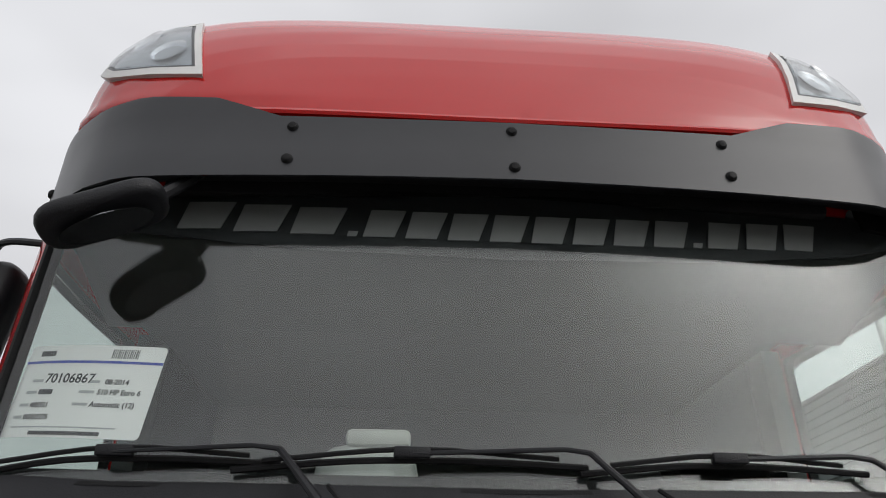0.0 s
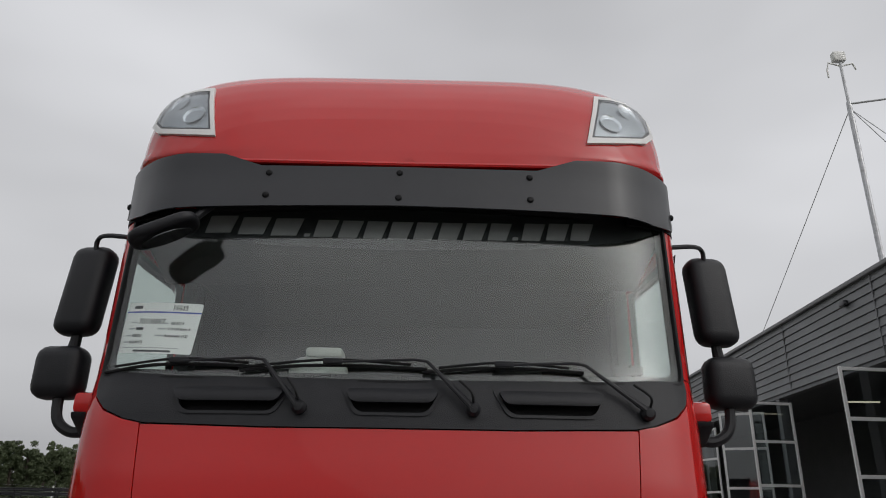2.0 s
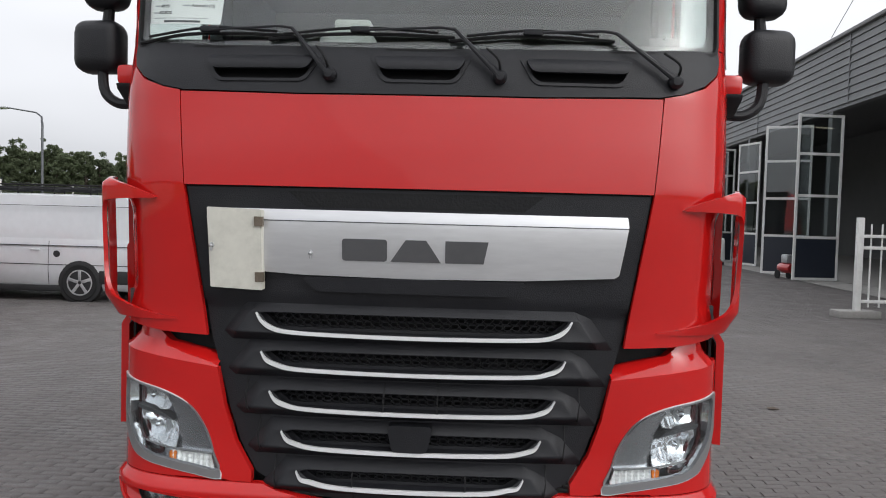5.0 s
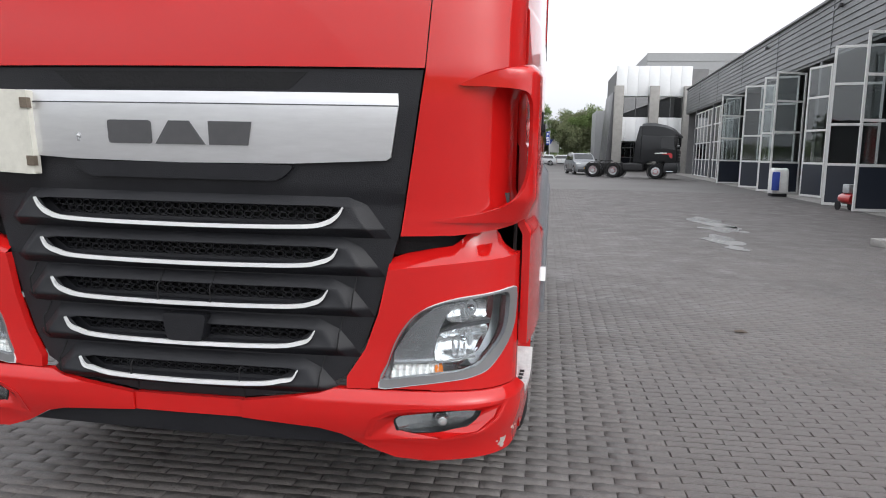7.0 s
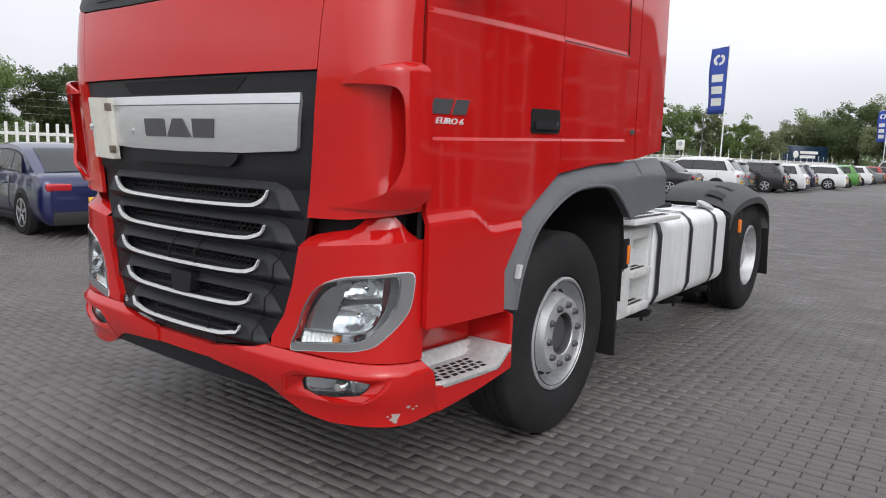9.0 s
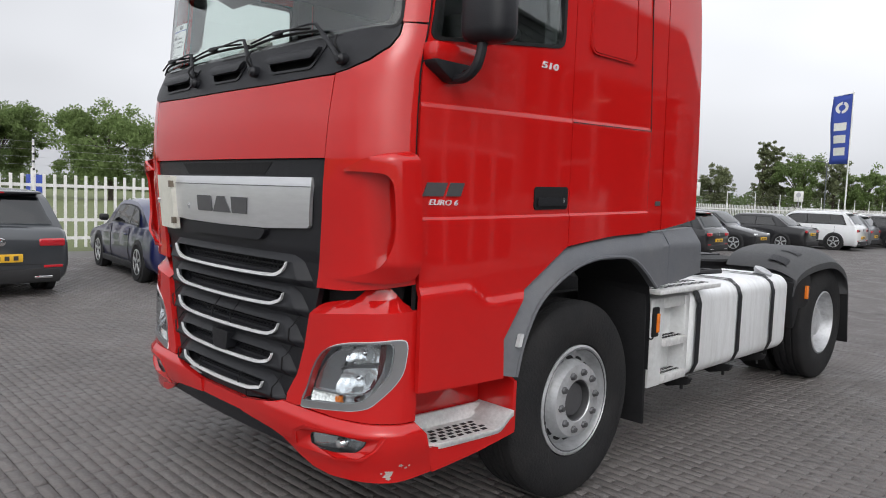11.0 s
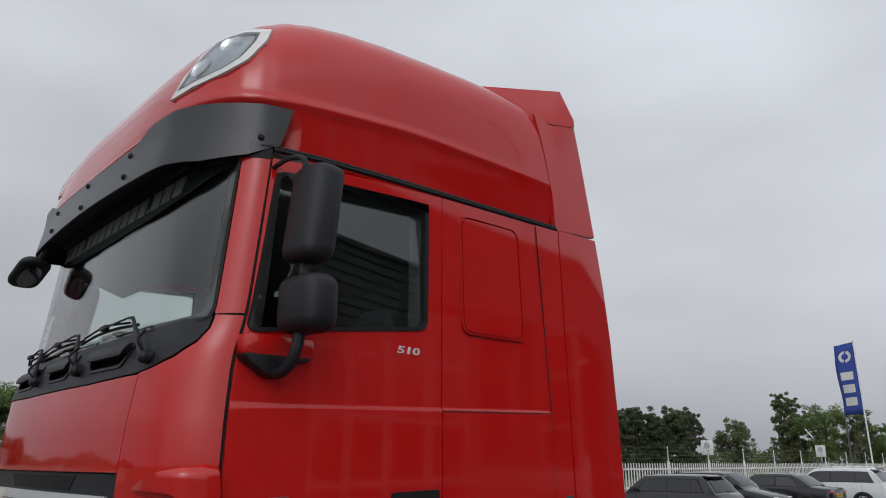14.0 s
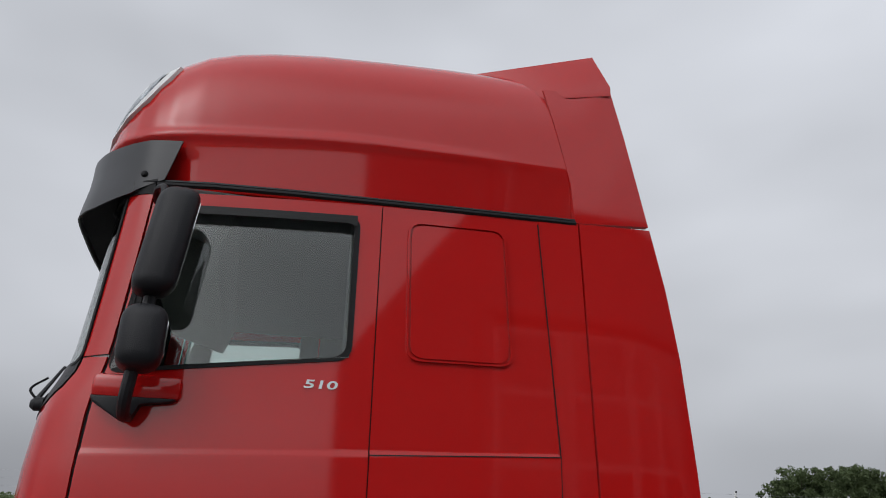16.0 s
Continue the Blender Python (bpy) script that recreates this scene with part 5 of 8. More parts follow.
    for g in grid:
        for a, b in zip(g, g[1:]):
            for k in range(len(ww) - 1):
                tr.faces.new((a[k], a[k + 1], b[k + 1], b[k]))
    for a, b in zip(range(25), range(1, 26)):
        tr.faces.new((grid[0][a][0], grid[0][b][0], grid[1][b][0], grid[1][a][0]))
    bmesh.ops.recalc_face_normals(tr, faces=tr.faces)
    part("step_tread", tr, TREAD, step, "perforated aluminium step tread")
    holes = bmesh.new()
    for i in range(8):
        for j in range(4):
            y, w = 0.31 + i * 0.05 + (j % 2) * 0.02, 0.035 + j * 0.036
            p, q = tread_at(y, w), tread_at(y + 0.03, w)
            box(-0.010, 0.010, -0.015, 0.015, 0.0, 0.002, 0, holes, Matrix.Translation(p))
    part("tread_perforation", holes, DARK, step)


both(arch)


# wheels
def wheel(name, y, side, r, rim_out, dual, x_face):
    m = Matrix.Translation((side * x_face, y, r)) @ (Matrix.Identity(4) if side > 0 else pose(0, 0, 0, 0, 0, 180))
    w = 0.31
    t = [(0.300, -0.03), (0.315, 0.0), (0.36, 0.016), (r * 0.80, 0.018), (r - 0.05, 0.004), (r - 0.018, -0.012), (r - 0.003, -0.03)]
    for k in range(4):
        x = -0.055 - k * 0.06
        t += [(r, x + 0.012), (r, x - 0.028), (r - 0.012, x - 0.03), (r - 0.012, x - 0.042)]
    t += [(r - 0.003, -w + 0.03), (r - 0.05, -w), (0.36, -w - 0.01), (0.300, -w + 0.03)]
    root = part(name, lathe(t, 56, None, m, True), RUBBER, truck, "truck wheel with a black tyre and a silver rim")
    if not dual:
        p = [(0.302, -0.03), (0.305, -0.004), (0.292, 0.002), (0.284, -0.012), (0.278, -0.03), (0.272, -0.075), (0.262, -0.088), (0.240, -0.080), (0.222, -0.055), (0.206, -0.012), (0.198, 0.008), (0.18, 0.012), (0.118, 0.012), (0.112, 0.004)]
        part("rim", lathe(p, 48, None, m), STEEL, root, "silver steel rim")
        part("hub", lathe([(0.113, 0.008), (0.108, 0.004), (0.104, -0.06), (0.098, -0.05), (0.09, -0.022), (0.07, -0.018), (0.0, -0.02)], 32, None, m), EMBLEM, root, "dark hub cap")
        for k in range(10):
            a = 2 * math.pi * k / 10 + 0.1
            part("wheel_nut", lathe([(0.021, 0.01), (0.021, 0.02), (0.016, 0.024), (0.014, 0.034), (0.0, 0.036)], 6, None, m @ Matrix.Translation((0, 0.157 * math.cos(a), 0.157 * math.sin(a)))), EMBLEM, root)
        for k in range(16):
            a = 2 * math.pi * k / 16
            part("vent_hole", lathe([(0.0, 0.0), (0.019, 0.0), (0.019, 0.006), (0.0, 0.006)], 12, None, m @ Matrix.Rotation(a, 4, "X") @ Matrix.Translation((-0.060, 0.2225, 0)) @ pose(0, 0, 0, 0, 0, 28) @ Matrix.Diagonal((1, 0.75, 1.5, 1))), DARK, root)
        part("rim_groove", lathe([(0.285, -0.002), (0.281, 0.0025), (0.277, -0.002)], 48, None, m, True), EMBLEM, root)
    else:
        p = [(0.302, -0.03), (0.305, -0.004), (0.292, 0.002), (0.284, -0.02), (0.268, -0.09), (0.255, -0.13), (0.20, -0.155), (0.165, -0.16), (0.15, -0.16)]
        part("rim", lathe(p, 48, None, m), STEEL, root, "silver dished rim")
        part("hub", lathe([(0.155, -0.165), (0.15, -0.10), (0.13, -0.06), (0.05, -0.05), (0, -0.05)], 32, None, m), STEEL, root)
        for k in range(10):
            a = 2 * math.pi * k / 10
            part("wheel_nut", lathe([(0.02, -0.16), (0.02, -0.13), (0.012, -0.12), (0.0, -0.12)], 6, None, m @ Matrix.Translation((0, 0.2 * math.cos(a), 0.2 * math.sin(a)))), EMBLEM, root)
        part("inner_tyre", lathe([(h, x - 0.35) for h, x in ((0.3, -0.03), (0.36, 0.0), (r - 0.03, 0.0), (r, -0.03), (r, -0.28), (r - 0.03, -0.31), (0.3, -0.28))], 40, None, m, True), RUBBER, root)
    return root


for side in (1, -1):
    wheel("front_wheel", 1.41, side, 0.545, 0, False, 1.205)
    wheel("rear_wheel", 5.62, side, 0.55, 0, True, 1.13)
part("front_axle", tube([(-0.95, 1.41, 0.5), (0.95, 1.41, 0.5)], 0.06, 10), DARK, truck)
part("rear_axle", tube([(-0.9, 5.62, 0.55), (0.9, 5.62, 0.55)], 0.09, 10), DARK, truck)

# frame behind the cab
for x in (-0.42, 0.42):
    part("frame_rail", box(x - 0.04, x + 0.04, 0.3, 6.5, 0.72, 0.99, 0.008), DARK, truck)
part("engine_block", box(-0.38, 0.38, 0.3, 2.0, 0.55, 1.3, 0.05), DARK, truck)
part("cross_member", box(-0.4, 0.4, 6.05, 6.15, 0.72, 0.98, 0.01), DARK, truck)
fifth = part("fifth_wheel", lathe([(0, 0.0), (0.46, 0.0), (0.48, -0.02), (0.46, -0.07), (0, -0.07)], 40, None, Matrix.Translation((0, 5.0, 1.13)) @ pose(0, 0, 0, 0, -90, 0)), DARK, truck, "black greasy coupling plate")
part("jaw", prism([(-0.12, 5.5), (0.12, 5.5), (0.05, 5.0), (-0.05, 5.0)], 1.125, 1.14, "z"), BLACK, fifth)
part("catwalk", box(-0.5, 0.95, 2.75, 3.4, 1.05, 1.09, 0.01), TREAD, truck, "aluminium walkway behind the cab")
for k, (y, z) in enumerate(((2.62, 1.55), (2.66, 1.4), (2.7, 1.3))):
    part("air_line", tube([(0.25 + 0.12 * k, 2.16, z + 0.2), (0.3 + 0.1 * k, 2.6, z), (0.2 + 0.1 * k, 3.2, 1.2), (0.1 + 0.1 * k, 3.9, 1.22)], 0.016, 8, smooth_n=6), DARK, truck)
part("air_unit", box(0.2, 0.85, 2.4, 2.62, 1.15, 1.38, 0.03), DARK, truck)
for k, (x0, y0, z0, w, d, h) in enumerate(((0.55, 2.70, 1.09, 0.22, 0.2, 0.24), (0.28, 2.74, 1.09, 0.2, 0.16, 0.34), (0.6, 3.0, 1.09, 0.16, 0.28, 0.12), (-0.2, 2.5, 1.09, 0.3, 0.3, 0.3), (0.1, 3.1, 1.05, 0.3, 0.2, 0.1))):
    part("valve_box", box(x0, x0 + w, y0, y0 + d, z0, z0 + h, 0.02), (DARK, BLACK)[k % 2], truck)
for k in range(3):
    part("coiled_hose", tube([(0.15 + 0.14 * k + 0.05 * math.cos(t * 1.3), 2.62 + 0.028 * t * 0.5 + 0.3 * (t / 30), 1.52 - 0.012 * t + 0.05 * math.sin(t * 1.3)) for t in range(30)], 0.011, 6), (DARK, DARK, REDLENS)[k], truck)
part("lever", tube([(0.75, 3.3, 1.1), (0.98, 3.62, 1.13)], 0.02, 8), BLACK, truck)
part("exhaust_box", box(-1.15, -0.55, 2.3, 3.1, 0.45, 1.05, 0.05), STEEL, truck)
part("left_tank", box(-1.2, -0.55, 3.2, 4.5, 0.45, 1.05, 0.1, seg=4), ALU, truck)

# fuel tank with straps and steps
tank = part("fuel_tank", box(0.55, 1.205, 2.70, 4.50, 0.45, 1.085, 0.11, seg=5), ALU, truck, "brushed aluminium fuel tank with black straps")
TANKC = [(0.545, 0.50), (0.60, 0.44), (1.10, 0.44), (1.18, 0.48), (1.215, 0.56), (1.215, 0.97), (1.19, 1.04), (1.12, 1.095), (0.6, 1.095), (0.545, 1.04)]
for y in (2.80, 3.46, 4.09):
    b = bmesh.new()
    rows = [[b.verts.new((x, yy, z)) for x, z in TANKC] for yy in (y - 0.034, y + 0.034)]
    for i in range(len(TANKC)):
        j = (i + 1) % len(TANKC)
        b.faces.new((rows[0][i], rows[0][j], rows[1][j], rows[1][i]))
    part("strap", b, BLACK, tank, "black tank strap", angle=60)
    part("bracket", prism([(0.95, 0.445), (1.19, 0.445), (1.17, 0.40), (1.02, 0.36), (0.95, 0.38)], y - 0.02, y + 0.02, "y", 0.004), DARK, tank)
    part("bracket_bolt", tube([(1.12, y, 0.42), (1.12, y, 0.36)], 0.012, 6), DARK, tank)
part("filler_cap", lathe([(0.062, 0.0), (0.062, 0.03), (0.075, 0.032), (0.075, 0.055), (0.06, 0.062), (0, 0.062)], 24, None, Matrix.Translation((1.06, 4.2, 1.07)) @ pose(0, 0, 0, 0, -65, 0)), STEEL, tank)
STEPW = mat("white_step_panel", (0.66, 0.67, 0.67), 0.5, metal=0.3, vary=0.1, dirt=(0.32, 0.31, 0.3), dirt_amount=0.5, dirt_scale=5)
steps = part("tank_steps", box(0.75, 1.09, 2.19, 2.69, 0.475, 1.0, 0.02), STEPW, truck, "pale metal step box beside the tank")
for y0, y1, z0, z1 in ((2.19, 2.35, 0.475, 1.04), (2.635, 2.70, 0.475, 1.04), (2.35, 2.635, 0.97, 1.04), (2.35, 2.635, 0.475, 0.50)):
    part("step_frame", box(1.05, 1.197, y0, y1, z0, z1, 0.012), STEPW, steps)
for z0, z1 in ((0.545, 0.72), (0.775, 0.955)):
    part("tread", box(1.09, 1.225, 2.345, 2.64, z0 - 0.05, z0, 0.008), TREAD, steps)
    cut = bmesh.new()
    for i in range(7):
        for j in range(2):
            box(1.12 + j * 0.045, 1.145 + j * 0.045, 2.365 + i * 0.038, 2.385 + i * 0.038, z0, z0 + 0.003, 0, cut)
    part("tread_perforation", cut, DARK, steps)
plat = part("platform", box(0.84, 1.30, 2.10, 2.92, 1.085, 1.115, 0.008), TREAD, truck, "perforated aluminium platform over the steps")
for i in range(12):
    for j in range(4):
        part("perforation", box(0.885 + j * 0.1, 0.94 + j * 0.1, 2.14 + i * 0.063, 2.165 + i * 0.063, 1.115, 1.1175), DARK, plat, smooth=False)
part("marker_light", box(1.195, 1.222, 2.235, 2.262, 0.83, 0.95, 0.006), AMBER, steps, "amber side marker")
part("marker_bracket", box(1.14, 1.21, 2.20, 2.275, 0.80, 0.99, 0.01), DARK, steps)
part("marker_wire", tube([(1.19, 2.25, 0.82), (1.2, 2.2, 0.79), (1.17, 2.15, 0.82)], 0.005, 6, smooth_n=4), DARK, steps)


# rear mudguards
def guard(side):
    edge = [tuple(p) for p in curve_points([(4.60, 0.95), (4.64, 1.035), (4.78, 1.095), (5.02, 1.135), (5.3, 1.155), (5.55, 1.152), (5.77, 1.11), (5.96, 1.02), (6.05, 0.90), (6.08, 0.80)], 4)]
    rise = lambda x: 0.125 * (1 - max(0.0, (x - 0.92) / 0.28) ** 2.2)
    def row(x, drop=0.0):
        return [(side * x, y + (5.35 - y) * (0.10 * rise(x) / 0.125 * (z < 1.0) - drop * 0.5), z + rise(x) * min(1.0, max(0.0, (z - 0.80) / 0.3)) - drop) for y, z in edge]
    g = part("mudguard", loft([row(x) for x in (0.58, 0.75, 0.92, 1.0, 1.07, 1.13, 1.17, 1.195, 1.205)] + [row(1.205, 0.03), row(1.205, 0.06), row(1.19, 0.07)], 0.008), GUARD, truck, "dark grey plastic rear mudguard")
    part("flap", prism([(6.06, 0.88), (6.085, 0.88), (6.205, 0.30), (6.185, 0.30)], side * 0.60, side * 1.2, "x", 0.004), DARK, g, "black rubber mud flap")
    part("front_shield", prism([(4.60, 1.03), (4.63, 1.04), (4.72, 0.45), (4.69, 0.44)], side * 0.6, side * 1.1, "x", 0.004), DARK, g)
    part("front_skirt", prism([(4.60, 1.0), (4.72, 1.05), (5.02, 1.05), (5.06, 0.94), (4.98, 0.78), (4.78, 0.76), (4.70, 0.60), (4.66, 0.60)], side * 1.05, side * 1.185, "x", 0.012), DARK, g)
    ey, ez = [p[0] for p in edge], [p[1] for p in edge]
    top = lambda x, y, off: (side * x, y, np.interp(y, ey, ez) + rise(x) + off)
    for y in (4.72, 5.0):
        part("clip", loft([[top(x, y + d, off) for d in (-0.05, 0.05)] for x, off in ((0.93, 0.0), (0.935, 0.006), (1.0, 0.008), (1.06, 0.008), (1.085, 0.006), (1.09, 0.0))]), BLACK, g, "black mudguard clip")
    part("marker", box(min(side * 1.18, side * 1.21), max(side * 1.18, side * 1.21), 4.90, 4.935, 0.84, 0.96, 0.006), AMBER, g, "amber side marker")
    part("tail_light", box(min(side * 0.75, side * 1.15), max(side * 0.75, side * 1.15), 6.22, 6.28, 0.72, 0.85, 0.01), REDLENS, truck)


both(guard)

# sales card behind the windscreen
card = thing("sales_card", label="white sales card with black lettering behind the windscreen", category="card")


def card_at(u, v, off=0.0):
    """The card by its own width (0 to 0.31) and height (0 to 0.2), leaning with the glass."""
    return skin(-1.112 + u + v * 0.10, 2.408 + v - u * 0.055, -0.016 + off)


part("sheet", panel(rounded([(0, 0), (0.335, 0), (0.335, 0.205), (0, 0.205)], 0.012), 0.0, 0.001, 0.05, 0.05, surf=card_at), PAPER, card)
part("blue_rule", panel([(0, 0.163), (0.335, 0.163), (0.335, 0.169), (0, 0.169)], 0.001, 0.0006, 0.06, surf=card_at), INK_BLUE, card)


def write(body, u, v, size, material):
    bm = text_bm(body, size, 0.0003, Matrix.Identity(4), 0.0, 0.0004)
    for vert in bm.verts:
        vert.co = card_at(u + vert.co.x, v + vert.co.y, 0.0004 + vert.co.z)
    part("print", bm, material, card, smooth=False)


for body, u, v, size in (("70106867", 0.075, 0.118, 0.030), ("08-2014", 0.222, 0.116, 0.016), ("510 HP Euro 6", 0.212, 0.093, 0.016), ("Automatic (12)", 0.205, 0.066, 0.016), ("488.921", 0.06, 0.064, 0.015), ("0G035275", 0.055, 0.038, 0.015)):
    write(body, u, v, size, INK)
for u0, u1, v0, v1 in ((0.035, 0.075, 0.18, 0.192), (0.07, 0.105, 0.092, 0.103), (0.085, 0.25, 0.005, 0.013)):
    part("print_bar", panel([(u0, v0), (u1, v0), (u1, v1), (u0, v1)], 0.0006, 0.0006, surf=card_at), INK, card)
for u0, u1, v0, v1 in ((0.04, 0.07, 0.12, 0.126), (0.185, 0.21, 0.118, 0.124), (0.035, 0.065, 0.094, 0.1), (0.17, 0.205, 0.095, 0.101), (0.03, 0.055, 0.066, 0.072), (0.165, 0.2, 0.068, 0.074), (0.025, 0.05, 0.04, 0.046), (0.03, 0.28, 0.02, 0.023)):
    part("print_bar", panel([(u0, v0), (u1, v0), (u1, v1), (u0, v1)], 0.0006, 0.0006, surf=card_at), INK_GREY, card)
for k in range(14):
    u = 0.215 + k * 0.0045
    part("bar_code", panel([(u, 0.175), (u + 0.0015 + 0.0012 * (k % 3 == 0), 0.175), (u + 0.0015 + 0.0012 * (k % 3 == 0), 0.196), (u, 0.196)], 0.0006, 0.0006, surf=card_at), INK, card)


# ---- ground ----
ASPHALT = mat("far_paving", (0.103, 0.096, 0.092), 0.66, vary=0.15, scale=0.8, bump=0.3, bump_scale=40, dirt=(0.065, 0.063, 0.06), dirt_amount=0.6, dirt_scale=0.12)
GRASS = mat("rough_grass", (0.105, 0.125, 0.045), 0.9, vary=0.35, scale=3, bump=0.6, bump_scale=30)
WHITE = mat("white_paint", (0.72, 0.72, 0.70), 0.5, vary=0.06, dirt=(0.4, 0.39, 0.36), dirt_amount=0.35, dirt_scale=4)
CONCRETE = mat("pale_concrete", (0.30, 0.29, 0.275), 0.85, vary=0.15, bump=0.4, bump_scale=60, dirt=(0.17, 0.165, 0.155), dirt_amount=0.5)
bm = bmesh.new()
bmesh.ops.create_grid(bm, x_segments=1, y_segments=1, size=2500)
bm.transform(Matrix.Translation((0, 0, -0.012)))
tagged(part("ground", bm, GRASS, None, "", False), "open green ground that reaches the horizon", "ground", kind="structure")
bm = bmesh.new()
bm.faces.new([bm.verts.new(p) for p in ((-14.6, -40, -0.005), (60, -40, -0.005), (60, 170, -0.005), (-14.6, 170, -0.005))])
yard = tagged(part("yard_paving", bm, ASPHALT, None, "", False), "grey brick paving of the sales yard", "paving", kind="structure")

# ---- workshop on the yard's edge ----
ENDCLAD = mat("anthracite_cladding", (0.042, 0.044, 0.047), 0.7, vary=0.08, scale=1.5, spec=0.2)
CLAD = mat("grey_cladding", (0.16, 0.165, 0.17), 0.5, metal=0.25, vary=0.08, scale=1.5, dirt=(0.11, 0.11, 0.11), dirt_amount=0.4, dirt_scale=0.8)
DOORFRAME = mat("white_door_frame", (0.70, 0.70, 0.69), 0.45, vary=0.05, dirt=(0.4, 0.39, 0.37), dirt_amount=0.3)
DOORPANEL = mat("dark_blue_panel", (0.018, 0.023, 0.035), 0.4, vary=0.1)
PANE = glass_mat("door_glass", (0.80, 0.83, 0.83), f0=0.10)
DARKWALL = mat("dark_inside", (0.17, 0.17, 0.172), 0.8, vary=0.2)
hall_m = Matrix.Translation((11.75, 20.0, 0)) @ pose(0, 0, 0, 0, 0, -2.69)
ROOF_Z, DOOR_Z, LEAF_Z = 7.76, 5.5, 5.25


def hall_part(bm, mat_, name, parent=None, label="", **kw):
    bm.transform(hall_m)
    return part(name, bm, mat_, parent, label, **kw)


hall = thing("workshop", label="grey clad workshop with tall glazed folding doors", category="building", kind="structure")
Y0, Y1 = -15.2, 47.5
# cladding: boards lapping down over one another
n_board = 9
bh = (ROOF_Z - DOOR_Z - 0.1) / n_board
for k in range(n_board):
    z = DOOR_Z + 0.1 + k * bh
    hall_part(prism([(0.0, z), (-0.055, z + 0.02), (-0.02, z + bh), (0.0, z + bh)], Y0, Y1, "y"), CLAD, "cladding_board", hall, smooth=False)
hall_part(box(0.0, 0.25, Y0, Y1, DOOR_Z, ROOF_Z - 0.02), CLAD, "wall", hall)
hall_part(box(-0.14, 0.3, Y0, Y1, ROOF_Z - 0.02, ROOF_Z + 0.10, 0.02), mat("roof_edge", (0.2, 0.2, 0.205), 0.5, metal=0.3, vary=0.08), "roof_edge", hall)
hall_part(box(0.1, 18, Y0, Y1, ROOF_Z - 0.3, ROOF_Z - 0.2), DARKWALL, "roof_deck", hall)
hall_part(box(11.0, 11.2, Y0, Y1, 0, ROOF_Z - 0.3), DARKWALL, "back_wall", hall)
hall_part(box(0.25, 11, Y0, Y0 + 0.2, 0, ROOF_Z - 0.02), DARKWALL, "end_wall", hall)
for k in range(30):
    hall_part(prism([(Y0, k * 0.258), (Y0 - 0.05, k * 0.258 + 0.02), (Y0 - 0.015, k * 0.258 + 0.258), (Y0, k * 0.258 + 0.258)], -0.02, 18, "x"), ENDCLAD, "end_board", hall, smooth=False)
hall_part(box(0.25, 11, Y1 - 0.2, Y1, 0, ROOF_Z - 0.3), DARKWALL, "end_wall", hall)
hall_part(box(0.2, 11, Y0, Y1, -0.004, 0.006), CONCRETE, "workshop_floor", hall)
hall_part(box(-1.1, 0.1, Y0, Y1, -0.004, 0.012), CONCRETE, "apron", hall, "pale concrete strip along the doors")
for y in (-10.8, -5.4, 0, 8, 16, 24, 32, 40):
    hall_part(box(-0.062, -0.035, y - 0.02, y + 0.02, DOOR_Z + 0.1, ROOF_Z), CLAD, "cover_strip", hall)
for y in (-4.2, 7.0, 18.0):
    hall_part(box(-0.18, -0.05, y, y + 0.3, ROOF_Z - 0.5, ROOF_Z - 0.36, 0.02), EMBLEM, "wall_lamp", hall)
TUBE = bpy.data.materials.new("lit_tube")
TUBE.use_nodes = True
TUBE.node_tree.nodes["Principled BSDF"].inputs["Emission Color"].default_value = (1.0, 0.93, 0.7, 1)
TUBE.node_tree.nodes["Principled BSDF"].inputs["Emission Strength"].default_value = 0.7
for y in (-4.5, 2.5):
    for x in (3.0, 7.0):
        hall_part(box(x, x + 1.1, y, y + 0.06, 5.6, 5.65), TUBE, "strip_light", hall)


def leaf(width, height, rows, parent):
    """A glazed door leaf: frame, rails, panes and a dark foot panel. It stands on its hinge edge at x = 0."""
    out = []
    t = 0.055
    for x0, x1 in ((0, 0.08), (width - 0.08, width)):
        out.append((box(x0, x1, -t / 2, t / 2, 0.03, height, 0.006), DOORFRAME, "stile"))
    zs = [0.03 + height * k / (rows + 1) for k in range(rows + 2)]
    for k, z in enumerate(zs):
        out.append((box(0.08, width - 0.08, -t / 2, t / 2, min(z, height - 0.09), min(z, height - 0.09) + 0.085, 0.006), DOORFRAME, "rail"))
    out.append((box(0.08, width - 0.08, -0.015, 0.015, 0.11, zs[1]), DOORPANEL, "foot_panel"))
    for a, b in zip(zs[1:], zs[2:]):
        out.append((box(0.08, width - 0.08, -0.005, 0.005, a + 0.08, min(b, height - 0.08)), PANE, "pane"))
    return out


def door_leaf(x, y, turn, width=1.5, rows=3):
    root = thing("door_leaf", label="tall white-framed glazed door leaf with a dark foot panel", category="door", group="workshop door leaves")
    root.matrix_basis = hall_m @ pose(x, y, 0.0, 0, 0, turn)
    for bm, m, name in leaf(width, LEAF_Z, rows, root):
        o = part(name, bm, m, root, smooth=False)
        if name == "pane":
            o.visible_shadow = False


# closed bays stand in the wall, open leaves stand out from it
for y in (-14.8, -13.2, -11.6, -10.0, 26.3, 27.9, 29.5, 31.1, 32.7, 34.3, 35.9, 37.5, 39.1, 40.7):
    door_leaf(0.1, y, 90)
for y, turn in ((0.28, 190), (2.5, 158), (7.6, 106), (10.9, 205), (11.9, 150), (16.0, 146), (16.2, 100), (23.8, 114), (22.4, 196), (-5.6, 188)):
    door_leaf(0.0, y, turn)
for y in (-15.0, -8.2, -6.6, 1.3, 9.2, 17.2, 25.2, 33.4, 41.6):
    hall_part(box(0.02, 0.3, y - 0.14, y + 0.14, 0, DOOR_Z), CLAD, "pier", hall)

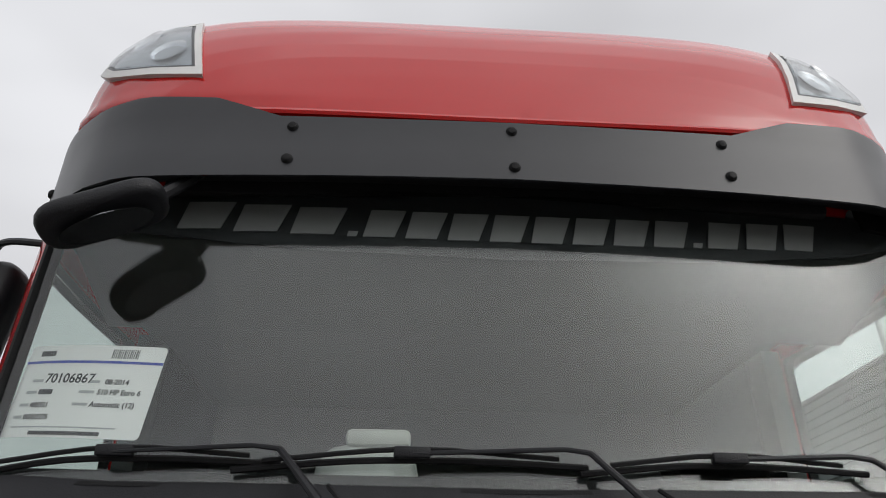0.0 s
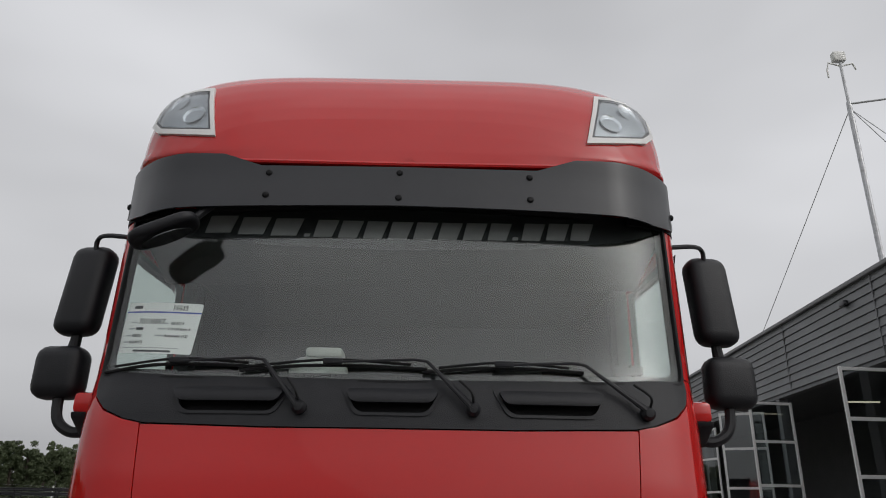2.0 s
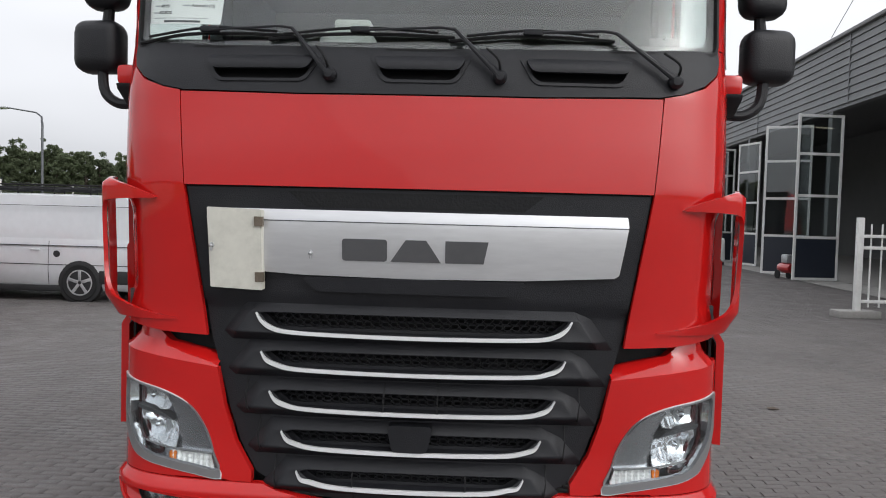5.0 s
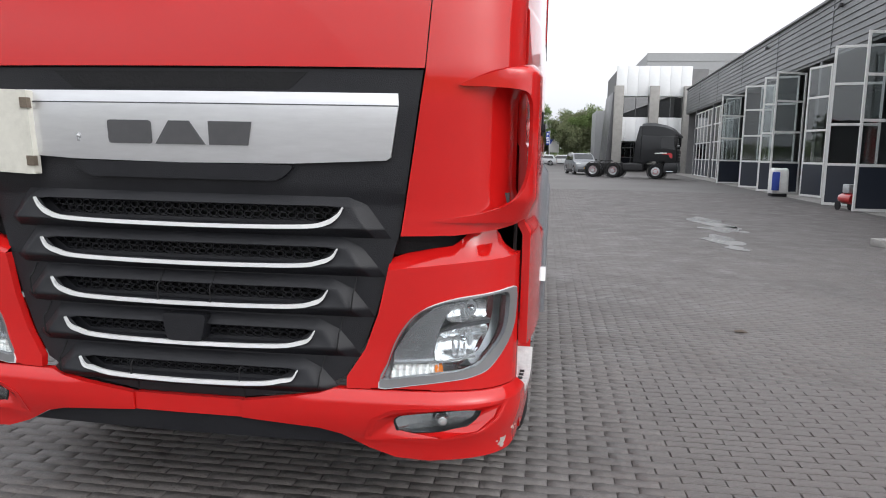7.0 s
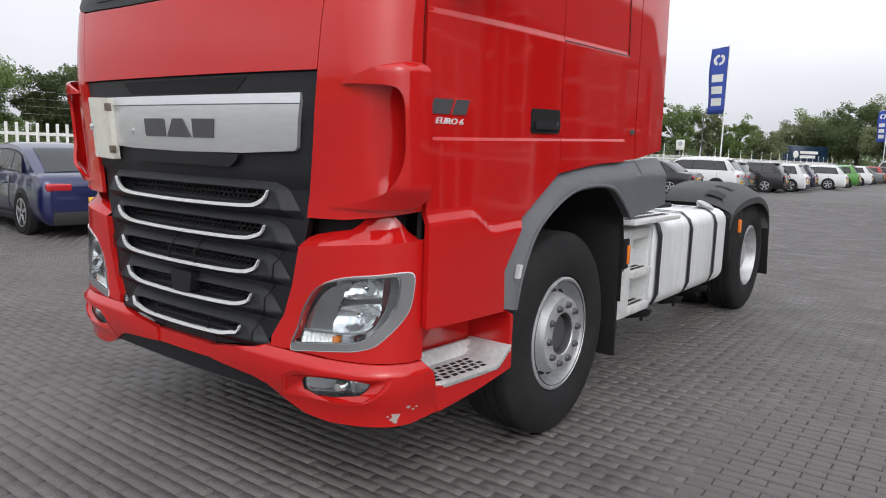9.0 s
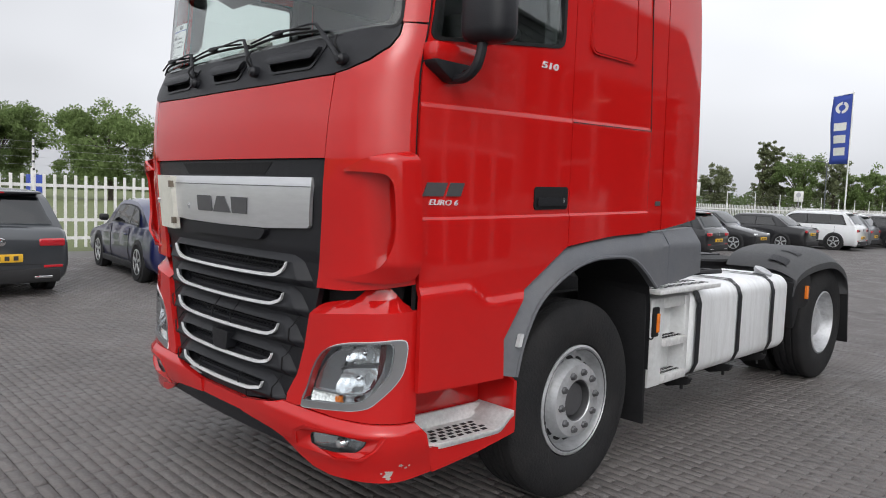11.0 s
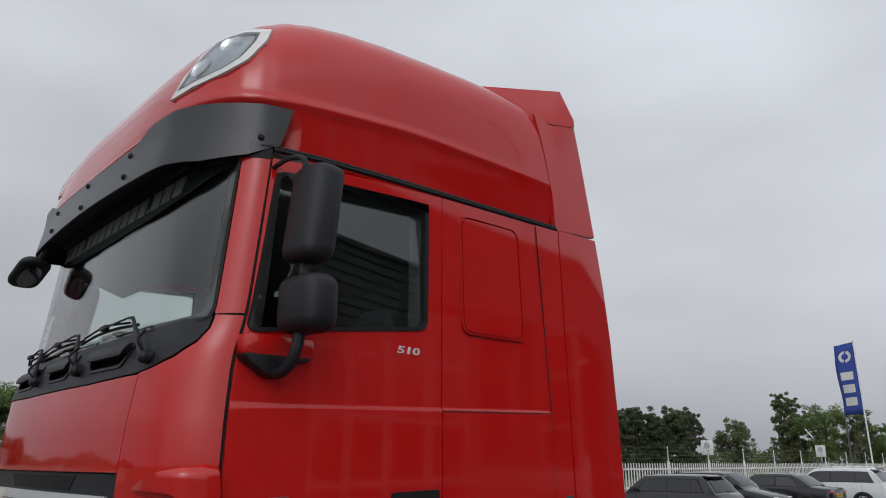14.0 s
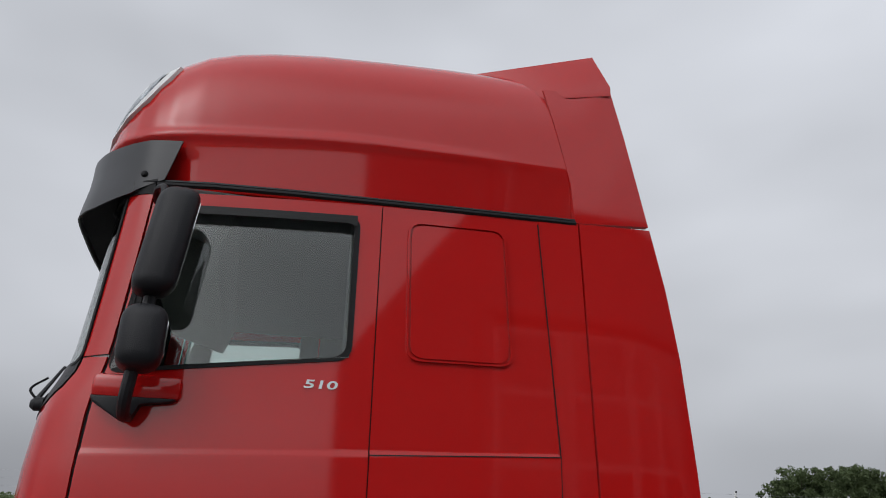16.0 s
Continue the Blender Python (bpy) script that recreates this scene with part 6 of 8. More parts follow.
# ---- mast on the workshop roof ----
mast = thing("roof_mast", hall_m @ Vector((0.25, -5.6, ROOF_Z + 0.6)), 0, "grey steel mast with guy wires and sensors on the roof", "mast")
part("pole", tube([(0, 0, -0.8), (0, 0, 4.4)], 0.07, 10), STEEL, mast)
part("top_pole", tube([(0, 0, 4.3), (0, 0, 6.0)], 0.04, 8), STEEL, mast)
part("cross_arm", tube([(0, 0, 4.35), (3.0, -1.0, 4.35)], 0.03, 8), STEEL, mast)
part("sensor_box", box(-0.2, 0.15, -0.1, 0.1, 5.75, 6.05, 0.03), WHITE, mast)
part("sensor_arm", tube([(0, 0, 5.6), (-0.35, 0, 5.7), (-0.42, 0, 5.45), (-0.42, 0, 5.2)], 0.025, 6), WHITE, mast)
part("sensor_arm", tube([(0, 0, 5.6), (0.35, 0, 5.7), (0.42, 0, 5.5)], 0.025, 6), WHITE, mast)
for p in ((0.1, 7.3, -0.5), (6, 2, -0.5), (4, -0.9, -0.5)):
    part("guy_wire", tube([(0, 0, 4.2), p], 0.012, 5), STEEL, mast)


# ---- office block at the end of the yard ----
office = thing("office_block", label="white panelled office with concrete columns and a dark sloping wall", category="building", kind="structure")
OFF = mat("white_panel", (0.68, 0.69, 0.70), 0.45, vary=0.04, scale=0.8)
OFFG = glass_mat("office_glass", (0.10, 0.12, 0.14), f0=0.22)
GREYWALL = mat("grey_sheet", (0.27, 0.275, 0.28), 0.5, vary=0.06, scale=0.6)
oy = 70.0
part("core", box(7.9, 16.5, oy + 1.2, oy + 13.5, 0, 10.1), DARKWALL, office)
for k in range(7):
    part("upper_panel", box(7.75 + k * 1.02, 8.76 + k * 1.02, oy + 0.6, oy + 1.1, 7.4, 10.3, 0.02), OFF, office)
    part("lower_panel", box(7.75 + k * 1.02, 8.76 + k * 1.02, oy + 0.7, oy + 1.1, 3.0, 5.36, 0.02), OFF, office)
for x in (8.0, 11.39, 14.6):
    part("column", box(x - 0.45, x + 0.45, oy, oy + 0.9, 0, 8.36, 0.03), CONCRETE, office)
for x0, x1 in ((8.5, 10.9), (11.9, 14.1)):
    w = part("window", box(x0, x1, oy + 0.8, oy + 0.86, 5.4, 7.35), OFFG, office)
    for x in (x0, (x0 + x1) / 2, x1):
        part("window_frame", box(x - 0.04, x + 0.04, oy + 0.74, oy + 0.82, 5.4, 7.35), EMBLEM, w)
    part("ground_window", box(x0, x1, oy + 0.8, oy + 0.86, 0.2, 2.85), OFFG, office)
part("sloping_wall", prism([(6.95, 0), (7.7, 0), (7.7, 7.75), (7.45, 7.75)], oy + 0.3, oy + 9, "y", 0.02), EMBLEM, office)
back = thing("warehouse", label="large grey sheet-clad warehouse behind the office", category="building", kind="structure")
for k in range(8):
    part("cladding_board", prism([(oy + 14, 5.4 + k), (oy + 13.93, 5.43 + k), (oy + 13.98, 6.4 + k), (oy + 14, 6.4 + k)], 12.2, 60, "x"), GREYWALL, back, smooth=False)
part("body", box(12.3, 60, oy + 14, oy + 40, 0, 13.4), GREYWALL, back)
annex = thing("annex", label="low grey annex beyond the yard", category="building", kind="structure")
part("body", box(7.0, 10.5, oy + 18, oy + 26, 0, 7.0, 0.03), GREYWALL, annex)


# ---- cars ----
CARGLASS = glass_mat("car_glass", (0.20, 0.225, 0.235), f0=0.09)
CARDARK = mat("car_underbody", (0.012, 0.012, 0.013), 0.7, vary=0.2)
ALLOY = mat("car_alloy", (0.55, 0.56, 0.57), 0.35, metal=0.7, vary=0.1)
PLATE_Y = mat("yellow_plate", (0.72, 0.42, 0.03), 0.45, vary=0.04)


def paint(name, color, metal=0.3):
    return mat(name, color, 0.35, metal=metal, vary=0.05, scale=2, coat=1.0, coat_rough=0.04)


def car(place, turn, L, W, H, color, label, style="hatch", group="parked cars", rim=ALLOY, rack=False, category="car"):
    """A car on its wheels, nose along +x, built from its side outline."""
    root = thing("parked_car" if category == "car" else "parked_van", place, turn, label, category, group)
    w, r, sill = W / 2, 0.33 if H < 1.6 else 0.35, 0.2
    belt = {"hatch": 0.645, "estate": 0.655, "suv": 0.66, "sedan": 0.665, "coupe": 0.67, "van": 0.60}[style] * H
    # along the car: windscreen foot, windscreen head, rear window head, rear window foot (parts of the length, from the nose)
    a, b, c, d = {"hatch": (0.26, 0.44, 0.87, 0.965), "estate": (0.27, 0.43, 0.885, 0.975), "suv": (0.25, 0.415, 0.875, 0.97), "sedan": (0.26, 0.42, 0.72, 0.86), "coupe": (0.30, 0.46, 0.70, 0.93), "van": (0.10, 0.24, 0.975, 0.995)}[style]
    X = lambda k: L / 2 - k * L
    nose = belt - (0.19 if style not in ("van", "suv") else 0.10) * H / 1.45
    deck = belt + 0.02 if style in ("sedan", "coupe") else belt
    top_k = [0.0, 0.015, 0.05, a, 0.5, d, 0.99, 1.0]
    top_z = [nose - 0.16, nose - 0.05, nose, belt - 0.02, belt, deck, deck - 0.06, deck - 0.2]
    ks = sorted({0.0, 0.008, 0.02, 0.05, 0.10, a, (a + b) / 2, b, 0.5, 0.6, 0.7, c, d, 0.95, 0.98, 0.992, 1.0})
    bm = bmesh.new()
    rings = []
    for k in ks:
        z = np.interp(k, top_k, top_z)
        e = min(1.0, 0.86 + 1.7 * min(k, 1 - k) ** 0.6)
        half = [(0.0, sill), (w * 0.86 * e, sill), (w * 0.965 * e, sill + 0.10), (w * e, sill + 0.36 * (z - sill)), (w * 0.99 * e, sill + 0.72 * (z - sill)), (w * 0.955 * e, z - 0.035), (w * 0.88 * e, z), (0.0, z + 0.025)]
        rings.append([bm.verts.new((X(k), y, zz)) for y, zz in half] + [bm.verts.new((X(k), -y, zz)) for y, zz in half[-2:0:-1]])
    for p, q in zip(rings, rings[1:]):
        for i in range(len(p)):
            j = (i + 1) % len(p)
            bm.faces.new((p[i], p[j], q[j], q[i]))
    bm.faces.new(rings[0])
    bm.faces.new(rings[-1])
    bmesh.ops.recalc_face_normals(bm, faces=bm.faces)
    part("body", bm, color, root, angle=38)
    # cabin
    inset = 0.13 if style != "van" else 0.05
    cab_k = [a, a + (b - a) * 0.5, a + (b - a) * 0.85, b + 0.02, (b + c) / 2, c - 0.02, c + (d - c) * 0.25, d]
    cab_z = [belt - 0.02, belt + (H - belt) * 0.55, H - 0.06, H - 0.012, H, H - 0.015 if style != "coupe" else H - 0.03, belt + (H - belt) * 0.72, deck - 0.02]

    def cabin(k, v, off=0.0):
        """The cabin's side at k along the car, v from belt (0) to roof edge (1)."""
        z = np.interp(k, cab_k, cab_z)
        return (w * 0.955 - inset * v * (z - belt) / (H - belt) + off, belt - 0.02 + (z - belt + 0.02 - 0.03) * v)

    bm = bmesh.new()
    rings = []
    for k in cab_k:
        z = np.interp(k, cab_k, cab_z)
        (y0, z0), (y1, z1) = cabin(k, 0), cabin(k, 1)
        e = 0.9 if k in (a, d) else 1.0
        half = [(y0 * e, min(z0, z) - 0.02), (y1, z1), (y1 - 0.09, z), (0.0, z + 0.02)]
        rings.append([bm.verts.new((X(k), y, zz)) for y, zz in half] + [bm.verts.new((X(k), -y, zz)) for y, zz in half[-2::-1]])
    for p, q in zip(rings, rings[1:]):
        for i in range(len(p) - 1):
            bm.faces.new((p[i], p[i + 1], q[i + 1], q[i]))
    bmesh.ops.recalc_face_normals(bm, faces=bm.faces)
    part("cabin", bm, color, root, angle=38)
    # panes
    spans = {"hatch": [(0.36, 0.595), (0.605, 0.78), (0.787, 0.87)], "estate": [(0.35, 0.555), (0.565, 0.745), (0.752, 0.90)], "suv": [(0.33, 0.545), (0.555, 0.75), (0.757, 0.89)], "sedan": [(0.35, 0.565), (0.575, 0.745)], "coupe": [(0.40, 0.66), (0.67, 0.78)], "van": [(0.17, 0.35)]}[style]
    lo, hi = (0.12, 0.80) if style != "van" else (0.10, 0.86)
    for s in (1, -1):
        bm = bmesh.new()
        ks_ = np.linspace(spans[0][0] - 0.012, spans[-1][1] + 0.012, 12)
        rows = [[bm.verts.new((X(k), s * cabin(k, v, 0.005)[0], cabin(k, v)[1])) for k in np.linspace(ks_[0] + 0.05 * j, ks_[-1] - 0.045 * j, 12)] for j, v in enumerate((lo - 0.05, hi + 0.05))]
        for i in range(11):
            bm.faces.new((rows[0][i], rows[0][i + 1], rows[1][i + 1], rows[1][i]))
        part("window_surround", bm, CARDARK, root)
    for k0, k1 in spans:
        for s in (1, -1):
            bm = bmesh.new()
            n = 6
            rows = [[bm.verts.new((X(k), s * cabin(k, v, 0.008)[0], cabin(k, v)[1])) for k in np.linspace(k0 + (0.05 if (k0, k1) == spans[0] and style != "van" else 0.0) * (v - lo) / (hi - lo), k1 - (0.045 if (k0, k1) == spans[-1] and style != "van" else 0.0) * (v - lo) / (hi - lo), n)] for v in (lo, (lo + hi) / 2, hi)]
            for p, q in zip(rows, rows[1:]):
                for i in range(n - 1):
                    bm.faces.new((p[i], p[i + 1], q[i + 1], q[i]))
            part("side_window", bm, CARGLASS, root, smooth=False)
    for k0, k1, z0, z1, name in ((a + 0.02, b - 0.005, None, None, "windscreen"), (d - 0.004, c + 0.01, None, None, "rear_window")):
        bm = bmesh.new()
        sgn = 1 if name == "windscreen" else -1
        rows = []
        for t in (0.06, 0.35, 0.65, 0.93):
            k = k0 + (k1 - k0) * t
            z = np.interp(k, cab_k, cab_z) + 0.012
            y = cabin(k, 1)[0] * (0.90 - 0.08 * (sgn < 0)) if t > 0.3 else w * 0.80
            rows.append([bm.verts.new((X(k) + sgn * 0.016, yy, z + 0.014 * (1 - (yy / y) ** 2))) for yy in np.linspace(-y, y, 7)])
        for p, q in zip(rows, rows[1:]):
            for i in range(6):
                bm.faces.new((p[i], p[i + 1], q[i + 1], q[i]))
        part(name, bm, CARGLASS, root)
    # lights, plates, bumpers
    for s in (1, -1):
        zl = deck - 0.20 * H / 1.45
        tail = (0.985, 0.30) if style != "van" else (0.985, 0.14)
        part("tail_light", box(-L / 2 - 0.010, -L / 2 + 0.13 * (style != "van") + 0.06, min(s * (w - tail[1] - 0.12), s * (w * 0.925)), max(s * (w - tail[1] - 0.12), s * (w * 0.925)), zl - 0.055 - 0.12 * (style == "van"), zl + 0.06 + 0.25 * (style == "van"), 0.03, None, None, 3), REDLENS, root)
        part("headlight", box(L / 2 - 0.34, L / 2 - 0.03, min(s * (w - 0.42), s * (w - 0.06)), max(s * (w - 0.42), s * (w - 0.06)), nose - 0.22, nose - 0.06, 0.04, None, None, 3), TRIM, root)
        part("mirror", box(X(a) - 0.42, X(a) - 0.28, min(s * (w + 0.01), s * (w + 0.17)), max(s * (w + 0.01), s * (w + 0.17)), belt + 0.02, belt + 0.14, 0.04, None, None, 3), CARDARK, root)
    part("rear_bumper", box(-L / 2 - 0.03, -L / 2 + 0.12, -w * 0.84, w * 0.84, sill, sill + 0.2, 0.03), CARDARK, root)
    part("front_bumper", box(L / 2 - 0.12, L / 2 + 0.02, -w * 0.80, w * 0.80, sill, sill + 0.24, 0.03), CARDARK, root)
    for sx, zz in ((-1, sill + 0.30 if style != "sedan" else sill + 0.42), (1, sill + 0.26)):
        pl = part("number_plate", box(min(sx * (L / 2 - 0.1), sx * (L / 2 + 0.035)), max(sx * (L / 2 - 0.1), sx * (L / 2 + 0.035)), -0.26, 0.26, zz, zz + 0.11, 0.005), PLATE_Y, root)
        for y in (-0.17, -0.06, 0.05, 0.15):
            part("plate_bar", box(min(sx * (L / 2 + 0.03), sx * (L / 2 + 0.038)), max(sx * (L / 2 + 0.03), sx * (L / 2 + 0.038)), y - 0.03, y + 0.03, zz + 0.025, zz + 0.085), INK, pl)
    if style in ("hatch", "suv"):
        part("badge", lathe([(0, 0), (0.05, 0), (0.055, 0.006), (0.045, 0.01), (0, 0.008)], 20, None, Matrix.Translation((-L / 2 - 0.002, 0, deck - 0.19)) @ pose(0, 0, 0, 0, 0, 180)), CHROME, root, "plain chrome badge")
        part("tailgate_seam", box(-L / 2 - 0.004, -L / 2 + 0.03, -w * 0.62, w * 0.62, sill + 0.255, sill + 0.262), CARDARK, root)
        part("rear_wiper", tube([(X(d) - 0.035, 0.0, deck + 0.03), (X(d) - 0.03, 0.34, deck + 0.05)], 0.012, 6), CARDARK, root)
        for s in (1, -1):
            part("rear_reflector", box(-L / 2 - 0.012, -L / 2 + 0.1, min(s * (w * 0.60), s * (w * 0.88)), max(s * (w * 0.60), s * (w * 0.88)), sill + 0.21, sill + 0.245, 0.006), REDLENS, root)
            part("exhaust_trim", box(-L / 2 - 0.04, -L / 2 + 0.06, min(s * (w * 0.45), s * (w * 0.72)), max(s * (w * 0.45), s * (w * 0.72)), sill + 0.06, sill + 0.10, 0.015), CHROME, root)
    # seams, handles, sills, spoiler
    for s in (1, -1):
        for k in ((a + 0.09, 0.60, 0.80) if style not in ("van", "coupe") else (a + 0.10, 0.67)):
            rows = [(X(k), s * (w * f + 0.003), sill + g * (belt - sill)) for f, g in ((0.97, 0.12), (1.0, 0.36), (0.99, 0.72), (0.965, 0.92))]
            part("door_seam", tube(rows, 0.005, 4), CARDARK, root)
        for k in ((0.565, 0.745) if style not in ("van", "coupe") else (0.62,)):
            part("door_handle", box(X(k) - 0.09, X(k) + 0.09, min(s * (w * 0.985), s * (w + 0.018)), max(s * (w * 0.985), s * (w + 0.018)), sill + 0.74 * (belt - sill), sill + 0.74 * (belt - sill) + 0.03, 0.01), color, root)
        part("sill", box(X(0.72), X(0.27), min(s * w * 0.9, s * (w + 0.005)), max(s * w * 0.9, s * (w + 0.005)), sill - 0.02, sill + (0.09 if style != "suv" else 0.2), 0.02), CARDARK, root)
        if style in ("suv", "estate"):
            part("roof_rail", tube([(X(b + 0.03), s * (cabin(b + 0.04, 1)[0] - 0.05), H - 0.01), (X(b + 0.07), s * (cabin(0.5, 1)[0] - 0.04), H + 0.045), (X(c - 0.08), s * (cabin(0.5, 1)[0] - 0.04), H + 0.04), (X(c - 0.03), s * (cabin(c - 0.04, 1)[0] - 0.05), H - 0.02)], 0.016, 6), TRIM, root)
    if style in ("hatch", "suv", "estate"):
        part("spoiler", prism([(X(c - 0.03), H - 0.01), (X(c + 0.035), H - 0.035), (X(c + 0.035), H - 0.065), (X(c - 0.01), H - 0.07)], -w * 0.72, w * 0.72, "y", 0.01), color, root)
        part("brake_light", box(X(c + 0.04), X(c + 0.02), -0.16, 0.16, H - 0.06, H - 0.042), REDLENS, root)
    # wheels
    for k in (0.19, 0.80) if style != "van" else (0.20, 0.79):
        for s in (1, -1):
            m = Matrix.Translation((X(k), s * (w - 0.012), r)) @ pose(0, 0, 0, 0, 0, 90 * s)
            part("arch", lathe([(0, -0.10), (r + 0.045, -0.10), (r + 0.045, 0.010), (r + 0.03, 0.016), (0, 0.016)], 28, None, m), CARDARK, root)
            wh = part("wheel", lathe([(r * 0.64, -0.03), (r * 0.68, 0.018), (r * 0.9, 0.03), (r, 0.005), (r, -0.19), (r * 0.9, -0.21), (r * 0.64, -0.2)], 28, None, m, True), RUBBER, root)
            rm = lathe([(r * 0.65, 0.0), (r * 0.67, 0.022), (r * 0.61, 0.024), (r * 0.58, -0.05), (0.0, -0.06)], 24, None, m)
            for j in range(5):
                t = 2 * math.pi * j / 5
                box(-0.01, 0.022, -0.028, 0.028, 0.03, r * 0.63, 0.006, rm, m @ Matrix.Rotation(t, 4, "X"))
            part("rim", rm, rim, wh)
    if rack:
        bars = tube([(X(0.22), -w * 0.8, H + 0.16), (X(0.97), -w * 0.8, H + 0.16), (X(0.97), w * 0.8, H + 0.16), (X(0.22), w * 0.8, H + 0.16), (X(0.22), -w * 0.8, H + 0.16)], 0.016, 6)
        for k in np.linspace(0.25, 0.95, 6):
            for s in (1, -1):
                tube([(X(k), s * w * 0.8, H - 0.02), (X(k), s * w * 0.8, H + 0.16)], 0.012, 6, bars)
            tube([(X(k), -w * 0.8, H + 0.07), (X(k), w * 0.8, H + 0.07)], 0.014, 6, bars)
        for y in np.linspace(-w * 0.6, w * 0.6, 5):
            tube([(X(0.25), y, H + 0.09), (X(0.95), y, H + 0.09)], 0.02, 6, bars)
        part("roof_rack", bars, DARK, root, "black roof rack")
    return root


C_GREY, C_BLUE, C_SILVER = paint("dark_grey_car", (0.045, 0.05, 0.056)), paint("blue_car", (0.008, 0.013, 0.075)), paint("silver_van", (0.58, 0.59, 0.61), 0.2)
C_BLACK, C_WHITE, C_RED = paint("black_car", (0.012, 0.012, 0.014), 0.1), paint("white_car", (0.72, 0.73, 0.74), 0.0), paint("red_car", (0.4, 0.02, 0.02), 0.1)
C_NAVY, C_GREEN, C_STEEL = paint("navy_car", (0.015, 0.02, 0.045)), paint("green_car", (0.10, 0.30, 0.06)), paint("steel_car", (0.16, 0.17, 0.18))
car((-9.75, 0.47, 0), 184, 4.28, 1.78, 1.50, C_GREY, "dark grey hatchback parked nose to the white fence", "hatch")
car((-9.87, 3.86, 0), 174, 4.45, 1.80, 1.38, C_BLUE, "blue sports coupe parked beside a grey hatchback", "coupe")
car((-9.55, 7.55, 0), 180, 4.1, 1.75, 1.45, C_RED, "red hatchback parked beside a silver van", "hatch")
van = car((-8.25, 10.68, 0), 180, 4.85, 1.84, 1.94, C_SILVER, "silver panel van with a black roof rack", "van", rack=True, category="van", rim=STEEL)
for s in (1, -1):
    for z, h in ((0.66, 0.012), (1.0, 0.012), (1.72, 0.008)):
        part("body_seam", box(-2.3, 1.3, min(s * 0.905, s * 0.926), max(s * 0.905, s * 0.926), z, z + h), CARDARK, van)
    part("filler", lathe([(0, 0), (0.06, 0), (0.06, 0.012), (0.03, 0.016), (0, 0.016)], 20, None, Matrix.Translation((-0.98, s * 0.915, 0.86)) @ pose(0, 0, 0, 0, 0, 90 * s)), CARDARK, van)
    part("bumper_strip", box(-2.44, -1.75, min(s * 0.80, s * 0.93), max(s * 0.80, s * 0.93), 0.33, 0.58, 0.03), CARDARK, van)
ROW = [(20.3, -8.7, 180, 4.2, 1.78, 1.46, C_BLACK, "black hatchback with its tail to the yard", "hatch"),
       (24.9, -9.0, 0, 4.03, 1.69, 1.49, C_BLACK, "black hatchback facing out of the row", "hatch"),
       (28.4, -8.7, 180, 4.53, 1.80, 1.43, C_BLACK, "black saloon with its tail to the yard", "sedan"),
       (31.6, -7.7, 180, 4.4, 1.84, 1.61, C_WHITE, "white estate-like crossover with its tail to the yard", "suv"),
       (34.5, -7.9, 180, 4.3, 1.8, 1.48, C_STEEL, "grey estate car in a row of parked cars", "estate"),
       (37.2, -6.9, 180, 4.4, 1.84, 1.50, C_BLACK, "black crossover with its tail to the yard", "suv"),
       (39.6, -6.0, 180, 3.7, 1.65, 1.47, C_WHITE, "white small car with red tail lights", "hatch"),
       (43.0, -6.4, 180, 4.2, 1.75, 1.45, C_NAVY, "navy hatchback in a row of parked cars", "hatch"),
       (46.9, -5.6, 180, 4.7, 1.83, 1.45, C_WHITE, "white estate car with its tail to the yard", "estate"),
       (53.5, -5.3, 180, 3.9, 1.7, 1.5, C_GREEN, "light green small car in the row", "hatch"),
       (60.5, -5.4, 180, 4.2, 1.78, 1.48, C_WHITE, "white hatchback in a row of parked cars", "hatch"),
       (66.5, -5.4, 180, 4.6, 1.8, 1.44, C_STEEL, "grey saloon in a row of parked cars", "sedan"),
       (70.5, -5.4, 180, 4.1, 1.7, 1.46, C_RED, "dark red hatchback in the row", "hatch"),
       (74.0, -5.2, 180, 4.3, 1.8, 1.47, C_BLACK, "black hatchback in a row of parked cars", "hatch"),
       (77.3, -5.2, 0, 4.2, 1.78, 1.47, C_NAVY, "navy hatchback facing out of the row", "hatch"),
       (96.5, -4.8, 180, 4.5, 1.8, 1.46, C_STEEL, "grey estate car in a row of parked cars", "estate"),
       (80.7, -5.2, 180, 4.2, 1.78, 1.47, C_WHITE, "white hatchback in a row of parked cars", "hatch"),
       (84.0, -5.0, 0, 4.4, 1.8, 1.45, C_SILVER, "silver saloon facing out of the row", "sedan"),
       (88.0, -5.0, 180, 4.2, 1.78, 1.47, C_BLACK, "black hatchback in a row of parked cars", "hatch")]
for y, x, turn, L, W, H, colour, label, style in ROW:
    car((x, y, 0), turn + 2, L, W, H, colour, label, style)
car((-4.2, 92.0, 0), 182, 4.9, 1.9, 2.1, C_WHITE, "white panel van in a row of parked cars", "van", category="van")
car((4.0, 56.5, 0), -80, 4.6, 1.85, 1.66, C_STEEL, "dark grey crossover standing near a black truck", "suv")
for y, x, colour, name in ((97, -2.0, C_WHITE, "white"), (101, 0.5, C_SILVER, "silver"), (105, 3.0, C_WHITE, "white"), (109, -4.0, C_BLACK, "black")):
    car((x, y, 0), 175, 4.3, 1.8, 1.47, colour, name + " car parked far down the yard", "estate")

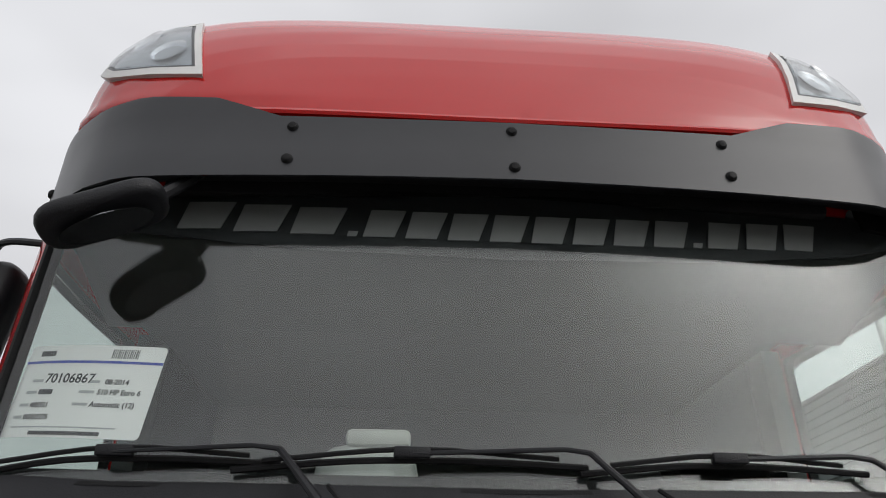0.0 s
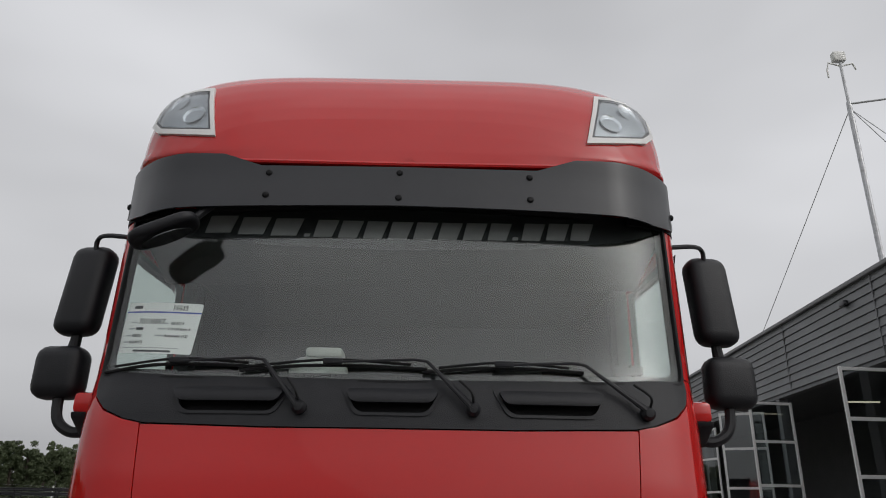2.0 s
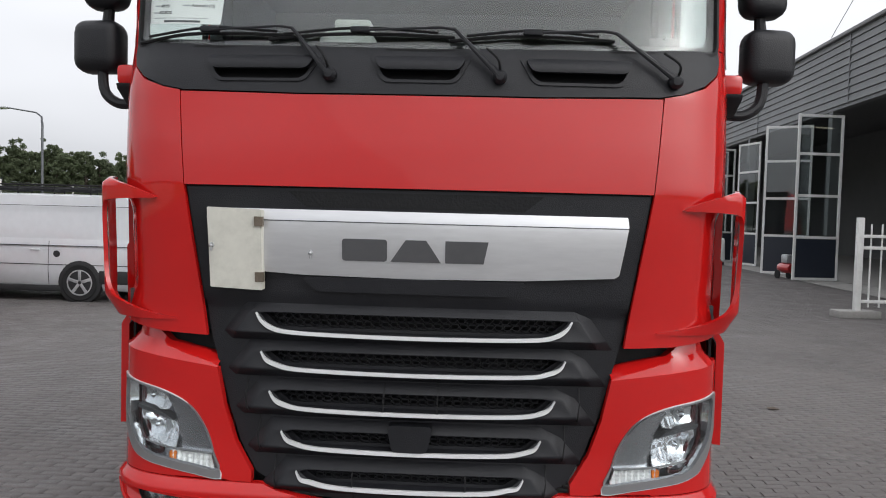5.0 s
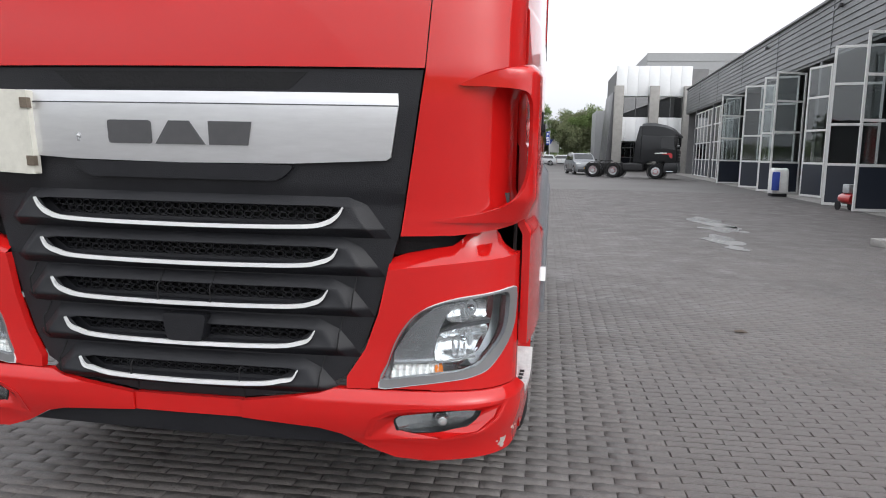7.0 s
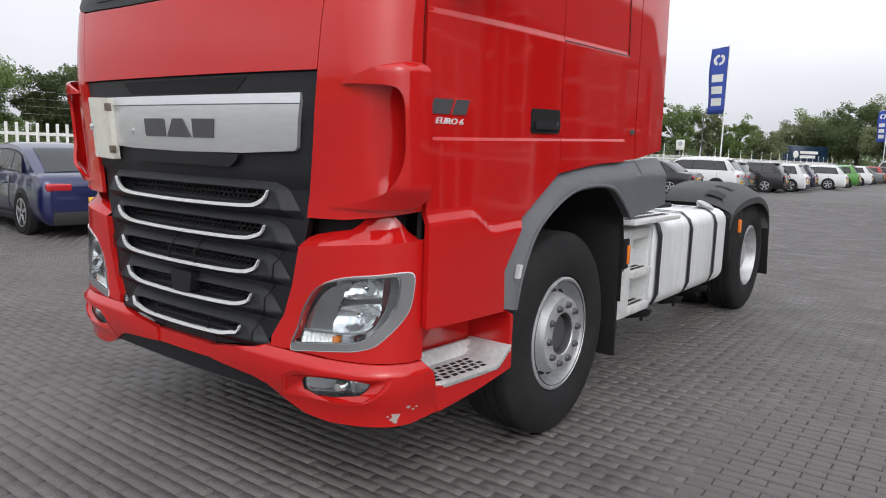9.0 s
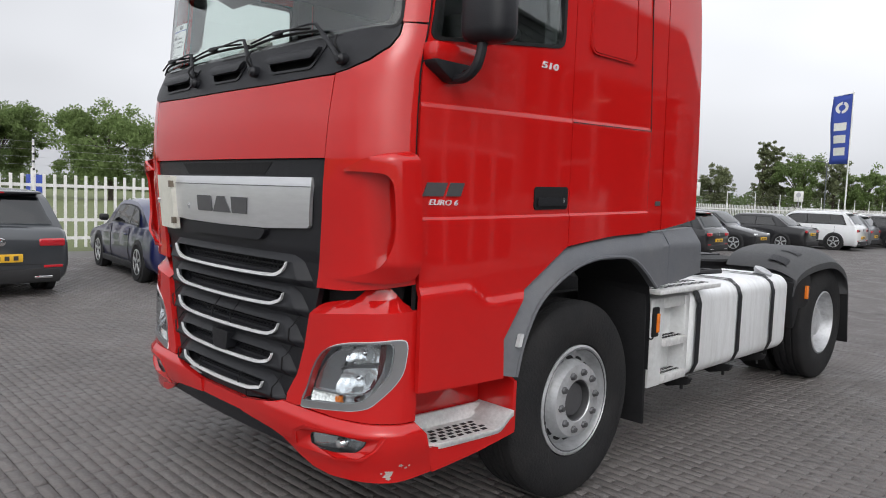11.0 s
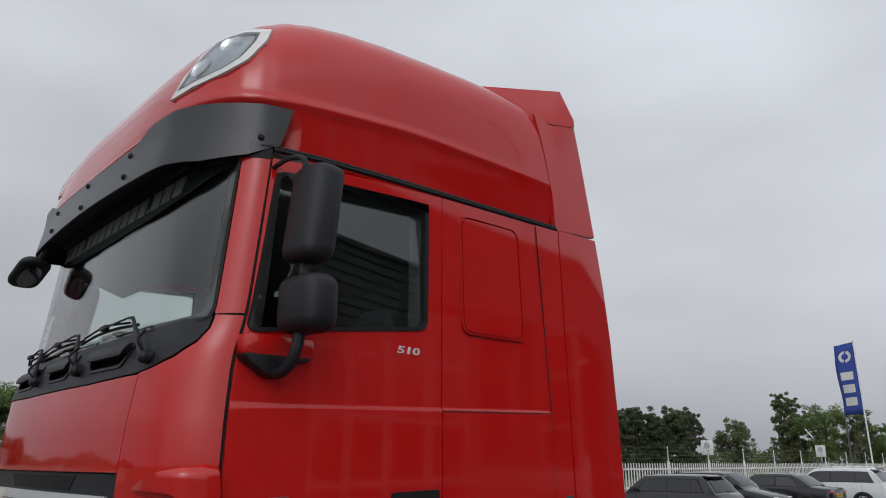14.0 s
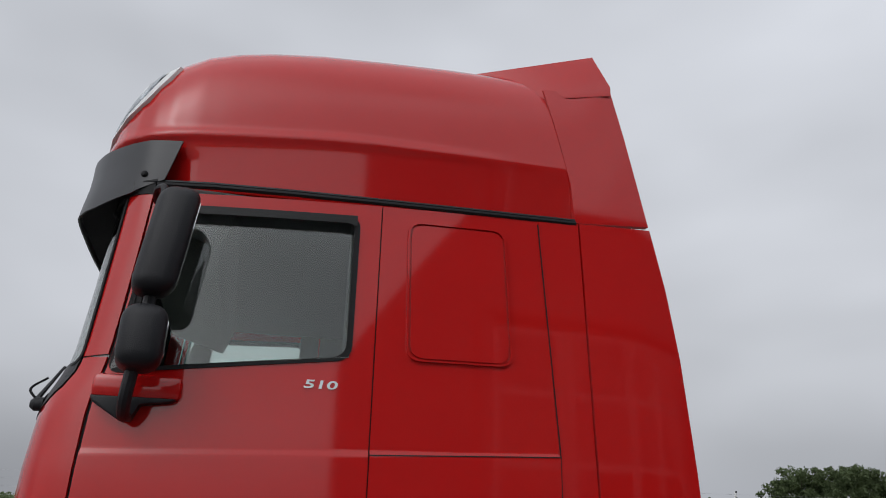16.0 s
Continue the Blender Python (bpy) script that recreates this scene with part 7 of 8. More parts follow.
# ---- the black tractor truck by the office ----
BT = mat("black_truck", (0.010, 0.011, 0.013), 0.4, vary=0.1, scale=2, coat=0.35, coat_rough=0.05, spec=0.3)
bt = thing("black_tractor_truck", (6.31, 49.91, 0), -15, "black three-axle tractor truck parked before the office", "truck")
part("cab", prism([(1.50, 1.05), (1.50, 2.95), (4.12, 2.95), (4.26, 2.05), (4.30, 1.15), (4.22, 1.05), (3.45, 1.05), (3.35, 1.2), (2.15, 1.2), (2.05, 1.05)], -1.2, 1.2, "y", 0.07, None, None, 3), BT, bt, "glossy black cab")
part("roof", loft([[(x, y * w, z) for y, z in ((-1.2, 2.93), (-1.16, 2.93 + 0.75 * h), (-0.95, 2.93 + 0.96 * h), (0, 2.93 + h), (0.95, 2.93 + 0.96 * h), (1.16, 2.93 + 0.75 * h), (1.2, 2.93))] for x, w, h in ((1.5, 0.96, 0.86), (1.9, 0.99, 0.92), (2.6, 1.0, 0.88), (3.3, 1.0, 0.76), (3.8, 0.98, 0.56), (4.1, 0.95, 0.32), (4.2, 0.9, 0.02))]), BT, bt, "rounded black high roof")
part("bumper", prism([(3.3, 0.42), (4.32, 0.42), (4.38, 0.6), (4.34, 1.12), (3.42, 1.12), (3.28, 0.8)], -1.22, 1.22, "y", 0.05, None, None, 3), BT, bt)
part("grille", box(4.24, 4.335, -0.9, 0.9, 1.15, 1.95, 0.03), CARDARK, bt)
for z in (1.3, 1.5, 1.7):
    part("grille_rib", box(4.31, 4.35, -0.85, 0.85, z, z + 0.05, 0.01), EMBLEM, bt)
part("windscreen", prism([(4.20, 2.08), (4.275, 2.08), (4.15, 2.95), (4.08, 2.95)], -1.1, 1.1, "y"), CARGLASS, bt)
part("visor", prism([(4.05, 2.98), (4.42, 2.84), (4.44, 2.95), (4.1, 3.2)], -1.15, 1.15, "y", 0.01), CARDARK, bt)
part("side_deflector", prism([(0.95, 1.15), (1.5, 1.15), (1.5, 3.6), (1.35, 3.6), (1.1, 2.6)], 1.12, 1.2, "y", 0.02), BT, bt)
part("side_deflector", prism([(0.95, 1.15), (1.5, 1.15), (1.5, 3.6), (1.35, 3.6), (1.1, 2.6)], -1.2, -1.12, "y", 0.02), BT, bt)
for s in (1, -1):
    part("side_window", prism([(3.0, 2.1), (4.1, 2.02), (3.98, 2.85), (3.05, 2.85)], s * 1.195, s * 1.212, "y"), CARGLASS, bt)
    part("mirror", box(4.1, 4.3, min(s * 1.3, s * 1.5), max(s * 1.3, s * 1.5), 2.25, 2.9, 0.05), CARDARK, bt)
    part("mirror_arm", tube([(4.1, s * 1.19, 2.9), (4.2, s * 1.38, 2.92), (4.2, s * 1.38, 2.2), (4.1, s * 1.19, 2.15)], 0.025, 6), CARDARK, bt)
    part("door_seam", box(2.90, 2.915, min(s * 1.19, s * 1.206), max(s * 1.19, s * 1.206), 1.3, 2.9), CARDARK, bt)
    part("door_seam", box(2.9, 4.2, min(s * 1.19, s * 1.206), max(s * 1.19, s * 1.206), 1.42, 1.432), CARDARK, bt)
    part("grab_handle", box(3.0, 3.2, min(s * 1.19, s * 1.225), max(s * 1.19, s * 1.225), 1.78, 1.83, 0.01), CHROME, bt)
    part("stripe", prism([(3.15, 1.78), (3.75, 1.80), (3.92, 1.72), (3.95, 1.42), (3.72, 1.5), (3.68, 1.66), (3.15, 1.7)], s * 1.2, s * 1.213, "y"), REDLENS, bt, "red stripe on the door")
    part("stripe_bar", prism([(2.6, 1.78), (3.5, 1.82), (3.5, 1.74), (2.6, 1.72)], s * 1.212, s * 1.218, "y"), WHITE, bt)
    part("skirt", box(0.55, 1.9, min(s * 0.8, s * 1.2), max(s * 0.8, s * 1.2), 0.5, 1.05, 0.12, None, None, 3), CARDARK, bt)
    part("headlight", box(4.1, 4.37, min(s * 0.8, s * 1.18), max(s * 0.8, s * 1.18), 0.85, 1.08, 0.04), TRIM, bt)
    part("step", box(3.55, 4.05, min(s * 1.05, s * 1.23), max(s * 1.05, s * 1.23), 0.5, 0.56, 0.01), TRIM, bt)
    for x, dish in ((2.75, False), (-0.15, True), (-1.55, True)):
        m = Matrix.Translation((x, s * 1.22, 0.51)) @ pose(0, 0, 0, 0, 0, 90 * s)
        wh = part("wheel", lathe([(0.29, -0.03), (0.31, 0.01), (0.45, 0.02), (0.51, -0.02), (0.51, -0.3), (0.29, -0.3)], 32, None, m, True), RUBBER, bt)
        part("rim", lathe([(0.30, 0.0), (0.28, -0.02), (0.2, 0.0 if not dish else -0.1), (0.13, 0.01 if not dish else -0.05), (0, 0.02 if not dish else -0.05)], 28, None, m), STEEL, wh)
        part("red_ring", lathe([(0.165, 0.004 if not dish else -0.095), (0.165, 0.014 if not dish else -0.08), (0.14, 0.02 if not dish else -0.045), (0.14, 0.0)], 24, None, m), REDLENS, wh)
        part("mudguard", lathe([(0.58, 0.0), (0.60, 0.0), (0.60, -0.4), (0.58, -0.4)], 28, None, m, True), CARDARK, bt)
for x in (-0.42, 0.42):
    part("frame_rail", box(-2.1, 3.5, x - 0.04, x + 0.04, 0.7, 0.98), CARDARK, bt)
part("coupling_plate", lathe([(0, 0), (0.45, 0), (0.45, -0.08), (0, -0.08)], 24, None, Matrix.Translation((-0.85, 0, 1.2)) @ pose(0, 0, 0, 0, -90, 0)), CARDARK, bt)

for o in bt.children:
    if o.name.split(".")[0] not in ("wheel", "mudguard", "frame_rail", "coupling_plate", "skirt"):
        for v in o.data.vertices:
            v.co.x = 2.85 + (v.co.x - 2.85) * 0.87

# ---- fences ----
fence = thing("white_fence", label="white steel pale fence with taller posts", category="fence")
FX = -14.3
pale_me = box(-0.012, 0.012, -0.032, 0.032, 0.12, 1.78, 0.004)
me = bpy.data.meshes.new("pale")
pale_me.to_mesh(me)
pale_me.free()
me.materials.append(WHITE)
for k in range(220):
    o = new("pale", me)
    o.parent = fence
    o.location = (FX, -14.0 + k * 0.22, 0)
far_pales = bmesh.new()
for k in range(400):
    y = -14.0 + 220 * 0.22 + k * 0.22
    v = [far_pales.verts.new(p) for p in ((FX, y - 0.035, 0.1), (FX, y + 0.035, 0.1), (FX, y + 0.035, 1.78), (FX, y - 0.035, 1.78), (FX - 0.02, y - 0.035, 0.1), (FX - 0.02, y + 0.035, 0.1), (FX - 0.02, y + 0.035, 1.78), (FX - 0.02, y - 0.035, 1.78))]
    for f in ((0, 1, 2, 3), (4, 7, 6, 5), (0, 3, 7, 4), (1, 5, 6, 2), (3, 2, 6, 7)):
        far_pales.faces.new([v[i] for i in f])
o = part("pale_row", far_pales, WHITE, fence, smooth=False)
o["kind"] = "stuff"
for z in (0.30, 0.72, 1.50):
    part("rail", box(FX - 0.045, FX - 0.012, -14, 125, z, z + 0.07), WHITE, fence, smooth=False)
for k in range(36):
    y = -13.1 + k * 3.96
    post = part("post", box(FX - 0.11, FX - 0.03, y - 0.045, y + 0.045, 0, 1.9, 0.006), WHITE, fence)
    part("wire_post", box(FX - 0.09, FX - 0.05, y - 0.02, y + 0.02, 1.9, 2.55), WHITE, post)
    if k < 16:
        for z in np.arange(0.5, 2.55, 0.17):
            part("insulator", box(FX - 0.045, FX - 0.02, y - 0.022, y + 0.022, z, z + 0.045), INK, post)
for z in (1.98, 2.15, 2.32, 2.49):
    part("wire", tube([(FX - 0.03, -14, z), (FX - 0.03, 125, z)], 0.003, 4), STEEL, fence)

gate = thing("barrier_fence", (7.52, 11.07, 0), 4, "white steel barrier fence on a concrete foot", "fence")
part("foot", box(-0.42, 0.38, -0.18, 0.18, 0, 0.14, 0.02), CONCRETE, gate, "pale concrete foot")
part("post", box(-0.055, 0.055, -0.05, 0.05, 0.1, 1.9, 0.008), WHITE, gate)
part("post", box(4.6, 4.7, -0.05, 0.05, 0.0, 1.9, 0.008), WHITE, gate)
for z in (0.28, 1.30, 1.52):
    part("rail", box(0.05, 4.6, -0.025, 0.025, z, z + 0.06, 0.005), WHITE, gate)
for k in range(21):
    part("bar", tube([(0.22 + k * 0.21, 0, 0.2), (0.22 + k * 0.21, 0, 1.78)], 0.017, 6), WHITE, gate)

# ---- flags, sign, lamp posts, notices ----
FLAG = mat("blue_banner", (0.035, 0.07, 0.36), 0.7, vary=0.1, scale=2)


def banner(x, y, top, height, width, turn):
    f = thing("banner_flag", (x, y, 0), turn, "blue upright banner with white shapes on a white pole", "flag", "banner flags")
    part("pole", tube([(0, 0, 0), (0, 0, top + 0.15)], [0.06, 0.045], 10), WHITE, f)
    bm = bmesh.new()
    rows = []
    for i in range(13):
        v = i / 12
        rows.append([bm.verts.new((-0.05 - u * width * (1 - 0.03 * v), 0.10 * math.sin(v * 7 + u * 2.2) * u, top - v * height - 0.1 * u * (1 - v))) for u in np.linspace(0, 1, 6)])
    for p, q in zip(rows, rows[1:]):
        for i in range(5):
            bm.faces.new((p[i], p[i + 1], q[i + 1], q[i]))
    cloth = part("cloth", bm, FLAG, f)
    mod = cloth.modifiers.new("thickness", "SOLIDIFY")
    mod.thickness = 0.006
    part("top_bar", tube([(0, 0, top + 0.02), (-width - 0.05, 0, top - 0.08)], 0.02, 6), WHITE, f)

    def shape(poly, name):
        b = bmesh.new()
        for dy in (0.0, 1.0):
            b.faces.new([b.verts.new((-0.05 - u * width, 0.10 * math.sin(v * 7 + u * 2.2) * u + (0.011 if dy else -0.011), top - v * height - 0.1 * u * (1 - v))) for u, v in poly])
        part(name, b, WHITE, cloth, smooth=False)
    ringo = [(0.5 + 0.32 * math.cos(t), 0.18 + 0.085 * math.sin(t)) for t in (2 * math.pi * k / 20 for k in range(20))]
    ringi = [(0.5 + 0.17 * math.cos(t), 0.18 + 0.045 * math.sin(t)) for t in (2 * math.pi * k / 20 for k in range(20))]
    for k in range(20):
        j = (k + 1) % 20
        if k in (4, 14):
            continue
        shape([ringo[k], ringo[j], ringi[j], ringi[k]], "ring_piece")
    for v0 in (0.40, 0.58, 0.76):
        for dy in (-0.012, 0.012):
            b = bmesh.new()
            rows = [[b.verts.new((-0.05 - u * width, 0.10 * math.sin(v * 7 + u * 2.2) * u + dy, top - v * height - 0.1 * u * (1 - v))) for u in np.linspace(0.2, 0.8, 8)] for v in np.linspace(v0, v0 + 0.115, 6)]
            for a, c in zip(rows, rows[1:]):
                for i in range(7):
                    b.faces.new((a[i], a[i + 1], c[i + 1], c[i]))
            part("white_block", b, WHITE, cloth)


banner(-13.6, 57.0, 10.4, 5.2, 1.6, -18)
banner(-5.9, 95.0, 7.95, 3.65, 1.05, -20)
banner(1.55, 115.0, 5.25, 2.2, 0.62, -20)
pole = thing("tall_mast", (-3.1, 91.5, 0), 0, "thin white mast standing behind the price sign", "mast")
part("pole", tube([(0, 0, 0), (0, 0, 9.3)], [0.06, 0.03], 8), WHITE, pole)
twin = thing("street_lamp", (-2.3, 92.0, 0), 0, "grey twin-armed street lamp behind the price sign", "street lamp", "street lamps")
part("pole", tube([(0, 0, 0), (0, 0, 4.5)], 0.06, 8), GREY, twin)
part("arm", tube([(-2.5, 0, 4.52), (0, 0, 4.45), (2.5, 0, 4.52)], 0.04, 8), GREY, twin)
for s in (-1, 1):
    part("head", box(s * 2.4 - 0.35, s * 2.4 + 0.35, -0.13, 0.13, 4.46, 4.58, 0.04), GREY, twin)
far_sign = thing("far_sign", (2.3, 120, 0), 0, "small white and blue sign board far down the yard", "sign")
part("board", box(-0.85, 0.85, -0.08, 0.08, 1.9, 4.2, 0.02), WHITE, far_sign)
part("blue_field", prism([(-0.8, 4.1), (-0.1, 4.1), (-0.8, 3.0)], -0.09, -0.08, "y"), FLAG, far_sign)
for s in (-1, 1):
    part("leg", box(s * 0.7 - 0.05, s * 0.7 + 0.05, -0.05, 0.05, 0, 1.95), STEEL, far_sign)
sign = thing("price_sign", (-1.5, 90, 0), 0, "tall white and blue sign board by the yard", "sign")
part("board", box(-1.3, 1.3, -0.1, 0.1, 1.45, 4.95, 0.03), WHITE, sign)
part("blue_field", prism([(-1.25, 4.7), (-0.3, 4.7), (-1.25, 3.3)], -0.112, -0.10, "y"), FLAG, sign)
part("numeral", text_bm("2", 1.3, 0.006, Matrix.Translation((-0.25, -0.11, 3.75)) @ pose(0, 0, 0, 90, 0, 0), 0.2, 0.03), FLAG, sign)
part("small_letter", text_bm("e", 0.75, 0.006, Matrix.Translation((0.5, -0.11, 4.2)) @ pose(0, 0, 0, 90, 0, 0), 0.2, 0.02), FLAG, sign)
part("plinth", box(-1.3, 1.3, -0.08, 0.08, 0.0, 1.45, 0.02), STEEL, sign)
for z in (3.3, 2.8, 2.2, 1.6):
    part("text_bar", box(-0.9, 0.9, -0.112, -0.10, z, z + 0.22), FLAG if z > 3 else INK_GREY, sign)


def lamp_post(x, y, h, turn, arm):
    p = thing("street_lamp", (x, y, 0), turn, "grey street lamp with a curved arm", "street lamp", "street lamps")
    part("pole", tube([(0, 0, 0), (0, 0, h - 0.5), (0.05, 0, h - 0.15), (0.35, 0, h + 0.05), (arm, 0, h + 0.3)], [0.065, 0.055, 0.042, 0.038, 0.034], 10), GREY, p)
    part("head", box(arm - 0.1, arm + 0.75, -0.13, 0.13, h + 0.24, h + 0.36, 0.05, None, None, 3), STEEL, p)
    part("lens", box(arm + 0.05, arm + 0.68, -0.1, 0.1, h + 0.215, h + 0.245, 0.01), CLEAR, p)


lamp_post(-21.0, 31.3, 6.3, 172, 2.0)
lamp_post(-21.0, 76.0, 6.5, 180, 1.8)
for x, y in ((-15.2, 36.0), (-15.2, 52.0)):
    nt = thing("notice_sign", (x, y, 0), 0, "small white notice sign on a post", "sign", "notice signs")
    part("post", tube([(0, 0, 0), (0, 0, 2.9)], 0.03, 8), STEEL, nt)
    part("plate", box(-0.32, 0.32, -0.02, 0.02, 2.2, 2.95, 0.02), WHITE, nt)
    part("symbol", lathe([(0, 0.022), (0.17, 0.022), (0.17, 0.03), (0, 0.03)], 20, None, Matrix.Translation((0, 0, 2.68)) @ pose(0, 0, 0, 0, 0, -90)), INK_GREY, nt)

# ---- small things by the workshop ----
comp = thing("compressor", (10.45, 20.9, 0), 10, "small red workshop compressor on wheels", "machine")
part("tank", lathe([(0, -0.32), (0.14, -0.3), (0.17, -0.2), (0.17, 0.2), (0.14, 0.3), (0, 0.32)], 20, None, Matrix.Translation((0, 0, 0.36)) @ pose(0, 0, 0, 0, 0, 90)), C_RED, comp)
part("motor", box(-0.12, 0.12, -0.2, 0.12, 0.53, 0.8, 0.03), STEEL, comp)
for s in (1, -1):
    part("wheel", lathe([(0, -0.02), (0.14, -0.02), (0.14, 0.02), (0, 0.02)], 18, None, Matrix.Translation((s * 0.2, 0.15, 0.14))), DARK, comp)
part("handle", tube([(0.0, -0.3, 0.5), (0.0, -0.55, 0.85)], 0.015, 6), DARK, comp)
bag = thing("bin_bag", (10.75, 28.6, 0), 0, "blue and white waste bag in a holder", "waste bag")
bb = box(-0.33, 0.33, -0.3, 0.3, 0.1, 1.15, 0.12, None, None, 4)
for v in bb.verts:
    v.co += noise.noise_vector(v.co * 4) * 0.05
part("sack", bb, WHITE, bag)
part("blue_side", box(-0.345, -0.05, -0.345, -0.30, 0.25, 1.0, 0.02), FLAG, bag)
part("base", box(-0.3, 0.3, -0.25, 0.25, 0, 0.12, 0.02), DARK, bag)

# ---- lorry, house and trees beyond the fence ----
lorry = thing("blue_lorry", (-18.6, 110.0, 0), 57, "dark blue box lorry passing beyond the fence", "truck")
part("box_body", box(-3.5, 5.5, -1.25, 1.25, 1.0, 4.0, 0.05), paint("blue_lorry_paint", (0.01, 0.03, 0.07)), lorry)
part("cab", box(-5.9, -3.7, -1.22, 1.22, 0.6, 3.7, 0.15), paint("blue_lorry_cab", (0.01, 0.04, 0.10)), lorry)
part("windscreen", box(-5.4, -4.2, -1.235, -1.215, 1.9, 2.9, 0.004), CARGLASS, lorry)
for x0, x1, z in ((0.3, 3.6, 2.9), (0.3, 3.2, 2.3)):
    part("text_bar", box(x0, x1, -1.262, -1.25, z, z + 0.4), WHITE, lorry)
part("disc", lathe([(0, 0), (0.5, 0), (0.5, 0.01), (0, 0.01)], 24, None, Matrix.Translation((-0.5, -1.262, 2.8)) @ pose(0, 0, 0, 0, 0, -90)), WHITE, lorry)
for x in (-4.8, 2.6, 3.9):
    part("wheel", lathe([(0, -1.2), (0.5, -1.2), (0.5, 1.2), (0, 1.2)], 24, None, Matrix.Translation((x, 0, 0.5)) @ pose(0, 0, 0, 0, 0, 90)), RUBBER, lorry)

house = thing("house", (-99, 0.0, 0), 0, "brown brick house with a dark tiled roof beyond the field", "house")
BRICK = mat("brown_brick", (0.16, 0.11, 0.085), 0.85, vary=0.2, scale=8, bump=0.4, bump_scale=30)
TILE = mat("dark_roof_tile", (0.075, 0.06, 0.052), 0.7, vary=0.2, scale=6, stretch=(1, 1, 4))
house.scale = (1.15, 1.15, 0.73)
part("wall", box(-4, 4, -9, 7.4, 0, 2.7), BRICK, house)
rf = part("roof", prism([(-4.6, 2.55), (0, 5.6), (4.6, 2.55), (4.6, 2.4), (0, 5.4), (-4.6, 2.4)], -9.5, 7.9, "y"), TILE, house, smooth=False)
part("gable", prism([(-0.6, 2.7), (3.6, 5.35), (7.8, 2.7)], 3.95, 4.6, "x"), BRICK, house)
part("gable_roof", prism([(-1.1, 2.5), (3.6, 5.55), (8.3, 2.5), (8.3, 2.3), (3.6, 5.35), (-1.1, 2.3)], 0, 5.0, "x"), TILE, rf)
for y in (2.2, 5.2, -6.0):
    wn_ = part("window", box(4.58 if y > -3 else 3.98, 4.64 if y > -3 else 4.03, y, y + 0.9, 0.9, 2.3), CARGLASS, house)
    part("frame", box(4.6 if y > -3 else 4.0, 4.66 if y > -3 else 4.05, y + 0.41, y + 0.49, 0.9, 2.3), WHITE, wn_)
shed = thing("white_trailer", (-90, 10.2, 0), 0, "white box trailer standing beside the house", "trailer")
part("body", box(-1.1, 1.1, -1.6, 1.6, 0.5, 2.2, 0.05), C_WHITE, shed)
part("wheel", lathe([(0, -1.0), (0.35, -1.0), (0.35, 1.0), (0, 1.0)], 20, None, Matrix.Translation((0, 0, 0.35))), RUBBER, shed)
skip = thing("blue_container", (-60, 14.5, 0), 0, "blue container standing in the field", "container")
part("body", box(-0.5, 0.5, -0.5, 0.5, 0, 2.1, 0.03), FLAG, skip)

BARK = mat("bark", (0.075, 0.06, 0.048), 0.9, vary=0.3, scale=20, bump=0.6, bump_scale=40)


def leaf_mat(name, color):
    """Leaves that let some light through."""
    m = mat(name, color, 0.65, vary=0.3, scale=1.2, random_tone=0.35, spec=0.2)
    n, l = m.node_tree.nodes, m.node_tree.links
    b, thin, mix = n["Principled BSDF"], n.new("ShaderNodeBsdfTranslucent"), n.new("ShaderNodeMixShader")
    l.new(b.inputs["Base Color"].links[0].from_socket, thin.inputs["Color"])
    mix.inputs["Fac"].default_value = 0.5
    l.new(b.outputs["BSDF"], mix.inputs[1])
    l.new(thin.outputs["BSDF"], mix.inputs[2])
    l.new(mix.outputs["Shader"], n["Material Output"].inputs["Surface"])
    return m


def quad_mesh(name, verts, faces, material):
    """A mesh of quads from arrays."""
    me = bpy.data.meshes.new(name)
    verts, faces = np.asarray(verts, np.float32), np.asarray(faces, np.int32)
    me.vertices.add(len(verts))
    me.vertices.foreach_set("co", verts.ravel())
    me.loops.add(faces.size)
    me.loops.foreach_set("vertex_index", faces.ravel())
    me.polygons.add(len(faces))
    me.polygons.foreach_set("loop_start", np.arange(0, faces.size, 4, dtype=np.int32))
    me.update(calc_edges=True)
    me.materials.append(material)
    return me


LEAF_D = leaf_mat("poplar_leaf", (0.12, 0.145, 0.085))
# the third leaf is olive paled further: distance haze put into its colour
LEAF_A, LEAF_B, LEAF_HAZE = leaf_mat("spring_leaf", (0.165, 0.225, 0.085)), leaf_mat("dark_leaf", (0.13, 0.17, 0.08)), leaf_mat("haze_paled_leaf", (0.21, 0.235, 0.13))
BLOSSOM = leaf_mat("white_blossom", (0.62, 0.60, 0.52))


def crown_mesh(rng, centres, radii, count, size, squash=0.8):
    """Many small leaves in clumps round the given centres."""
    which = rng.integers(0, len(centres), count)
    v = rng.normal(size=(count, 3))
    v /= np.linalg.norm(v, axis=1)[:, None]
    p = centres[which] + v * (radii[which] * rng.uniform(0.05, 1.1, count) ** 0.5)[:, None] * np.array([1, 1, squash])
    t = rng.normal(size=(count, 3))
    t /= np.linalg.norm(t, axis=1)[:, None]
    b = np.cross(t, v + rng.normal(size=(count, 3)) * 0.6)
    b /= np.linalg.norm(b, axis=1)[:, None]
    s = size * rng.uniform(0.6, 1.4, count)[:, None]
    quad = np.stack([p - t * s, p - b * s * 0.55, p + t * s, p + b * s * 0.55], 1).reshape(-1, 3)
    return quad, np.arange(count * 4).reshape(-1, 4)


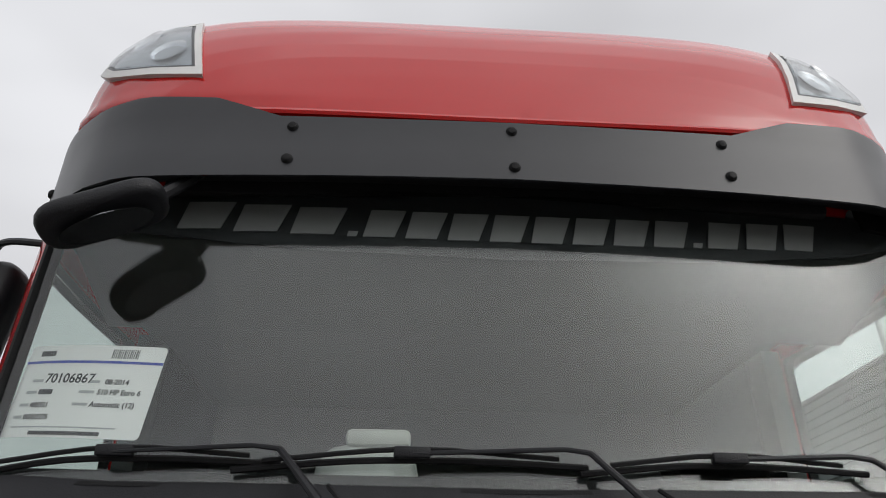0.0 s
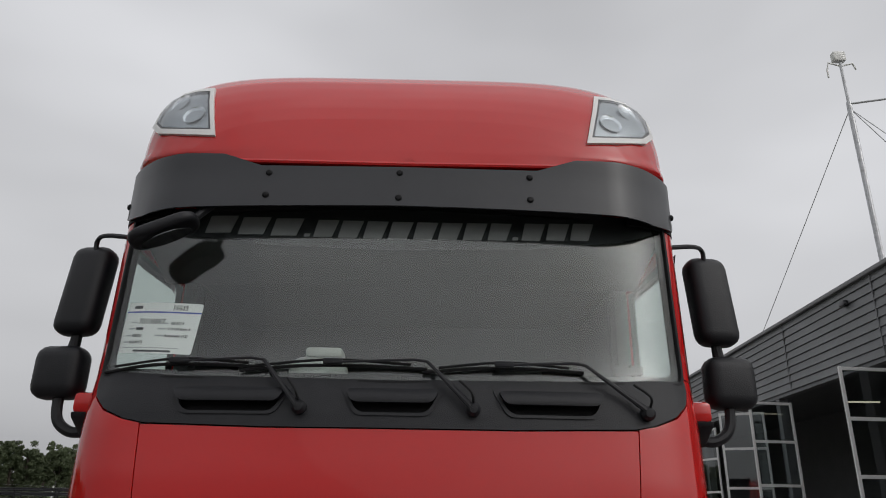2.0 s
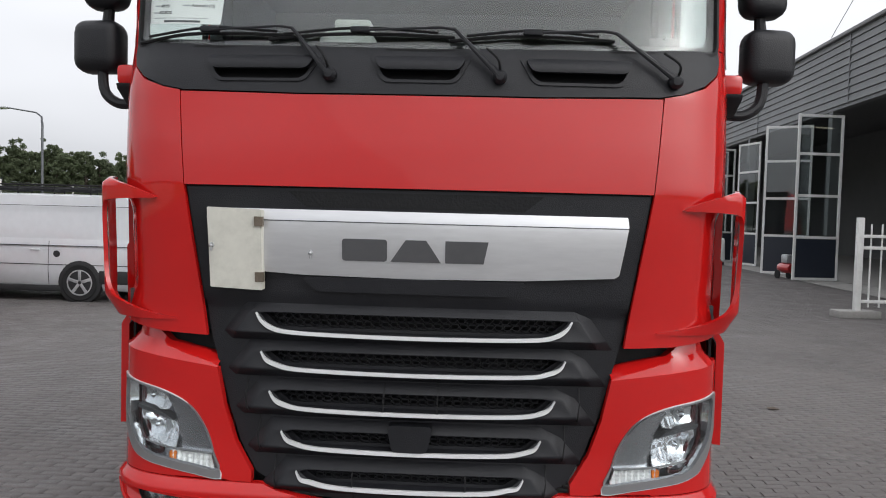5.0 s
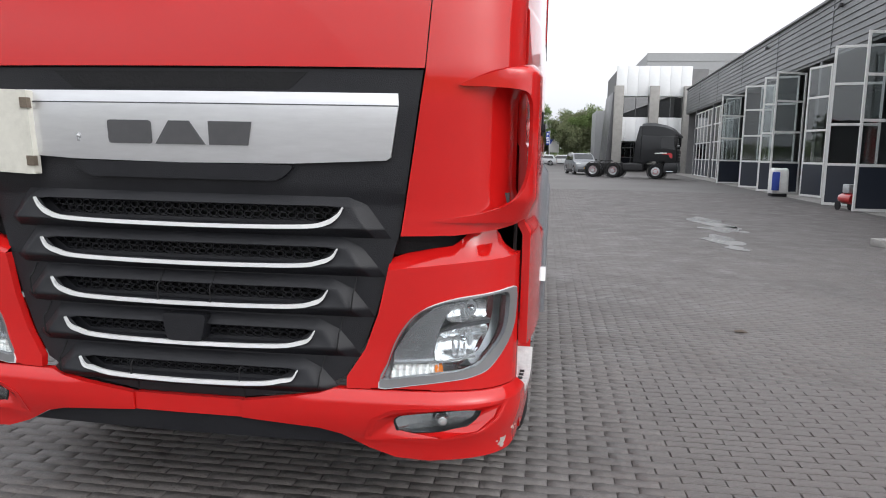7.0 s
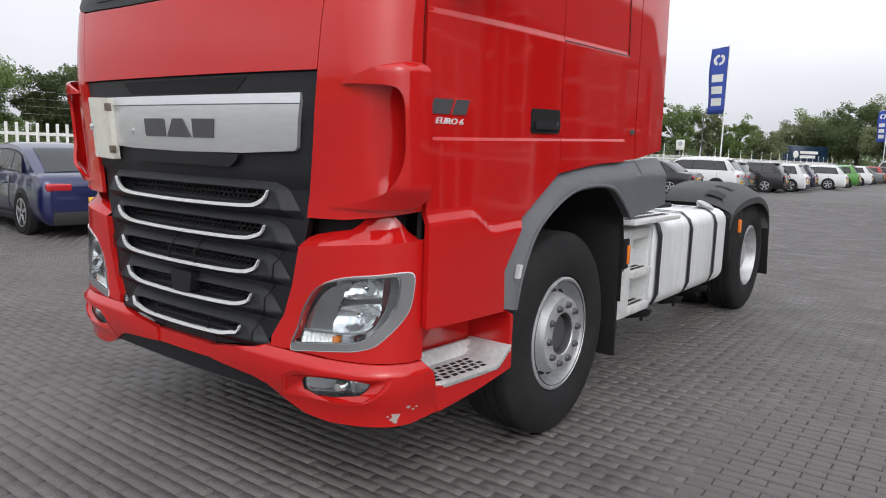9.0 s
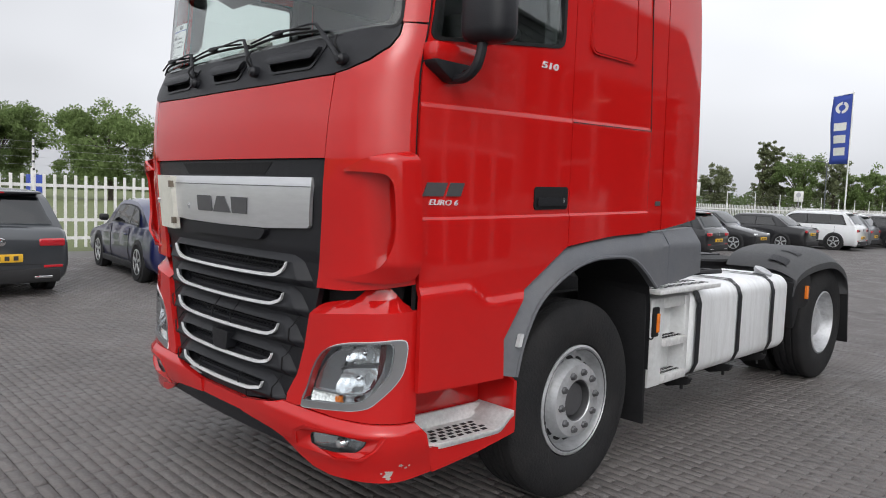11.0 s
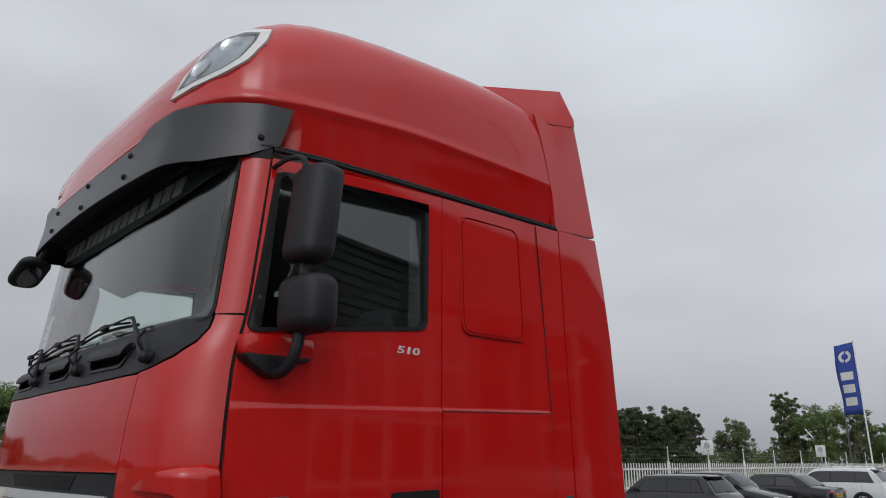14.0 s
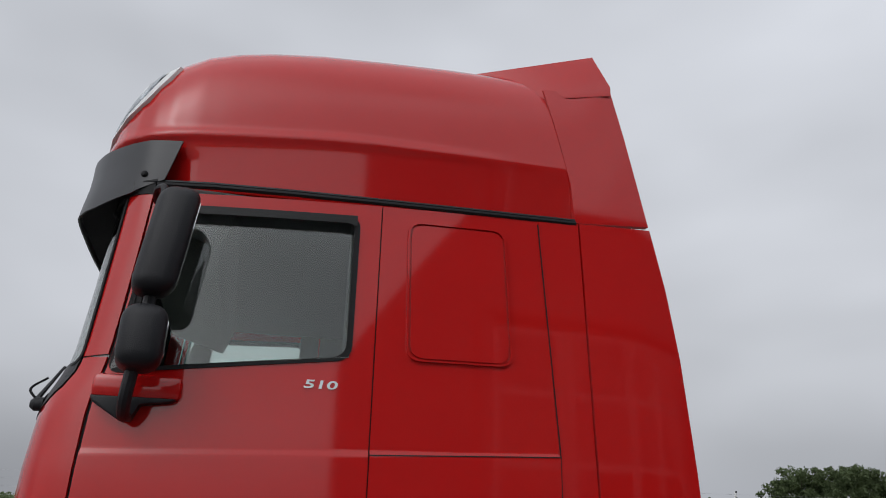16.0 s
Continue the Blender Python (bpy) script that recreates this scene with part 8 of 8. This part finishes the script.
def tree(x, y, h, spread, seed, leaf=None, count=2600, size=0.2, style="round", label="broad green tree in spring leaf", group="trees", blossom=0):
    rng = np.random.default_rng(seed)
    root = thing("tree", (x, y, 0), 0, label, "tree", group)
    trunk_top = h * (0.42 if style == "round" else 0.8)
    lean = rng.normal(size=2) * 0.02 * h
    tr = tube([(0, 0, -0.05), (lean[0] * 0.3, lean[1] * 0.3, trunk_top * 0.5), (lean[0], lean[1], trunk_top), (lean[0] * 1.3, lean[1] * 1.2, h * 0.82)], [0.028 * h, 0.02 * h, 0.014 * h, 0.004 * h], 8)
    n = 20 if style == "round" else 24
    centres, radii = [], []
    for k in range(n):
        a, z = rng.uniform(0, 2 * math.pi), h * (rng.uniform(0.30, 0.9) if style == "round" else rng.uniform(0.18, 0.96) if style == "tall" else 0.12 + 0.8 * (k + 0.5) / n)
        reach = spread * (0.95 * math.sqrt(max(0.05, 1 - ((z / h - 0.58) / 0.44) ** 2)) if style == "round" else 0.75 * (1.05 - z / h) + 0.15 if style == "tall" else 0.62 - 0.3 * max(0.0, z / h - 0.7)) * rng.uniform(0.45, 1.0)
        c = (math.cos(a) * reach, math.sin(a) * reach, z)
        tube([(lean[0], lean[1], min(trunk_top, z * 0.7)), (c[0] * 0.5 + lean[0] * 0.5, c[1] * 0.5 + lean[1] * 0.5, (z + min(trunk_top, z * 0.7)) / 2 + 0.1), c], [0.009 * h, 0.006 * h, 0.002 * h], 5, tr)
        for j in range(8):
            centres.append((c[0] + rng.normal() * spread * 0.24, c[1] + rng.normal() * spread * 0.24, c[2] + rng.normal() * h * 0.062))
            radii.append(spread * rng.uniform(0.12, 0.29) * (1.0 if style == "round" else 0.85))
    part("trunk", tr, BARK, root)
    q, f = crown_mesh(rng, np.array(centres), np.array(radii), count, size)
    ob = new("crown", quad_mesh("crown", q, f, leaf or LEAF_A))
    ob.parent = root
    if blossom:
        q, f = crown_mesh(rng, np.array(centres), np.array(radii) * 1.05, blossom, size * 0.8)
        ob = new("blossom", quad_mesh("blossom", q, f, BLOSSOM))
        ob.parent = root


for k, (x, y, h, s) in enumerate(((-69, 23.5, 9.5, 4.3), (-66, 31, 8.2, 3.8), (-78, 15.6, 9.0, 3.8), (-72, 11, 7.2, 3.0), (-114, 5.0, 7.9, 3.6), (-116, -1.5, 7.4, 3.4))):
    tree(x, y, h, s, 10 + k, (LEAF_A, LEAF_B, LEAF_A, LEAF_HAZE)[k % 4], 30000, 0.135)
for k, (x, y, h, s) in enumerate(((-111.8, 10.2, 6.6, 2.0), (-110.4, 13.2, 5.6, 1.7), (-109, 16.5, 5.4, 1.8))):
    tree(x, y, h, s, 30 + k, LEAF_HAZE, 9000, 0.13, label="small airy tree behind the house")
for k in range(9):
    tree(-113 + 0.5 * math.sin(k * 2), -20 + k * 2.4, 7.1 + 0.4 * math.sin(k * 1.9), 2.2, 140 + k, LEAF_B, 8000, 0.15, "round", "hawthorn with white blossom in a hedge behind the house", "hawthorn hedge", (700, 300, 60)[k % 3])
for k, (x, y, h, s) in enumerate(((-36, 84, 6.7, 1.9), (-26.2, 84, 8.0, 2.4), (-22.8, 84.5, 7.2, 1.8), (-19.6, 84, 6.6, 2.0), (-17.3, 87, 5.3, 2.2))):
    tree(x, y, h, s, 40 + k, (LEAF_HAZE, LEAF_A)[k % 2], 11000, 0.11)
tree(-30.3, 84, 8.9, 1.6, 60, LEAF_HAZE, 11000, 0.115, "tall", "slender upright tree in leaf")
tree(-29.0, 84.6, 8.5, 1.4, 61, LEAF_HAZE, 10000, 0.115, "tall", "slender upright tree in leaf")
for k in range(12):
    x = 0.8 + k * 0.48
    tree(-34 - x * 2.35, 74.5 - x * 1.6, 7.2 + 0.17 * x + 0.25 * math.sin(k * 2.1), 1.75, 80 + k, LEAF_D, 16000, 0.12, "column", "slender poplar in a dense even row", "poplar row")
for k, (x, h) in enumerate(((8.0, 7.0), (8.9, 7.5), (9.9, 7.2), (11, 7.0))):
    tree(-34 - x * 2.35, 74.5 - x * 1.6, h, 2.6, 95 + k, LEAF_B, 14000, 0.14, "round", "broad tree beyond the poplar row", "trees")
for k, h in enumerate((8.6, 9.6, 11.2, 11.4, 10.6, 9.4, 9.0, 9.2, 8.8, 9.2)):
    tree(-20.5 + k * 4.4, 122 + 5 * math.sin(k * 1.7), h, 3.4 if k == 0 else 4.8, 100 + k, (LEAF_HAZE, LEAF_A, LEAF_B)[k % 3 if k else 0], 12000 if k == 0 else 30000, 0.145, "round", "broad tree in the wood behind the yard", "far trees")
rng = np.random.default_rng(7)
n = 70000
ang = rng.uniform(radians(-30), radians(140), n)
dist = rng.uniform(165, 190, n)
cen = np.stack([-np.sin(ang) * dist, np.cos(ang) * dist, rng.uniform(0, 1, n) * (4.6 + 1.1 * np.sin(ang * 23) + 0.7 * np.sin(ang * 61) + 0.4 * np.sin(ang * 190))], 1)
q, f = crown_mesh(rng, cen, np.full(n, 0.7), n, 0.42)
tagged(new("far_woods", quad_mesh("far_woods", q, f, LEAF_B)), "distant dark green woods along the horizon", "woods", kind="stuff")


# ---- clinker paving of the yard: courses across, joints staggered ----
BL, BW, GAP, WAVE = 0.203, 0.0685, 0.003, 0.0011
PITCH_X, PITCH_Y = BL + GAP, BW + GAP
edge_x = np.linspace(-BL / 2, BL / 2, 5)
edge_y = WAVE * np.array([-1, 1, -1, 1, -1])


def outline(inset, z):
    """The block's outline: long sides that zigzag so that courses lock into each other."""
    xs = edge_x * (1 - 2 * inset / BL)
    return [(x, -BW / 2 + inset + e, z) for x, e in zip(xs, edge_y)] + [(x, BW / 2 - inset + e, z) for x, e in zip(xs[::-1], edge_y[::-1])]


brick_bm = bmesh.new()
low, high = [brick_bm.verts.new(p) for p in outline(0.0, -0.004)], [brick_bm.verts.new(p) for p in outline(0.003, 0.003)]
for k in range(4):
    brick_bm.faces.new((high[k], high[k + 1], high[8 - k], high[9 - k]))
for k in range(10):
    m = (k + 1) % 10
    brick_bm.faces.new((low[k], low[m], high[m], high[k]))
brick_me = bpy.data.meshes.new("paving_brick")
brick_bm.to_mesh(brick_me)
brick_bm.free()
brick_me.materials.append(PAVER)
near_shape, near_quads = np.array([v.co[:] for v in brick_me.vertices]), np.array([q.vertices[:] for q in brick_me.polygons])
h, t = (BL / 2, BW / 2), (BL / 2 - 0.003, BW / 2 - 0.003)
far_shape = np.array([(-h[0], -h[1], -0.004), (h[0], -h[1], -0.004), (h[0], h[1], -0.004), (-h[0], h[1], -0.004), (-t[0], -t[1], 0.003), (t[0], -t[1], 0.003), (t[0], t[1], 0.003), (-t[0], t[1], 0.003)])
far_quads = np.array(((4, 5, 6, 7), (0, 1, 5, 4), (1, 2, 6, 5), (2, 3, 7, 6), (3, 0, 4, 7)))
rng = np.random.default_rng(3)
field = [(-13.0, 7.6, -3.2, 6.0), (-13.0, 10.3, 6.0, 30.0)]
places = []
for x0, x1, y0, y1 in field:
    jj, ii = np.meshgrid(np.arange(int(y0 / PITCH_Y), int(y1 / PITCH_Y)), np.arange(int(x0 / PITCH_X), int(x1 / PITCH_X)), indexing="ij")
    places.append(np.stack([(ii + 0.5 * (jj % 2)).ravel() * PITCH_X, jj.ravel() * PITCH_Y], 1))
places = np.concatenate(places)
places = np.c_[places + rng.normal(size=places.shape) * 0.001, rng.normal(size=len(places)) * 0.0009]
single = np.flatnonzero((places[:, 0] > 1.9) & (places[:, 0] < 3.6) & (places[:, 1] > -0.2) & (places[:, 1] < 4.2))[:300]
for p in places[single]:
    o = new("paving_brick", brick_me)
    o.parent, o.location = yard, p
rest = np.delete(places, single, 0)
is_near = (rest[:, 1] < 6.0) & (rest[:, 0] > -6.5)
verts, faces, total = [], [], 0
for at, shape, quads in ((rest[is_near], near_shape, near_quads), (rest[~is_near], far_shape, far_quads)):
    k = len(at)
    turn, tilt = rng.normal(size=(k, 1)) * 0.005, rng.normal(size=(k, 2, 1)) * 0.006
    x, y, z = shape[None, :, 0], shape[None, :, 1], shape[None, :, 2]
    pts = np.stack([x - y * turn, y + x * turn, z + x * tilt[:, 0] + y * tilt[:, 1]], 2) + at[:, None, :]
    verts.append(pts.reshape(-1, 3))
    faces.append((quads[None] + (np.arange(k) * len(shape))[:, None, None]).reshape(-1, 4) + total)
    total += k * len(shape)
o = new("paving_bricks", quad_mesh("paving_bricks", np.concatenate(verts), np.concatenate(faces), PAVER))
o.parent = yard
o["kind"] = "stuff"
bed = bmesh.new()
for x0, x1, y0, y1 in field:
    bed.faces.new([bed.verts.new(p) for p in ((x0, y0, -0.0035), (x1, y0, -0.0035), (x1, y1, -0.0035), (x0, y1, -0.0035))])
part("joint_bed", bed, JOINT, yard, smooth=False)
# loose bits on the paving
for k, (x, y, s) in enumerate(((3.0, 3.9, 0.04), (0.9, -1.2, 0.03), (4.6, 4.7, 0.05), (1.9, -0.9, 0.035))):
    b = bmesh.new()
    bmesh.ops.create_icosphere(b, subdivisions=1, radius=s)
    for vv in b.verts:
        vv.co = Vector((vv.co.x * 1.6, vv.co.y, vv.co.z * 0.25)) + noise.noise_vector(vv.co * 30 + Vector((k, 0, 0))) * s * 0.3
    b.transform(Matrix.Translation((x, y, 0.012)))
    tagged(part("litter", b, (BARK, PAPER)[k % 2]), "small scrap lying on the paving bricks", "litter")


# flat glossy patches, paler than the paving round them, near the doors
PALE_PATCH = mat("pale_glossy_paving", (0.19, 0.185, 0.18), 0.26, vary=0.3, scale=3, spec=1.0, rough_vary=0.4)
rng = np.random.default_rng(23)
for cx, cy, rx, ry in ((5.15, 15.0, 0.35, 1.4), (5.1, 13.3, 0.4, 0.8), (4.55, 11.2, 0.3, 0.7), (4.5, 10.0, 0.15, 0.3)):
    bm = bmesh.new()
    rim = [(cx + rx * (1 + 0.28 * math.sin(3 * a + cx) + 0.16 * math.sin(7 * a)) * math.cos(a), cy + ry * (1 + 0.25 * math.sin(2 * a + cy) + 0.2 * math.sin(5 * a)) * math.sin(a)) for a in np.linspace(0, 2 * math.pi, 40, endpoint=False)]
    bm.faces.new([bm.verts.new((x, y, 0.009)) for x, y in rim])
    tagged(part("puddle", bm, PALE_PATCH, None, "", False), "pale glossy patch on the grey paving", "puddle", "wet patches")
